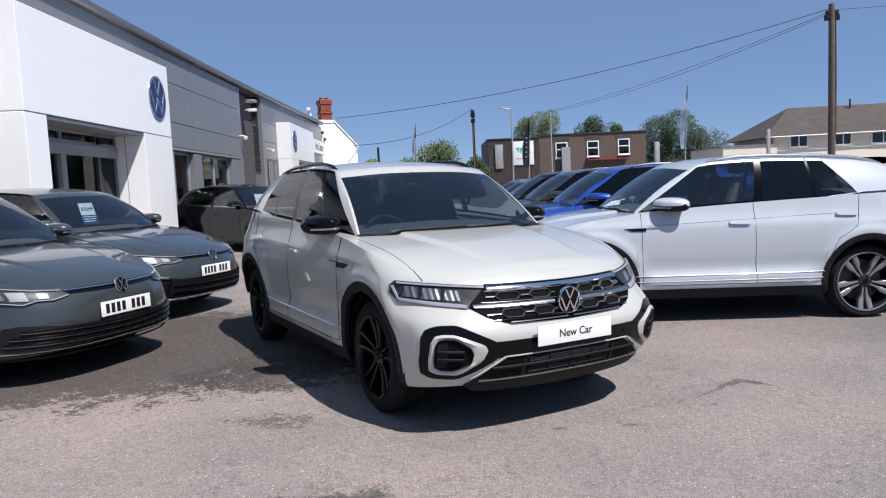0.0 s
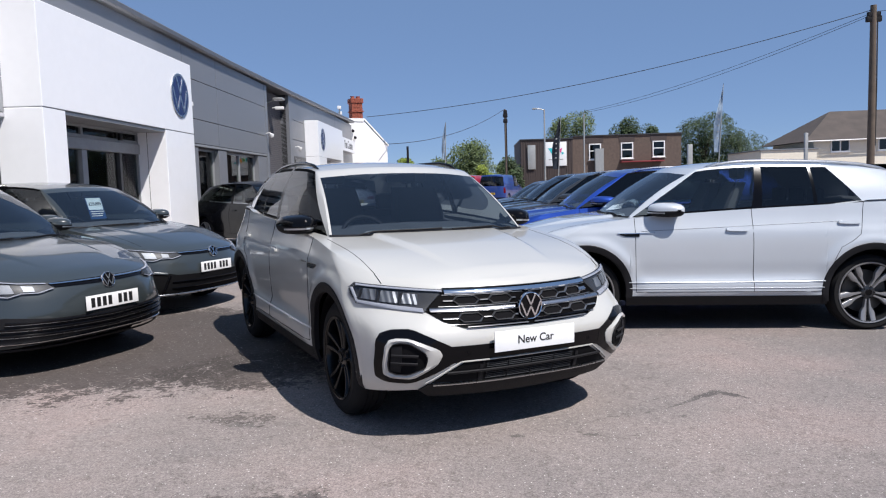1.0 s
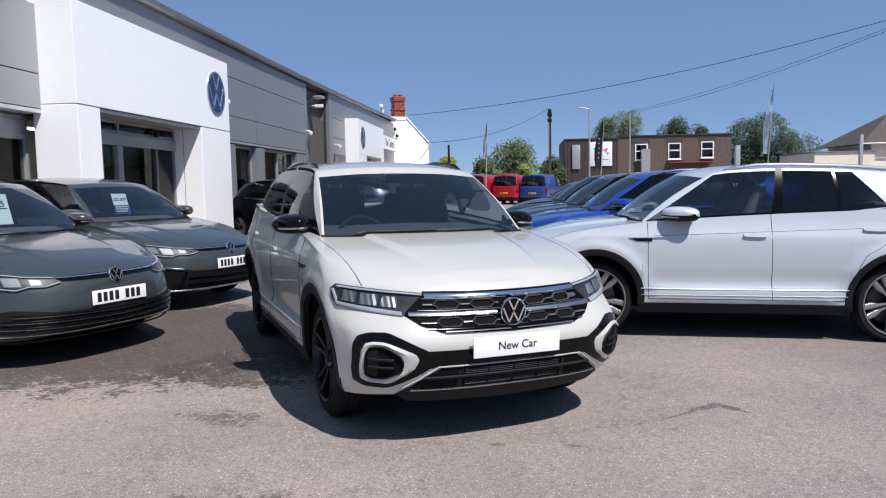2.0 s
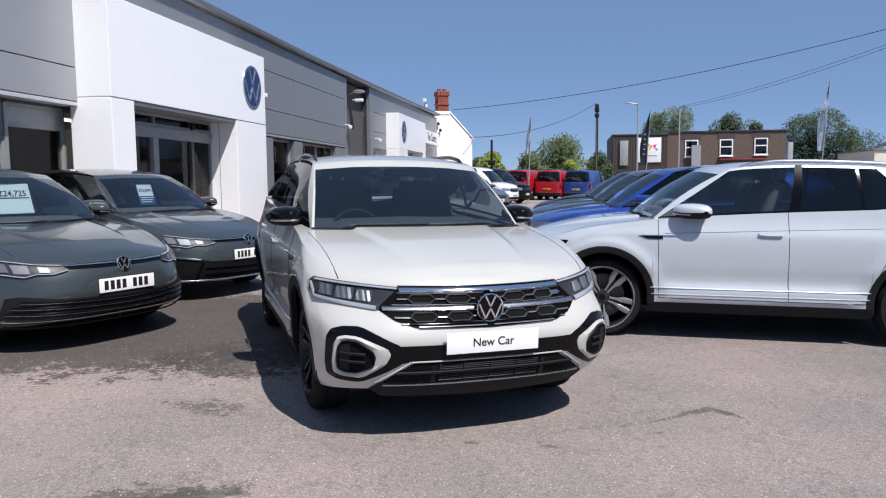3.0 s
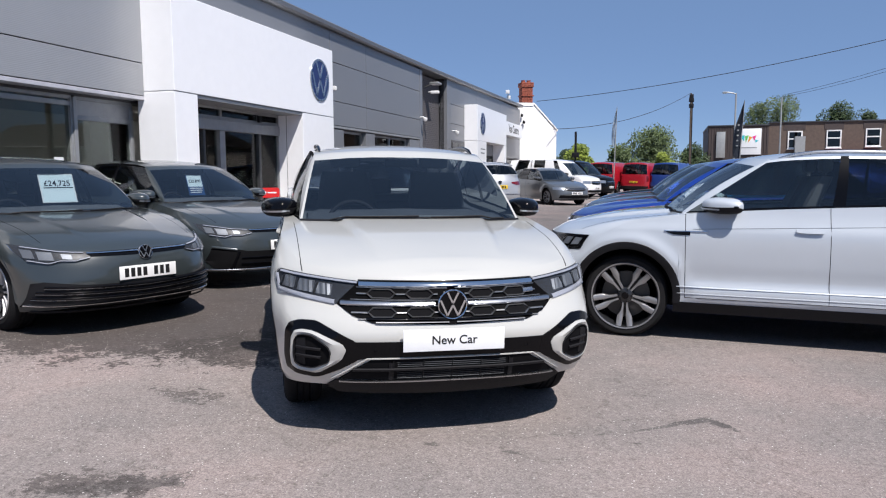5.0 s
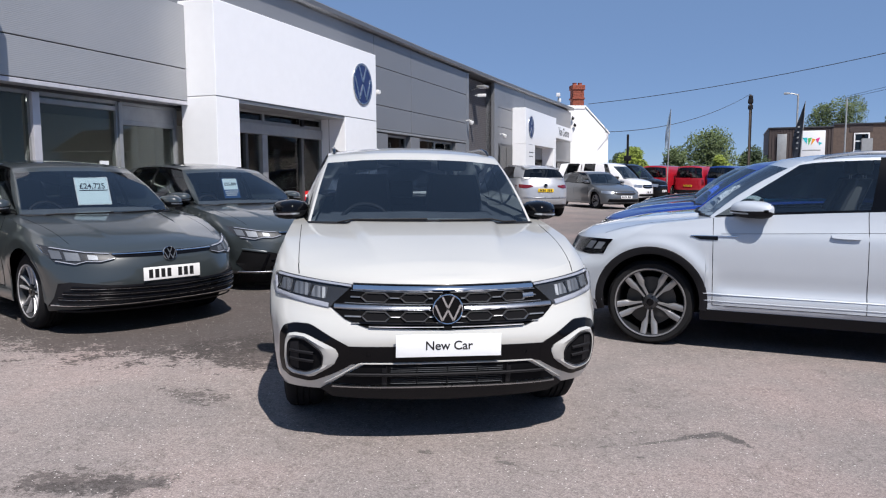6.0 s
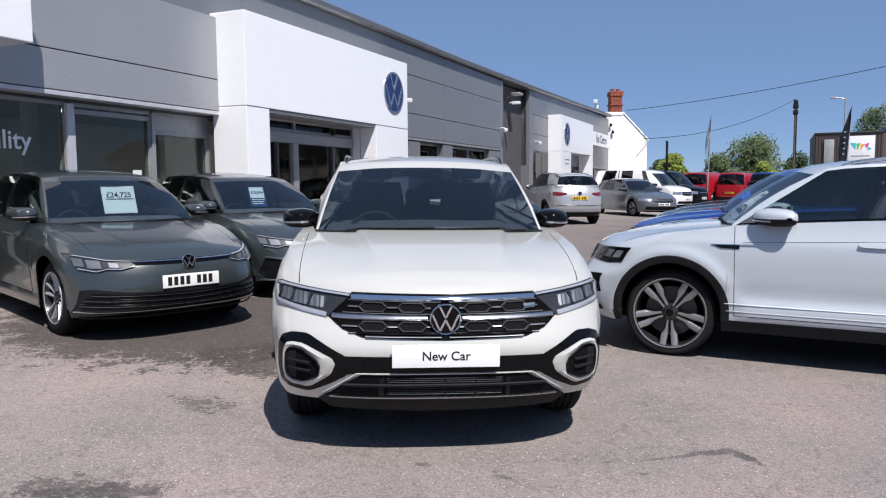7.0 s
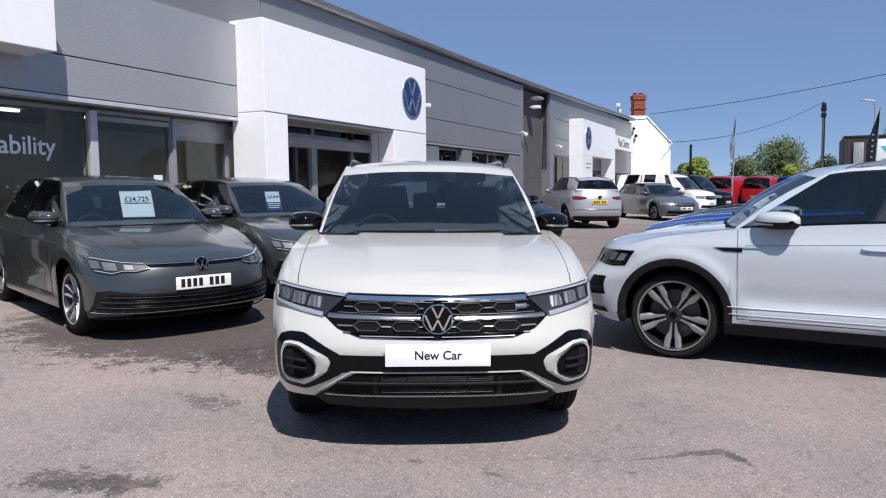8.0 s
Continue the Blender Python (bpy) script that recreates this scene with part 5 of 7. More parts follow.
def golf_front(body, sh, sporty=False):
    F = sh.front
    part("grille_strip", patch(full([(0.0, 0.655), (0.42, 0.652), (0.46, 0.64), (0.43, 0.617), (0.0, 0.612)]), F, 0.006, 0.02, 0.05), "gloss_black", body)
    part("grille_bar", stretch((-0.45, 0.645), (0.45, 0.645), 0.005, F, 0.016, 0.014, None, 30), "chrome", body)
    emblem(body, pose(0, F(0, 0.625).y - 0.02, 0.625, 76, 0, 0), 0.062, ("gloss_black", "chrome"))
    lamp = [(0.45, 0.652), (0.62, 0.668), (0.79, 0.705), (0.85, 0.72), (0.845, 0.66), (0.80, 0.585), (0.70, 0.562), (0.63, 0.585), (0.54, 0.582), (0.43, 0.612)]
    for s, poly in zip((1, -1), both(lamp)):
        hub = new("headlamp")
        hub.parent = body
        part("lamp_back", patch(poly, F, 0.005, 0.016, 0.05), "lamp_dark", hub)
        for a, b, c, e in ((0.555, 0.615, 0.60, 0.645), (0.665, 0.745, 0.595, 0.665), (0.765, 0.815, 0.61, 0.68)):
            part("reflector", patch([(s * a, c), (s * b, c + 0.004), (s * b, e), (s * a, e - 0.008)], F, 0.012, 0.006, 0.04), "lamp_facet", hub)
        for q, w in (((0.44, 0.613), (0.54, 0.588)), ((0.54, 0.588), (0.63, 0.592)), ((0.63, 0.592), (0.70, 0.57)), ((0.70, 0.57), (0.80, 0.594)), ((0.47, 0.65), (0.62, 0.662)), ((0.62, 0.662), (0.80, 0.70))):
            part("light_strip", stretch((s * q[0], q[1]), (s * w[0], w[1]), 0.0036, F, 0.018, 0.012), "lamp_white", hub)
        part("lens", patch(poly, F, 0.021, 0.006, 0.05), "lens", hub).visible_shadow = False
    if sporty:
        part("intake_back", patch(full([(0.0, 0.40), (0.52, 0.41), (0.60, 0.43), (0.80, 0.44), (0.83, 0.30), (0.78, 0.21), (0.0, 0.20)]), F, 0.006, 0.02, 0.06), "void", body)
        for s in (1, -1):
            part("intake_blade", stretch((s * 0.62, 0.43), (s * 0.80, 0.46), 0.013, F, 0.02, 0.016), "grey", body)
            part("intake_blade", stretch((s * 0.60, 0.41), (s * 0.66, 0.22), 0.012, F, 0.02, 0.016), "gloss_black", body)
        part("front_lip", stretch((-0.82, 0.195), (0.82, 0.195), 0.012, F, 0.022, 0.02, None, 30), "satin", body)
        for z in (0.27, 0.335):
            part("intake_slat", stretch((-0.58, z), (0.58, z), 0.008, F, 0.016, 0.014, None, 24), "gloss_black", body)
    else:
        part("intake_back", patch(full([(0.0, 0.385), (0.50, 0.395), (0.74, 0.425), (0.80, 0.41), (0.815, 0.30), (0.84, 0.215), (0.0, 0.205)]), F, 0.006, 0.02, 0.06), "trim", body)
        for z, x in ((0.362, 0.74), (0.318, 0.78), (0.272, 0.80)):
            part("intake_slat", stretch((-x, z + 0.018), (0, z), 0.011, F, 0.018, 0.016, None, 20), "gloss_black", body)
            part("intake_slat", stretch((0, z), (x, z + 0.018), 0.011, F, 0.018, 0.016, None, 20), "gloss_black", body)
            part("slat_edge", stretch((-x, z + 0.008), (0, z - 0.01), 0.0022, F, 0.023, 0.01, None, 20), "satin", body)
            part("slat_edge", stretch((0, z - 0.01), (x, z + 0.008), 0.0022, F, 0.023, 0.01, None, 20), "satin", body)
        part("intake_bar", stretch((-0.83, 0.228), (0.83, 0.228), 0.007, F, 0.022, 0.018, None, 30), "chrome", body)
        part("front_lip", stretch((-0.8, 0.175), (0.8, 0.175), 0.01, F, 0.014, 0.016, None, 30), "trim", body)
    licence_plate(body, F(0, 0.465).y - 0.014, 0.468, -2)


def price_card(name, label, m, price, w=0.3, h=0.26, dark=False):
    hub = thing(name, label, "price card", m)
    part("card_panel", box((-w / 2, -0.002, 0), (w / 2, 0.002, h)), "card_white" if not dark else "card_blue", hub)
    part("card_field", box((-w / 2 + 0.012, -0.004, h * (0.42 if dark else 0.02)), (w / 2 - 0.012, -0.002, h * 0.96)), "card", hub)
    if price:
        words("price_words", price, h * (0.27 if not dark else 0.205), pose(0.0, -0.006, h * (0.66 if not dark else 0.68), 90), "ink", hub)
    bm = bmesh.new()
    for k in range(1 if not dark else 3):
        z = h * (0.5 if not dark else 0.32 - 0.1 * k)
        add_box(bm, (-w * 0.4, -0.006, z), (w * (0.44 - 0.08 * k), -0.0045, z + h * 0.035))
    part("card_bars", bm, "ink" if not dark else "card_white", hub)
    return hub


golf_pose = on_ground(-2.475, 5.74, 70.6)
golf_a, ga_sh = car("hatchback", "dark grey hatchback with slatted grille, in the parked row", GOLF, golf_pose, group="parked hatchbacks")
golf_front(golf_a, ga_sh)
crease(golf_a, ga_sh, (1.2, 0.78), (3.9, 0.84), None, 0.008, 0.004)
golf_b_pose = on_ground(-2.535, 8.225, 71.5)
golf_b, gb_sh = car("hatchback", "dark grey sporty hatchback with gaping dark intake, parked in the row", dict(GOLF, rear_glass="glass", side_glass="glass"), golf_b_pose, group="parked hatchbacks")
golf_front(golf_b, gb_sh, True)
price_card("price_card", "pale blue price card behind the windscreen", golf_pose @ pose(0.10, 1.70, 0.985, -20, 0, 0), "£24,725", 0.34, 0.3)
price_card("price_card", "dark blue and pale price card behind the windscreen", golf_b_pose @ pose(0.0, 1.72, 0.985, -20, 0, 0), "£25,899", 0.24, 0.28, True)

# ---------------------------------------------------------------- ground
rows = []
xs = [-900, -300, -120, -60, -30, -20, -13.2] + [-12 + i for i in range(25)] + [14.8, 20, 30, 60, 120, 300, 900]
ys = [-300, -100, -30] + [-10 + 2 * i for i in range(40)] + [90, 120, 200, 400, 1500]
bm = bmesh.new()
add_grid(bm, [[Vector((x, y, ground_z(x))) for y in ys] for x in xs])
tagged(finish("ground", bm, "asphalt"), "worn grey-pink asphalt yard with oil stains", "ground", kind="structure")

# ---------------------------------------------------------------- dealership
B = pose(-6.65, 10.7, 0, 0, 0, 1.0)     # x out of the wall, y along it
dealer = thing("dealership", "long grey-clad car showroom with white entrance portals", "building", B, kind="structure")
CB, RT = 2.62, 5.06                     # underside of the cladding, underside of the roof edge


def on_wall(name, bm, mat, parent=dealer, label=""):
    ob = part(name, bm, mat, parent, label)
    ob.data.set_sharp_from_angle(angle=radians(8))
    return ob


# cladding panels with open joints
for c, d, seams_z in ((-9.0, 0.85, (CB, 3.15, 4.2, RT)), (0.85, 7.45, (CB, 3.2, 4.22, RT)), (7.45, 9.92, (CB, 3.26, 4.27, RT)), (9.92, 15.25, (CB, 3.26, 4.27, RT))):
    for a, b in zip(seams_z, seams_z[1:]):
        proud = 0.14 if c < 0 and b < RT else 0.0
        on_wall("cladding_panel", box((-0.12, c + 0.008, a + 0.008), (proud, d - 0.008 - 0.85 * (proud > 0), b - 0.008), 0.006), "clad_ribbed" if proud else "clad")
for a, b in ((2.2, 3.4), (3.4, 4.2), (4.2, RT)):
    for c, d in ((18.5, 23.5), (23.5, 29.0), (29.0, 35.0)):
        on_wall("cladding_panel", box((-0.12, c + 0.008, a + 0.008), (0.0, d - 0.008, b - 0.008 + (0.2 if b == RT else 0.0)), 0.006), "clad")
on_wall("wall_core", box((-0.5, -9.0, CB - 0.1), (-0.11, 15.25, RT + 0.1)), "clad_dark")
on_wall("wall_core", box((-0.5, 18.5, 2.1), (-0.13, 35.0, RT + 0.3)), "clad_dark")
bm = bmesh.new()
prof = [(-0.3, RT), (0.1, RT), (0.14, RT + 0.04), (0.15, RT + 0.13), (0.1, RT + 0.17), (-0.6, RT + 0.2), (-0.6, RT)]
add_grid(bm, [[Vector((x, y, z + rise)) for x, z in prof + prof[:1]] for y, rise in ((-9.0, 0.0), (11.0, 0.0), (18.5, 0.08), (27.0, 0.2), (35.3, 0.34))])
on_wall("roof_edge", bm, "roof_edge")
on_wall("roof", box((-18, -9.0, RT + 0.08), (-0.55, 35.3, RT + 0.15)), "roof_edge")
on_wall("soffit_strip", box((-0.4, -9.0, CB - 0.065), (0.136, 0.0, CB - 0.004), 0.006), "alu_pale")
on_wall("soffit_strip", box((-0.4, 6.07, CB - 0.065), (-0.004, 15.25, CB - 0.004), 0.006), "alu")
on_wall("back_wall", box((-18.2, -9.0, 0), (-18.0, 35.3, RT + 0.08)), "clad_dark")
on_wall("end_wall", box((-18.0, -9.2, 0), (-0.0, -9.0, RT + 0.08)), "clad")
on_wall("end_wall", box((-18.0, 35.3, 0), (-0.1, 35.5, RT + 0.08)), "clad")
on_wall("showroom_floor", box((-18.0, -9.0, 0.02), (-0.12, 35.3, 0.12)), "interior_floor")
on_wall("showroom_ceiling", box((-17.9, -8.9, 2.95), (-0.52, 15.2, 3.05)), "interior_wall")
on_wall("partition", box((-7.2, -8.9, 0.12), (-7.0, 15.2, 2.95)), "interior_wall")
for y in (-5.0, -2.1, 1.0, 6.5, 10.5):
    on_wall("column", box((-1.7, y - 0.22, 0.12), (-1.3, y + 0.22, 2.95), 0.01), "interior_wall")

# white wall and three lamps, added to brighten the panes beyond the portal
on_wall("added_white_wall", box((-2.1, 6.1, 0.12), (-2.0, 15.2, 2.95)), "card_white")
for k in range(3):
    on_wall("ceiling_light", box((-1.2, 6.6 + 2.9 * k, 2.9), (-1.05, 8.6 + 2.9 * k, 2.945)), "ceiling_lamp")
for x in (-2.6, -4.6):
    for k in range(5):
        on_wall("ceiling_light", box((x - 0.06, -8.0 + 4.6 * k, 2.9), (x + 0.06, -5.4 + 4.6 * k, 2.945)), "ceiling_lamp")


def glazing(y0, y1, z0, z1, posts, transom=None, x=-0.2, mat="alu"):
    """A framed run of panes: frame, posts and one pane between each pair."""
    hub = new("window")
    hub.parent = dealer
    ys = [y0] + posts + [y1]
    for y in ys:
        part("frame_post", box((x - 0.05, y - 0.035, z0), (x + 0.05, y + 0.035, z1), 0.005), mat, hub)
    for z in [z0, z1] + ([transom] if transom else []):
        part("frame_rail", box((x - 0.045, y0, z - 0.035), (x + 0.045, y1, z + 0.035), 0.005), mat, hub)
    for a, b in zip(ys, ys[1:]):
        part("pane", box((x - 0.006, a + 0.036, z0 + 0.036), (x + 0.006, b - 0.036, z1 - 0.036)), "shop_glass", hub).visible_shadow = False
    return hub


glazing(-8.9, -2.76, 0.15, 2.5, [-7.0, -5.0], None)
glazing(-2.7, -1.26, 0.15, 2.5, [], 2.4)
glazing(-1.2, 0.02, 0.15, 2.5, [], 2.2)
on_wall("spandrel_panel", box((-0.19, -1.165, 2.236), (-0.17, -0.016, 2.464), 0.004), "alu")
on_wall("window_pier", box((-0.3, -2.79, 0.12), (-0.1, -2.67, 2.5), 0.01), "alu_pale")
on_wall("window_pier", box((-0.3, -1.265, 0.12), (-0.12, -1.195, 2.5), 0.01), "alu")
for a, b in ((6.2, 7.6), (8.3, 9.9), (10.6, 13.9)):
    glazing(a, b, 0.9, 2.5, [(a + b) / 2] if b - a > 2 else [], None, -0.22)
for a, b in ((6.05, 6.2), (7.6, 8.3), (9.9, 10.6), (13.9, 15.25)):
    on_wall("pier", box((-0.3, a, 0.02), (-0.02, b, CB - 0.1), 0.01), "clad")
on_wall("plinth", box((-0.3, 6.05, 0.05), (-0.04, 15.25, 0.9)), "clad")
words("window_words", "tability", 0.34, B.inverted() @ pose(-6.765, 6.95, 1.95, 90, 0, 91.0), "sign_white", dealer, 0.001)
bm = bmesh.new()
for k in range(40):
    add_box(bm, (-0.192, -8.8 + 0.15 * k, 1.40), (-0.190, -8.77 + 0.15 * k, 1.43))
on_wall("safety_dots", bm, "card_white")
on_wall("notice", box((-0.185, -1.62, 1.35), (-0.18, -1.45, 1.6)), "card_white")

# entrance portal
PX, PW, PS, PT = 0.72, 6.06, 2.69, 4.27
on_wall("portal_header", box((0.0, 0.0, PS + 0.006), (PX, PW, PT), 0.012), "portal")
on_wall("portal_leg", box((0.0, 0.0, 0.02), (PX, 0.62, PS), 0.012), "portal")
on_wall("portal_leg", box((0.0, 4.46, 0.02), (PX, PW, PS), 0.012), "portal")
on_wall("panel_joint", box((PX - 0.001, -0.002, PS - 0.002), (PX + 0.0025, PW, PS + 0.007)), "clad_dark")
on_wall("portal_lining", box((-0.3, 0.62, PS - 0.06), (PX - 0.02, 4.46, PS - 0.004)), "alu")
on_wall("portal_return", box((-0.3, 4.46, 0.02), (-0.004, 4.62, PS - 0.004)), "portal")
on_wall("return_joint", box((0.3, 4.4575, 0.02), (0.31, 4.4598, PS - 0.06)), "clad_dark")
glazing(0.62, 4.46, 0.12, 2.62, [2.22, 3.64], 2.42, 0.06)
on_wall("door_operator", box((0.0, 0.66, 2.18), (0.16, 4.42, 2.385), 0.01), "alu")
on_wall("door_leaf_frame", box((0.02, 2.12, 0.12), (0.14, 2.30, 2.18), 0.01), "alu")
on_wall("door_leaf_frame", box((0.02, 1.6, 0.12), (0.12, 1.68, 2.18), 0.01), "alu_dark")
on_wall("door_leaf_frame", box((0.02, 3.58, 0.12), (0.12, 3.68, 2.18), 0.01), "alu_dark")
on_wall("door_sensor", box((0.14, 3.5, 2.42), (0.2, 3.6, 2.56), 0.01), "trim")
on_wall("notice", box((0.075, 1.0, 1.4), (0.08, 1.2, 1.9)), "red_plastic")
on_wall("notice", box((0.075, 1.0, 1.1), (0.08, 1.25, 1.36)), "card_white")
hub = emblem(dealer, pose(PX + 0.012, 5.33, 3.49, 90, 0, 90), 0.48, ("logo_blue", "satin"))
# neighbouring sign of the same kind
on_wall("portal_header", box((0.0, -9.0, 3.05), (PX, -3.86, 4.3), 0.012), "portal")

# brick recess with flood light and cameras
bw = thing("brick_recess", "dark blue-grey brick recess in the showroom wall", "brick wall", B @ pose(-0.35, 15.25, 0), kind="structure")
part("mortar_bed", box((-0.2, 0.0, 0.02), (-0.012, 3.25, RT)), "mortar", bw)
brick_me = None
course = 0
z = 0.12
while z < RT - 0.05:
    y = 0.004 - (0.112 if course % 2 else 0.0)
    while y < 3.24:
        a, b = max(y, 0.004), min(y + 0.215, 3.246)
        if b - a > 0.03:
            if b - a > 0.2:
                if brick_me is None:
                    ob = part("brick", box((-0.05, 0.0, 0.0), (0.0, 0.213, 0.063), 0.004), "blue_brick", bw)
                    brick_me = ob.data
                else:
                    ob = new("brick", brick_me)
                    ob.parent = bw
                ob.location = (random.uniform(-0.003, 0.002), y, z)
            else:
                part("brick", box((-0.05, a, z), (0.0, b - 0.002, z + 0.063), 0.004), "blue_brick", bw)
        y += 0.225
    z += 0.15 if z < 0.0 else 0.075
    course += 1
on_wall("corner_pier", box((-0.5, 14.95, 0.02), (0.01, 15.25, RT), 0.01), "clad")
on_wall("corner_pier", box((-0.5, 18.5, 0.02), (0.01, 19.0, RT), 0.01), "clad")
flood = thing("flood_light", "white flood light on a bracket", "light", B @ pose(0.0, 16.6, 4.72))
part("lamp_body", box((-0.1, -0.22, -0.02), (0.28, 0.22, 0.06), 0.02), "galv", flood)
part("lamp_glass", box((-0.06, -0.18, -0.03), (0.24, 0.18, -0.021)), "card_white", flood)
part("bracket", tube([(-0.35, 0, -0.1), (-0.1, 0, 0.0)], 0.02), "galv", flood)


def cctv(y, z, kind):
    c = thing("security_camera", "small white security camera on the wall", "camera", B @ pose(0.0, y, z), group="security cameras")
    part("arm", tube([(0, 0, 0), (0.12, 0, 0.02), (0.2, 0, -0.02)], 0.02), "plate", c)
    if kind:
        part("dome", lathe([(-0.14, 0.0), (-0.11, 0.06), (-0.05, 0.085), (0.0, 0.085), (0.02, 0.0)], "z", 16, (0.2, 0, -0.02)), "plate", c)
    else:
        part("housing", box((0.1, -0.06, -0.06), (0.42, 0.06, 0.05), 0.02), "plate", c)


cctv(6.9, 3.5, 0), cctv(14.95, 3.35, 1), cctv(19.35, 3.1, 1), cctv(16.0, 4.35, 0)

# van centre portal beyond the recess
VX = 0.6
on_wall("van_header", box((0.0, 21.3, 2.78), (VX, 27.8, 4.36), 0.012), "portal")
on_wall("van_leg", box((0.0, 21.3, 0.02), (VX, 23.1, 2.774), 0.012), "portal")
on_wall("van_leg", box((0.0, 27.2, 0.02), (VX, 27.8, 2.774), 0.012), "portal")
glazing(23.1, 27.2, 0.12, 2.75, [24.3, 25.7], 2.1, -0.3)
emblem(dealer, pose(VX + 0.012, 22.32, 3.57, 90, 0, 90), 0.5, ("logo_blue", "satin"))
on_wall("van_sign", box((0.0, 27.81, 3.38), (VX - 0.1, 33.0, 4.1), 0.01), "portal")
words("van_words", "Van Centre", 0.62, pose(VX - 0.098, 30.4, 3.74, 90, 0, 90), "ink", dealer, 0.002)
on_wall("dark_door", box((-0.1, 19.1, 0.02), (0.012, 21.29, 2.72)), "alu_dark")
on_wall("door_pane", box((0.016, 19.2, 0.12), (0.024, 20.17, 2.62)), "dark_glass")
on_wall("door_pane", box((0.016, 20.25, 0.12), (0.024, 21.2, 2.62)), "dark_glass")
glazing(28.0, 33.8, 0.12, 3.2, [29.5, 31.5], 2.2, -0.15, "alu_dark")
bm = bmesh.new()
for k in range(2):
    add_box(bm, (VX + 0.001, 21.95, 2.4 - 0.18 * k), (VX + 0.004, 22.79 - 0.1 * k, 2.45 - 0.18 * k))
on_wall("portal_bars", bm, "clad")
mast = thing("roof_mast", "small roof mast with two white antennas", "antenna", B @ pose(-0.4, 33.2, RT + 0.2))
part("pole", tube([(0, 0, 0), (0, 0, 1.0)], 0.03), "galv", mast)
part("antenna", box((-0.1, -0.25, 0.8), (0.1, -0.02, 1.0), 0.02), "plate", mast)
part("antenna", box((-0.1, 0.05, 0.5), (0.1, 0.3, 0.7), 0.02), "plate", mast)

# ---------------------------------------------------------------- white gabled house
def gable_house():
    h = thing("gabled_house", "white rendered gable wall with a red brick chimney", "house", pose(-7.2, 47, 0, 0, 0, 28) @ Matrix.Diagonal((1.12, 1, 1, 1)) @ pose(7.2, 0, 0))
    bm = bmesh.new()
    outline = [(-11.5, 0.05), (-5.3, 0.05), (-5.3, 4.0), (-6.75, 5.68), (-8.0, 5.68), (-11.5, 3.5)]
    add_prism(bm, outline, lambda x, z: Vector((x, 0, z)), lambda x, z: Vector((x, 8, z)))
    part("wall", bm, "render_white", h)
    bm = bmesh.new()
    for a, b in (((-5.4, 3.75), (-7.0, 5.5)), ((-11.8, 3.2), (-7.4, 5.5))):
        add_prism(bm, [a, b, (b[0], b[1] + 0.1), (a[0], a[1] + 0.1)], lambda x, z: Vector((x, 0.35, z)), lambda x, z: Vector((x, 8.1, z)))
    part("roof", bm, "roof_tile", h)
    bm = bmesh.new()
    add_prism(bm, [(-7.85, 5.6), (-6.7, 5.6), (-6.7, 5.75), (-5.22, 4.0), (-5.22, 4.12), (-6.65, 5.8), (-7.9, 5.8)], lambda x, z: Vector((x, -0.04, z)), lambda x, z: Vector((x, 0.3, z)))
    part("coping", bm, "render_white", h)
    ch = new("chimney")
    ch.parent = h
    me = None
    z, k = 5.62, 0
    part("flue", box((-7.34, 0.06, 5.5), (-6.78, 0.64, 7.0)), "mortar", ch)
    while z < 7.0:
        wide = 0.05 if z > 6.72 or 6.2 < z < 6.3 else 0.0
        n = 4
        for i in range(n):
            x0 = -7.38 - wide + (0.64 + 2 * wide) / n * i
            part("brick", box((x0 + 0.004, -0.0 - wide, z), (x0 + (0.64 + 2 * wide) / n - 0.004, 0.7 + wide, z + 0.086), 0.005), "brick_red", ch)
        z += 0.098
        k += 1
    for x in (-7.22, -6.9):
        part("chimney_pot", lathe([(7.0, 0.13), (7.03, 0.135), (7.18, 0.11), (7.21, 0.13), (7.24, 0.13), (7.24, 0.085), (7.05, 0.085)], "z", 18, (x, 0.35, 0)), "brick_red", ch)
    # small dark security cameras on the gable, each on a bent arm
    for x, z in ((-7.42, 4.98), (-7.3, 4.55)):
        part("wall_camera", lathe([(-0.1, 0.0), (-0.08, 0.06), (0.0, 0.085), (0.06, 0.07), (0.09, 0.0)], "z", 14, (x, -0.16, z)), "trim", h)
        part("camera_arm", tube([(x, 0.02, z + 0.1), (x, -0.12, z + 0.12), (x, -0.16, z + 0.06)], 0.018, 6), "trim", h)


gable_house()

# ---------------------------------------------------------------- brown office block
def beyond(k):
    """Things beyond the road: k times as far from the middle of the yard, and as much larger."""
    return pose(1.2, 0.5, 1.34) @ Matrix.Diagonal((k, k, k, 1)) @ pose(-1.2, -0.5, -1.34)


def window_unit(parent, x, y, z, w, h, bar=0.5, mullion=False):
    hub = new("window")
    hub.parent = parent
    hub.matrix_local = pose(x, y, z)
    t = 0.09
    for lo, hi in (((0, -0.05, 0), (w, 0.05, t)), ((0, -0.05, h - t), (w, 0.05, h)), ((0, -0.05, t), (t, 0.05, h - t)), ((w - t, -0.05, t), (w, 0.05, h - t)), ((t, -0.05, h * bar - t / 2), (w - t, 0.05, h * bar + t / 2))):
        part("window_frame", box(lo, hi, 0.01), "plate", hub)
    if mullion:
        part("window_frame", box((w / 2 - 0.05, -0.06, t), (w / 2 + 0.05, 0.05, h - t), 0.01), "plate", hub)
    part("pane", box((t, -0.005, t), (w - t, 0.005, h - t)), "dark_glass", hub)
    part("sill", box((-0.05, -0.12, -0.06), (w + 0.05, 0.05, 0.0), 0.01), "plate", hub)


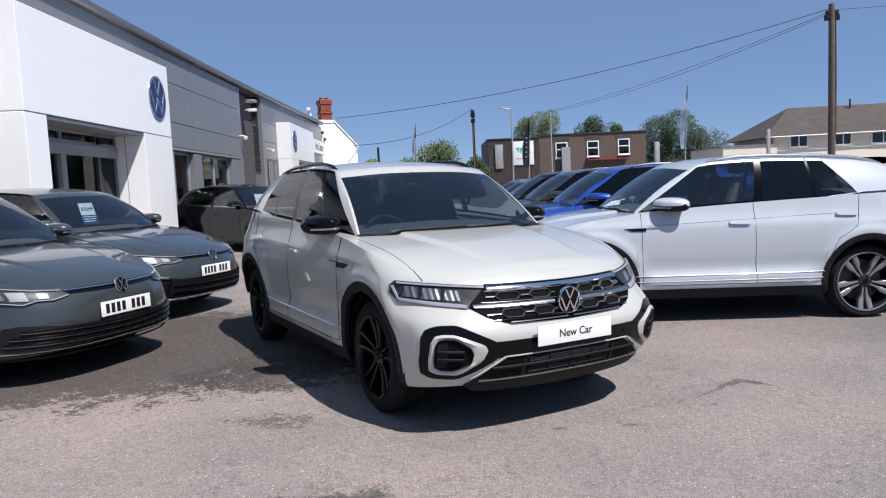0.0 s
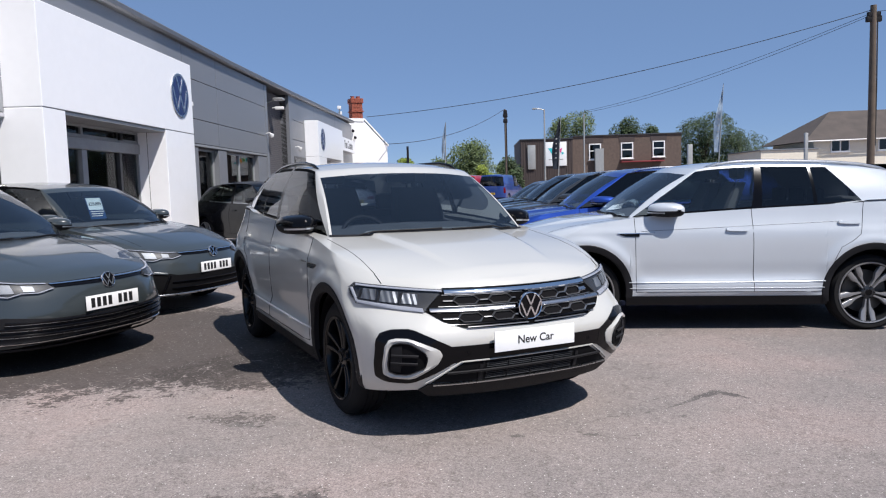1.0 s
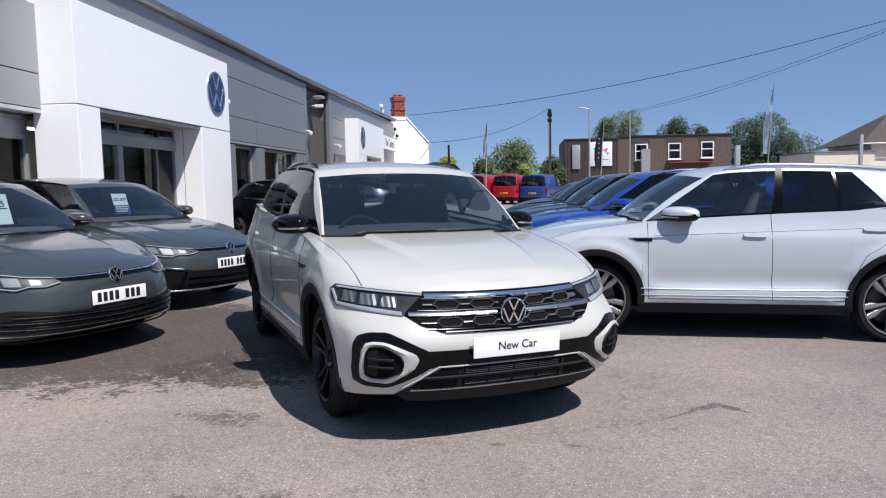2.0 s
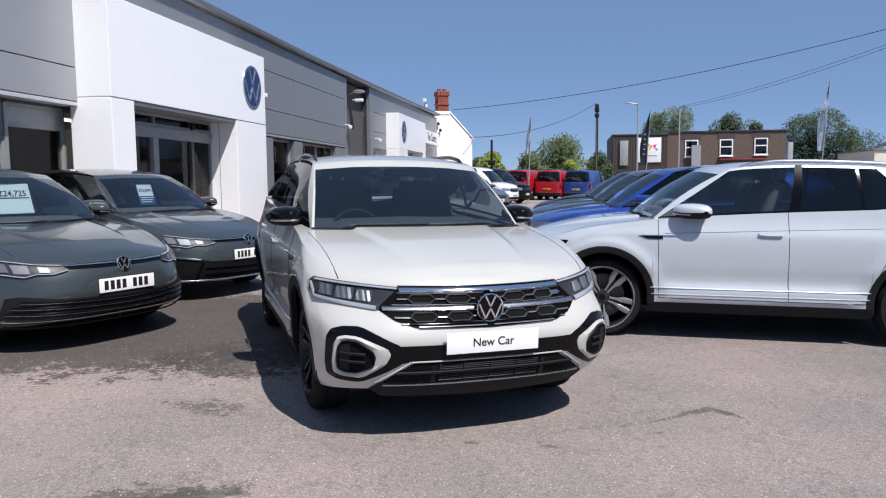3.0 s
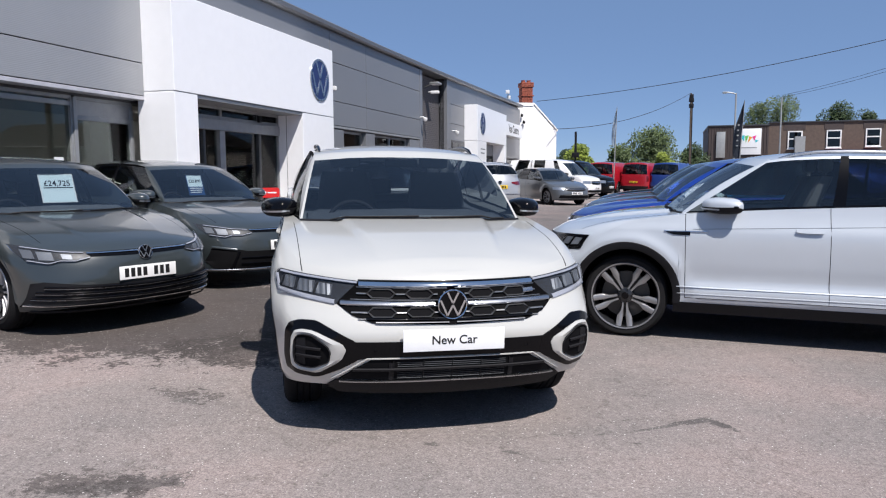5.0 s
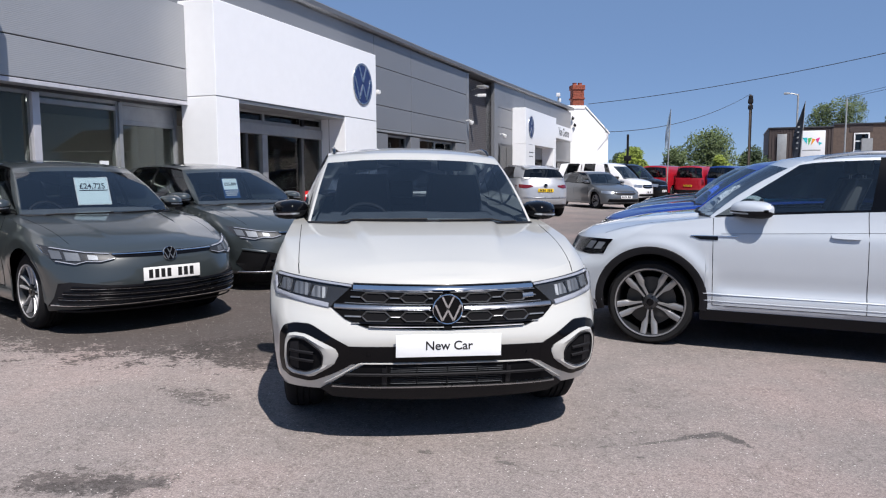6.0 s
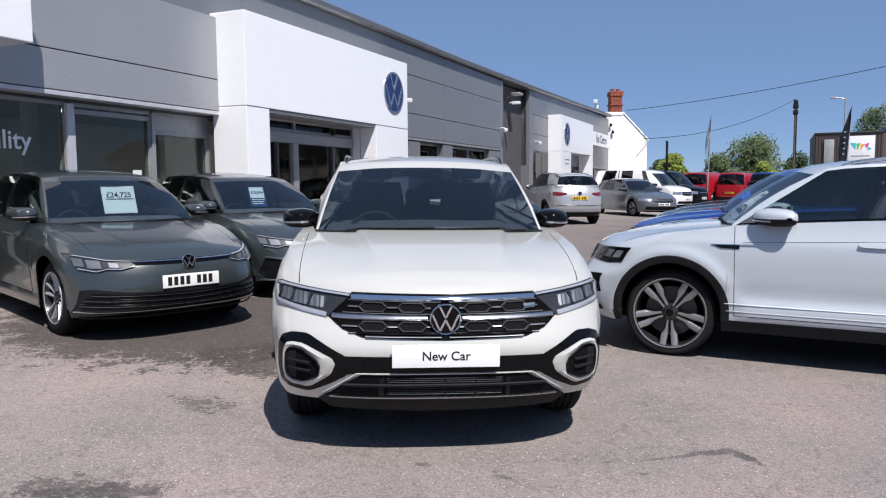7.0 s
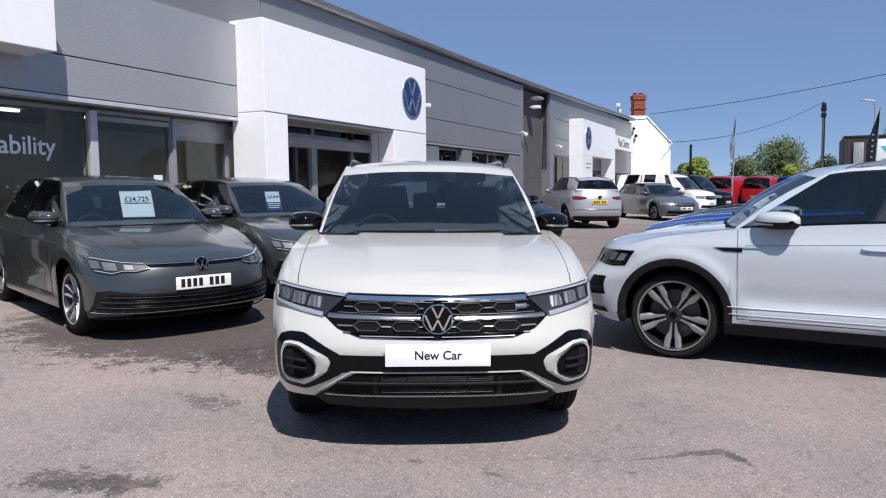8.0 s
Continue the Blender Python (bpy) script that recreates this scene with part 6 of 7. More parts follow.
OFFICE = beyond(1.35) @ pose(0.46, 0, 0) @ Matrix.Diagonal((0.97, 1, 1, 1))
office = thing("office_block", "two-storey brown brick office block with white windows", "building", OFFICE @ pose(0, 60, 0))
part("wall", box((8.4, 0, 0), (17.4, 9, 4.92)), "brick_brown", office)
for a, b in ((9.45, 10.95), (12.25, 13.55), (14.85, 16.2)):
    part("brown_strip", box((a, -0.03, 4.4), (b, 0.0, 4.92)), "brown_panel", office)
part("side_wing", box((4.0, -0.2, 0), (8.38, 9, 4.75)), "brown_panel", office)
bm = bmesh.new()
for k in range(22):
    add_box(bm, (4.05 + 0.2 * k, -0.24, 0.5), (4.15 + 0.2 * k, -0.2, 4.7))
part("ribs", bm, "brown_panel", office)
part("roof_rim", box((3.95, -0.3, 4.75), (8.4, 9, 4.85), 0.02), "alu_dark", office)
part("roof_rim", box((8.4, -0.1, 4.92), (17.5, 9, 5.02), 0.02), "alu_dark", office)
for x, z in ((9.74, 3.02), (12.4, 3.04), (15.02, 3.1)):
    window_unit(office, x, -0.03, z, 1.02, 1.3, 0.55)
part("wall_box", box((10.2, -0.5, 1.0), (10.9, -0.05, 3.9)), "galv", office)
sign = thing("wall_sign", "white square sign with coloured petal shapes", "sign", OFFICE @ pose(0, 59.74, 0))
part("sign_board", box((6.03, -0.06, 2.62), (7.85, 0.0, 4.55), 0.01), "card_white", sign)
for mat, pts in (("teal", [(6.3, 4.05), (6.65, 4.05), (6.62, 3.6)]), ("green", [(6.68, 4.0), (6.95, 4.05), (6.75, 3.5)]), ("orange", [(6.98, 4.0), (7.2, 3.9), (6.9, 3.5)]),
                 ("pink", [(7.2, 3.95), (7.5, 4.05), (7.35, 3.65)]), ("teal", [(7.4, 3.75), (7.65, 3.65), (7.45, 3.5)])):
    bm = bmesh.new()
    add_prism(bm, pts, lambda x, z: Vector((x, -0.062, z)), lambda x, z: Vector((x, -0.075, z)))
    part("petal", bm, mat, sign)
part("sign_bars", box((6.35, -0.07, 3.1), (7.55, -0.061, 3.18)), "galv", sign)
poster = thing("banner", "pale framed banner on the dark side wall", "sign", OFFICE @ pose(0, 59.7, 0))
part("banner_board", box((4.6, -0.06, 2.4), (5.25, 0.0, 4.35), 0.01), "galv", poster)
part("red_canopy", box((12.3, -0.9, 2.72), (15.8, -0.02, 2.82), 0.03), "dull_red", office)

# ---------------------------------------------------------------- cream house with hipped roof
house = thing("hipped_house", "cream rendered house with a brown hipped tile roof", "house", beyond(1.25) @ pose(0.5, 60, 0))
part("wall", box((27.3, 0, 0), (52, 8, 4.2)), "render_cream", house)
bm = bmesh.new()
v = [bm.verts.new(c) for c in ((26.4, -0.5, 3.95), (53, -0.5, 4.25), (53, 8.6, 4.25), (26.4, 8.6, 3.95), (30.4, 4, 6.6), (53, 4, 6.75))]
for f in ((0, 1, 5, 4), (2, 3, 4, 5), (3, 0, 4), (1, 2, 5), (3, 2, 1, 0)):
    bm.faces.new([v[i] for i in f])
part("roof", bm, "roof_tile", house)
part("gutter", tube([(26.4, -0.56, 3.93), (53, -0.56, 4.22)], 0.05), "plate", house)
part("flat_wing", box((22.9, -0.6, 0), (27.3, 7, 3.3)), "render_cream", house)
part("flat_roof", box((22.8, -0.7, 3.3), (27.4, 7, 3.4), 0.02), "clad", house)
for x, w in ((28.6, 1.5), (32.3, 1.4), (35.3, 2.0), (39.0, 1.5), (43.0, 1.5)):
    window_unit(house, x, -0.05, 3.05, w, 1.0, 0.97, True)
part("vent_pipe", tube([(35.5, 3.4, 6.1), (35.5, 3.4, 7.1)], 0.08), "alu_dark", house)

# ---------------------------------------------------------------- poles, lamps, wires, flags
def wood_pole(x, y, top, r, extras, far=Matrix()):
    p = thing("utility_pole", "weathered wooden utility pole with cable fittings", "pole", far @ pose(x, y, ground_z(x)), group="utility poles")
    part("shaft", tube([(0, 0, 0), (0.0, 0, top * 0.5), (-0.02, 0, top)], [r, r * 0.9, r * 0.75], 12), "wood_pole", p)
    for z, w in extras:
        part("fitting", box((-w, -0.1, z), (w, 0.1, z + 0.28), 0.03), "trim", p)
    part("cable_run", tube([(r * 0.95, -0.05, top * 0.3), (r * 0.9, -0.08, top * 0.6), (r * 0.85, -0.05, top * 0.93)], 0.03, 6), "cable", p)
    return p


wood_pole(20.15, 37.3, 9.75, 0.19, ((8.95, 0.36), (9.15, 0.3)))
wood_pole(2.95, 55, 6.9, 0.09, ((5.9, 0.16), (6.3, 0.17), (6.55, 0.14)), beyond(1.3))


def hang(name, a, b, sag, r=0.018):
    pts = [Vector(a).lerp(Vector(b), i / 24) - Vector((0, 0, sag * 4 * (i / 24) * (1 - i / 24))) for i in range(25)]
    w = finish(name, tube(pts, r, 5), "cable")
    return tagged(w, "thin black overhead cable between poles", "cable", group="overhead cables")


hang("overhead_cable", (-6.6, 47.9, 5.95), (20.0, 37.3, 9.25), 0.7)
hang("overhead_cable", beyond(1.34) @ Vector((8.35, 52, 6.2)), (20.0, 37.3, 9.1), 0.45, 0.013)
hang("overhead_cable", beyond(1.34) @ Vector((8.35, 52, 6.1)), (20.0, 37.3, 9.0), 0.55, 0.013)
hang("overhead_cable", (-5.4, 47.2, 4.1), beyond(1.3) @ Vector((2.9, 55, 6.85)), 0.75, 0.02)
hang("overhead_cable", (20.2, 37.3, 9.2), (45, 25, 9.6), 0.6, 0.01)


def lamp_post(x, y, top, arm, far):
    p = thing("street_lamp", "slim grey steel lamp post", "street lamp", far @ pose(x, y, ground_z(x)), group="street lamps")
    part("post", tube([(0, 0, 0), (0, 0, top)], [0.06, 0.045], 10), "galv", p)
    if arm:
        part("arm", tube([(0, 0, top - 0.05), (arm * 0.5, 0, top + 0.02), (arm, 0, top + 0.05)], 0.035), "galv", p)
        part("lantern", box((min(arm, arm * 1.6), -0.1, top), (max(arm, arm * 1.6), 0.1, top + 0.1), 0.03), "galv", p)


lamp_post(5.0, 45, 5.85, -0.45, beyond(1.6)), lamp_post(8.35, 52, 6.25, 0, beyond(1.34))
stump = thing("short_post", "pale square steel post behind parked cars", "post", pose(13.5, 45, ground_z(13.5)))
part("shaft", box((-0.14, -0.14, 0), (0.14, 0.14, 3.6), 0.03), "galv", stump)
stump2 = thing("short_post", "grey square steel post behind parked cars", "post", pose(21.3, 47, ground_z(21.3)))
part("shaft", box((-0.1, -0.1, 0), (0.1, 0.1, 4.2), 0.03), "galv", stump2)
pipe = thing("dark_post", "dark slim post with a small box", "post", pose(-3.7, 45, ground_z(-3.7)))
part("shaft", tube([(0, 0, 0), (0, 0, 3.75)], 0.07), "trim", pipe)
part("post_box", box((-0.2, -0.15, 2.2), (0.2, 0.15, 2.5), 0.03), "trim", pipe)


def feather_flag(x, y, top, base, width, mat, label, lean=0.0):
    f = thing("feather_flag", label, "flag", pose(x, y, ground_z(x)), group="feather flags")
    part("pole", tube([(0, 0, 0), (lean * 0.6, 0, top * 0.6), (lean, 0, top)], [0.035, 0.03, 0.015]), "galv", f)
    bm = bmesh.new()
    rows = []
    for i in range(25):
        t = i / 24
        z = base + (top - base) * t
        w = width * (1 - t ** 3) * (0.75 + 0.25 * math.sin(math.pi * min(1, t * 1.3)))
        px = lean * z / top
        rows.append([Vector((px - w * s, 0.06 * math.sin(7 * t + 5 * s), z)) for s in (0, 0.25, 0.5, 0.75, 1)])
    add_grid(bm, rows)
    ret = bmesh.ops.solidify(bm, geom=bm.faces[:], thickness=0.012)
    part("cloth", bm, mat, f)
    bm = bmesh.new()
    for k in range(5):
        z = base + (top - base) * (0.2 + 0.09 * k)
        add_box(bm, (lean * z / top - width * 0.55, -0.09, z), (lean * z / top - width * 0.35, -0.075, z + 0.07))
    tagged(part("flag_lettering", bm, "galv", f), kind="stuff")


feather_flag(15.1, 45, 7.2, 3.1, 0.42, "flag_pale", "tall pale blue feather flag on a pole", 0.4)
feather_flag(-1.45, 45, 5.2, 2.9, 0.26, "flag_pale", "white and blue feather flag on a pole", 0.15)
feather_flag(5.3, 43.5, 5.3, 2.2, 0.45, "flag_dark", "dark feather flag on a curved pole", 0.25)

# red sign on a stand beside the entrance doors
stand = thing("sign_stand", "small red sign on a slim stand beside the entrance", "sign", pose(-6.47, 14.49, 0.085, 0, 0, 28))
part("base_plate", box((-0.16, -0.14, 0.0), (0.16, 0.14, 0.02), 0.008), "alu_dark", stand)
part("post", tube([(0, 0, 0.015), (0, 0, 0.82)], 0.016, 10), "alu_dark", stand)
bm = bmesh.new()
add_prism(bm, smooth_outline([(-0.19, 0.74), (0.19, 0.74), (0.19, 0.96), (-0.19, 0.96)], 2, 0.12), lambda x, z: Vector((x, -0.03, z)), lambda x, z: Vector((x, -0.012, z)))
part("sign_panel", bm, "red_plastic", stand)
part("sign_bar", box((-0.06, -0.033, 0.835), (0.13, -0.03, 0.865)), "card_white", stand)
part("sign_mark", lathe([(-0.033, 0.0), (-0.033, 0.035), (-0.029, 0.036)], "y", 20, (-0.12, 0, 0.85)), "card_white", stand)

# ---------------------------------------------------------------- other vehicles
SUVP = dict(TROC, paint="dark", rails=(2.0, 3.75, "satin"), mirror=(1.56, 1.115, ("dark",)), rim_mats=("satin", "rim_dark"))


def scaled(p, ky=1.0, kz=1.0, kx=1.0, **over):
    """The same kind of car, stretched in length, height and width."""
    q = dict(p)
    for key in ("nose", "tail"):
        q[key] = [(a * kz, b * ky) for a, b in p[key]]
    q["side"] = [(a * kz, b * kx) for a, b in p["side"]]
    for key in ("shoulder", "hood"):
        q[key] = [(a * ky, b * kz) for a, b in p[key]]
    g = dict(p["glass"])
    for key in ("wb", "wt"):
        a, b, c = g[key]
        g[key] = (a * ky, b * kx, c * ky)
    for key in ("rb", "rt"):
        a, b, c = g[key]
        g[key] = (a * kx, b * ky, c * ky)
    for key in ("edge", "top"):
        g[key] = [(a * ky, b * kz) for a, b in g[key]]
    g["roof_w"] *= kx
    q["glass"] = g
    q["len"], q["axles"], q["doors"] = p["len"] * ky, tuple(a * ky for a in p["axles"]), tuple(a * ky for a in p["doors"])
    q["handles"], q["handle_z"] = tuple(a * ky for a in p["handles"]), p["handle_z"] * kz
    if p.get("mirror"):
        q["mirror"] = (p["mirror"][0] * ky, p["mirror"][1] * kz, (over.get("paint", p["paint"]),))
    if p.get("rails"):
        q["rails"] = (p["rails"][0] * ky, p["rails"][1] * ky, p["rails"][2])
    q["seat_y"] = p["seat_y"] * ky
    q["bonnet"] = (p["bonnet"][0] * kx, p["bonnet"][1] * ky, p["bonnet"][2] * kx)
    q.update(over)
    return q


def plain_front(body, sh, z0, z1, plate_z, dark="gloss_black"):
    """Lamps, grille and plate of a car that is seen from afar."""
    F = sh.front
    w = sh.side(z1)
    part("grille_back", patch(full([(0.0, z1), (w * 0.5, z1), (w * 0.55, z0 + 0.03), (w * 0.45, z0 - 0.03), (0.0, z0 - 0.05)]), F, 0.006, 0.02, 0.08), dark, body)
    part("grille_bar", stretch((-w * 0.5, (z0 + z1) / 2), (w * 0.5, (z0 + z1) / 2), 0.012, F, 0.02, 0.02, None, 20), "chrome", body)
    for s in (1, -1):
        hub = new("headlamp")
        hub.parent = body
        poly = [(s * w * a, b) for a, b in ((0.54, z1), (0.93, z1 + 0.02), (0.95, z0 + 0.02), (0.62, z0 - 0.01))][::s]
        part("lamp_back", patch(poly, F, 0.006, 0.02, 0.08), "silver_lamp", hub)
        part("lens", patch(poly, F, 0.016, 0.006, 0.08), "lens", hub).visible_shadow = False
    part("intake_back", patch(full([(0.0, plate_z - 0.1), (w * 0.75, plate_z - 0.08), (w * 0.8, plate_z - 0.2), (0.0, plate_z - 0.22)]), F, 0.006, 0.02, 0.08), "void", body)
    licence_plate(body, F(0, plate_z).y - 0.02, plate_z)


# row of cars parked parallel to the silvery white one
row = [("blue", 10.15, 0.45, "bright blue compact SUV with silver roof rails, in the parked row", SUVP, "blue"),
       ("dark", 12.65, 0.35, "charcoal compact SUV in the parked row", SUVP, "dark"),
       ("black_car", 15.1, 0.3, "black compact SUV in the parked row", SUVP, "black_car"),
       ("dark", 17.6, 0.45, "charcoal hatchback in the parked row", GOLF, "dark"),
       ("silver", 20.1, 0.4, "silver-roofed hatchback in the parked row", GOLF, "grey2"),
       ("dark", 22.6, 0.4, "dark hatchback in the parked row", GOLF, "dark")]
for roof, y, x, text, base, col in row:
    q = scaled(base, paint=col, mirror=(base["mirror"][0], base["mirror"][1], (col,)))
    b, shx = car("suv" if base is SUVP else "hatchback", text, q, on_ground(x, y, -90), detail=False, group="cars in the parked row")
    plain_front(b, shx, q["hood"][0][1] - 0.13, q["hood"][0][1] - 0.02, 0.5)

far = scaled(SUVP, 1.05, 1.02, 1.0, paint="dark")
b, shx = car("suv", "dark SUV parked behind the silvery white one", far, on_ground(7.6, 14.8, -90), detail=False)

# black car beside the portal
blk = scaled(GOLF, 1.0, 1.03, 1.0, paint="gloss_car", rear_glass="glass", window_trim="satin")
blk_pose = on_ground(-2.75, 15.85, 54)
b, shx = car("hatchback", "black hatchback parked beside the showroom wall", blk, blk_pose, detail=False)
plain_front(b, shx, 0.57, 0.66, 0.47)
price_card("price_card", "pale blue price card behind the black car's windscreen", blk_pose @ pose(0.05, 1.72, 1.01, -20, 0, 0), "", 0.34, 0.24)

# silver SUV seen from behind
TIG = scaled(TROC, 1.06, 1.06, 1.01, paint="silver", rails=(2.1, 3.95, "satin"), rim_mats=("rim_dark", "rim_dark"), rear_glass="dark_glass")
tig, tsh = car("suv", "silver SUV seen from behind with a yellow rear plate", TIG, on_ground(-5.95, 27.2, 214), detail=False)
for s in (1, -1):
    poly = [(s * a, b) for a, b in ((0.42, 0.98), (0.86, 1.02), (0.87, 0.90), (0.62, 0.885), (0.42, 0.93))][::s]
    part("tail_lamp", patch(poly, tsh.back, 0.012, 0.03, 0.1), "tail", tig)
    part("reflector", patch([(s * 0.6, 0.42), (s * 0.84, 0.43), (s * 0.83, 0.38), (s * 0.6, 0.38)][::s], tsh.back, 0.012, 0.02, 0.1), "silver_lamp", tig)
part("tailgate_trim", stretch((-0.85, 0.585), (0.85, 0.585), 0.014, tsh.back, 0.014, 0.03, None, 20), "satin", tig)
part("rear_bumper", patch([(-0.86, 0.24), (0.86, 0.24), (0.84, 0.37), (-0.84, 0.37)], tsh.back, 0.012, 0.03, 0.12), "trim", tig)
part("rear_spoiler", box((-0.6, 3.72, 1.50), (0.6, 4.02, 1.545), 0.02), "silver", tig)
licence_plate(tig, tsh.back(0, 0.80).y + 0.02, 0.82, 0, "plate_yellow", 0.0, True)
emblem(tig, pose(0, tsh.back(0, 0.95).y + 0.02, 0.97, 90, 0, 180), 0.06)

# grey hatchback beyond it
AST = scaled(GOLF, 1.04, 1.03, 1.0, paint="grey2", window_trim="gloss_black")
ast, ash = car("hatchback", "mid grey hatchback parked in front of the vans", AST, on_ground(-1.78, 30.1, 42), detail=False)
plain_front(ast, ash, 0.58, 0.68, 0.46, "trim")

# vans
VAN = dict(
    paint="plain_white", len=4.9, wheel_r=0.345, rim_r=0.235, axles=(0.9, 3.95), sill=0.2, arch=0.4,
    nose=[(0.12, 0.12), (0.3, 0.02), (0.5, 0.0), (0.75, 0.03), (0.95, 0.1), (1.1, 0.25), (1.3, 0.5)],
    side=[(0.12, 0.9), (0.3, 0.93), (0.6, 0.95), (0.9, 0.95), (1.1, 0.94), (1.3, 0.92)],
    tail=[(0.12, 4.8), (0.3, 4.88), (0.6, 4.9), (1.0, 4.89), (1.3, 4.87)],
    shoulder=[(0.05, 0.95), (0.3, 1.0), (0.7, 1.08), (1.1, 1.13), (2.0, 1.15), (4.9, 1.15)],
    hood=[(0.05, 0.95), (0.2, 1.03), (0.5, 1.12), (0.9, 1.18), (2.0, 1.16), (4.9, 1.15)],
    corner=(0.6, [(0.3, 2.9), (1.0, 2.8)], 0.3, 3.2), doors=(1.15, 2.15, 3.3), bonnet=(0.8, 0.4, 0.8),
    glass=dict(wb=(0.75, 0.82, 1.0), wt=(1.55, 0.74, 1.72), rb=(0.86, 4.78, 4.84), rt=(0.74, 4.62, 4.72), roof_w=0.77,
               edge=[(1.5, 1.78), (1.9, 1.86), (2.5, 1.89), (4.0, 1.89), (4.7, 1.86)], top=[(1.5, 1.82), (1.9, 1.92), (2.5, 1.96), (4.0, 1.96), (4.75, 1.92)],
               pillars=PILLARS, windows=[("front_side_window", 0.035, 0.32), ("b_pillar", 0.32, 0.43), ("rear_side_window", 0.47, 0.735)], inset=0.02),
    spokes=(5, (0.0, 0.0, 0.0), (0.05, 0.055, 0.07)), rim_mats=("satin", "rim_dark"), handles=(2.0,), handle_z=0.95, mirror=(1.25, 1.2, ("trim",)), seat_y=1.9)


def van(label, col, m, windows=True):
    q = dict(VAN, paint=col)
    if col == "plain_white":
        q["glass"] = dict(VAN["glass"], windows=[("front_side_window", 0.035, 0.30), ("b_pillar", 0.30, 0.34), ("rear_side_window", 0.34, 0.60), ("b_pillar", 0.60, 0.63), ("rear_side_window", 0.63, 0.93)])
    if not windows:
        q["glass"] = dict(VAN["glass"], windows=VAN["glass"]["windows"][:2])
    b, shx = car("van", label, q, m, detail=False, group="parked vans")
    plain_front(b, shx, 0.72, 0.86, 0.5)
    for s in (1, -1):
        poly = [(s * a, z) for a, z in ((0.80, 1.1), (0.93, 1.12), (0.93, 0.75), (0.82, 0.72))][::s]
        part("tail_lamp", patch(poly, shx.back, 0.012, 0.03, 0.1), "tail", b)
    part("rear_bumper", patch([(-0.9, 0.25), (0.9, 0.25), (0.9, 0.45), (-0.9, 0.45)], shx.back, 0.03, 0.05, 0.15), "trim", b)
    licence_plate(b, shx.back(0, 0.7).y + 0.02, 0.7, 0, "plate_yellow", 0.0, True)
    return b


van("white van with a black window band", "plain_white", on_ground(-1.7, 37.7, 70))
van("black van beside the white one", "black_car", on_ground(-1.25, 41.0, 70))
van("red van seen from behind", "red", on_ground(-1.0, 52.3, 162), windows=False)
van("dark red van seen from behind", "red", on_ground(1.1, 52.5, 162), windows=False)
van("blue van parked beyond the red ones", "van_blue", on_ground(2.95, 52.0, 162), windows=False)

# ---------------------------------------------------------------- trees
def tree(x, y, height, spread, leaf, label, seed, low=0.25, n=5200):
    rng = random.Random(seed)
    t = thing("tree", label, "tree", pose(x, y, ground_z(x)), group="trees")
    bm = tube([(0, 0, 0), (0.1, 0, height * 0.3), (0, 0.1, height * 0.7)], [0.28, 0.2, 0.06], 10)
    blobs = []
    for k in range(24):
        a = rng.uniform(0, math.tau)
        f = rng.random()
        z = height * (low + (0.9 - low) * f)
        rad = spread * (1 - 0.65 * abs(f - 0.4) ** 1.2 / 0.5) * rng.uniform(0.25, 0.8)
        c = Vector((rad * math.cos(a), rad * math.sin(a), z))
        blobs.append((c, spread * rng.uniform(0.26, 0.46)))
        add_tube(bm, [(0, 0, height * 0.25 + 0.3 * (z - height * 0.25)), c * 0.55 + Vector((0, 0, z * 0.4)), c], [0.09, 0.05, 0.02], 6)
    part("trunk", bm, "bark", t)
    bm = bmesh.new()
    for k in range(int(n * 2.4)):
        c, r = blobs[k % len(blobs)]
        d = Vector((rng.gauss(0, 1), rng.gauss(0, 1), rng.gauss(0, 1))).normalized() * r * rng.uniform(0.55, 1.1) ** 0.7
        q = c + d
        if q.z < height * low * 0.5:
            continue
        s = rng.uniform(0.07, 0.16)
        a = Vector((rng.gauss(0, 1), rng.gauss(0, 1), rng.gauss(0, 1))).normalized() * s
        b = a.orthogonal().normalized() * s * rng.uniform(0.5, 0.9)
        e = a.cross(b).normalized() * s * 0.25
        bm.faces.new([bm.verts.new(q + o) for o in (-a, b * 0.8 + e, a, -b * 0.8 + e)])
    part("crown", bm, leaf, t)


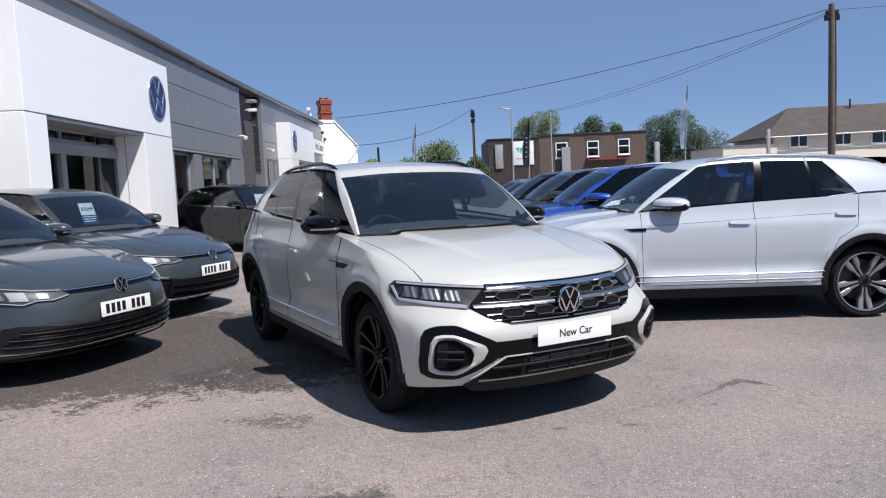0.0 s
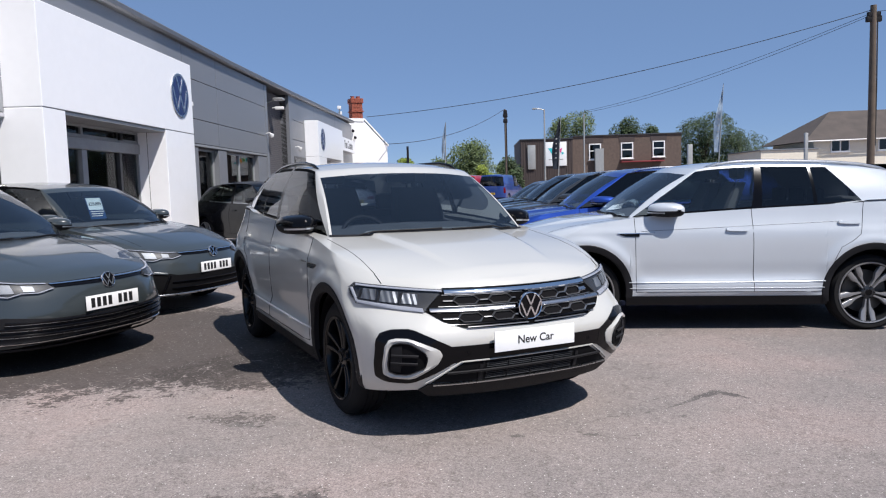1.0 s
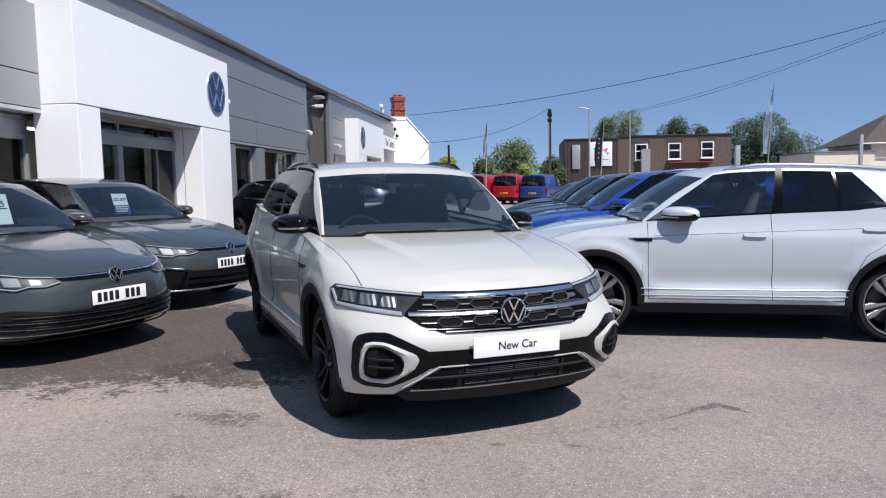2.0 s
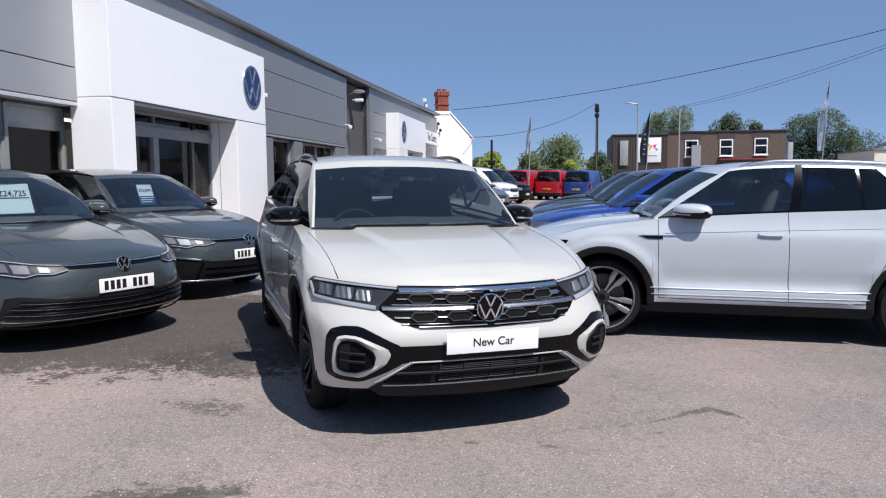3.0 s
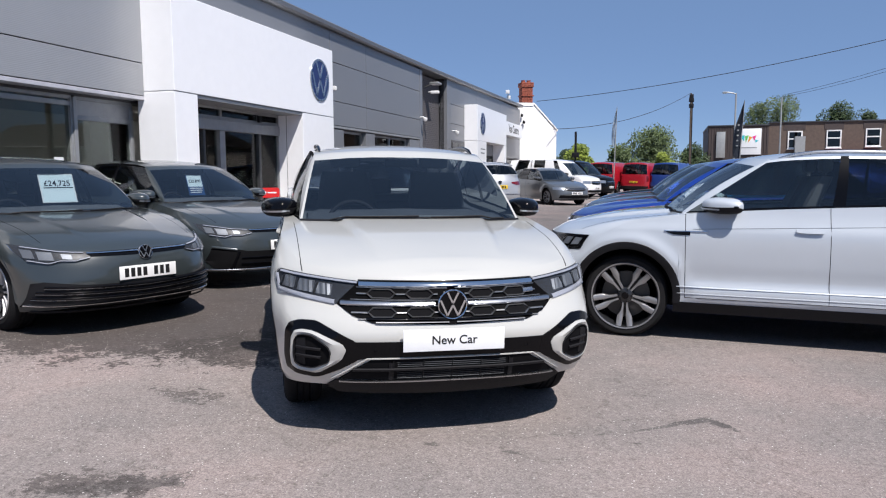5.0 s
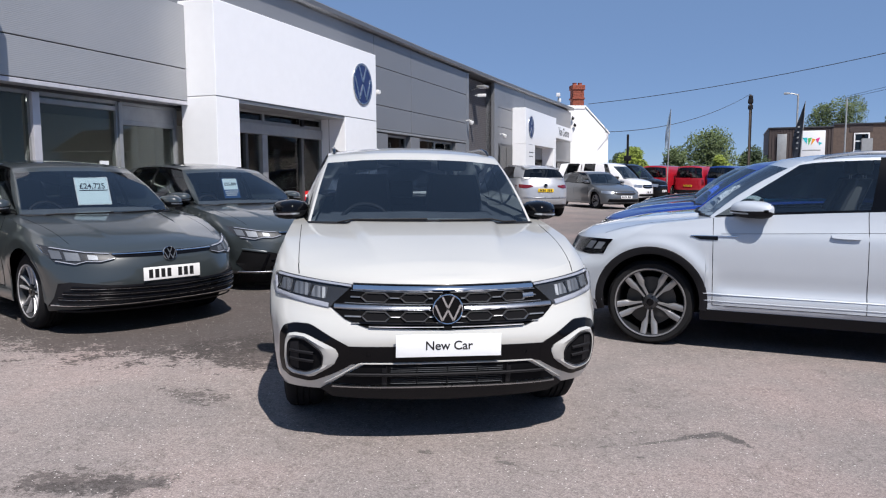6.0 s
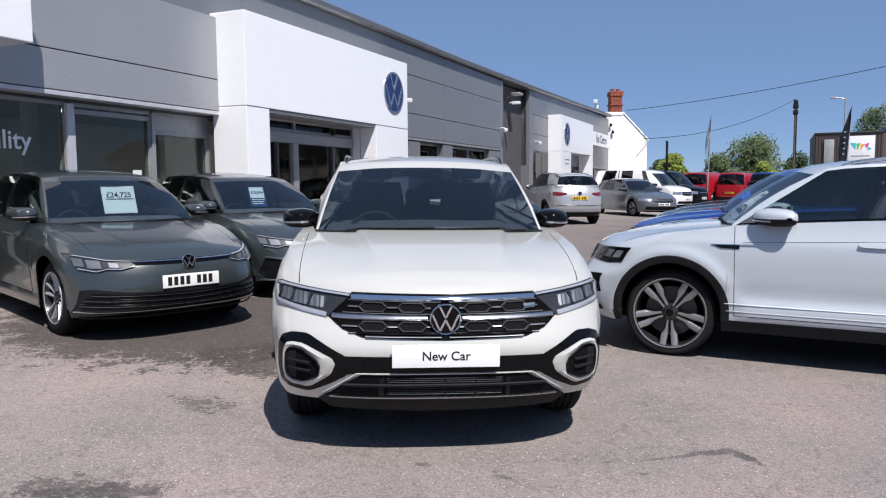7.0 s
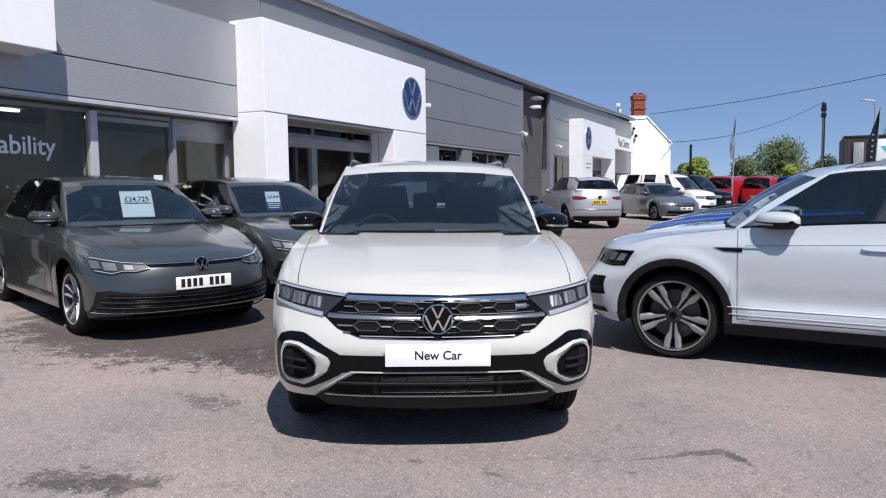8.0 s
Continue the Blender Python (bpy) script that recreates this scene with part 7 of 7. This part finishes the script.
tree(-0.1, 80, 5.2, 3.9, "leaf", "broad light green tree beyond the yard", 3, 0.1)
tree(-3.3, 78, 4.0, 2.0, "leaf", "small round green tree beyond the yard", 4, 0.1, 3000)
tree(-6.0, 66, 3.6, 1.7, "leaf_lime", "yellow-green bushy tree beyond the vans", 5, 0.05, 3000)
tree(-7.6, 72, 3.4, 1.8, "leaf_dark", "small dark green tree beyond the vans", 6, 0.05, 2800)
tree(1.2, 70, 3.1, 1.4, "leaf_lime", "small yellow-green bush beyond the vans", 7, 0.05, 1800)
tree(4.1, 80, 4.2, 2.0, "leaf_dark", "dark green tree beside the office", 8, 0.1, 2800)
tree(12.6, 104, 10.6, 3.3, "leaf", "tall green tree behind the office", 9, 0.3)
tree(15.2, 104, 11.6, 4.6, "leaf", "tall green tree behind the office", 10, 0.3)
tree(21.6, 104, 10.2, 3.4, "leaf_dark", "dark green tree behind the office", 11, 0.3)
tree(25.2, 104, 9.6, 2.4, "leaf_dark", "dark green tree behind the office", 12, 0.3, 3000)
tree(29.6, 94, 10.1, 5.2, "leaf_dark", "large dark green tree between the office and the house", 13, 0.12, 7000)
tree(34.0, 94, 8.4, 4.0, "leaf_dark", "dark green tree beside the large one", 14, 0.1, 4000)

# hedges that close the yard, one ahead and one along the road behind the walk
def hedge(label, along, across, high, n, seed):
    """Many leaf clumps in a long bank; along(u) is a place on its line, u from 0 to 1."""
    rng = random.Random(seed)
    vs, fs = [], []
    for _ in range(n):
        u = rng.random()
        top = high * (1 + 0.25 * math.sin(37 * u) + 0.15 * math.sin(125 * u))
        s = rng.uniform(0.5, 1.3) * high * 0.085
        c = along(u) + Vector((rng.uniform(-across, across), rng.uniform(-across, across), rng.uniform(0, top)))
        a = Vector((rng.gauss(0, 1), rng.gauss(0, 1), rng.gauss(0, 1))).normalized() * s
        b = a.orthogonal().normalized() * s * 0.8
        fs.append([len(vs) + k for k in range(4)])
        vs += [c - a, c + b, c + a, c - b]
    me = bpy.data.meshes.new("hedge")
    me.from_pydata(vs, [], fs)
    me.materials.append(M["leaf_dark"])
    tagged(new("hedge", me), label, "hedge", kind="stuff")


hedge("long dark green hedge beyond the yard", lambda u: Vector((-18 + 90 * u, 112, 0)), 1.0, 2.8, 5200, 21)
hedge("tall dark hedgerow along the road beside the yard", lambda u: Vector((34 + 3 * u, -45 + 72 * u, -0.26)), 1.2, 5.0, 9000, 22)
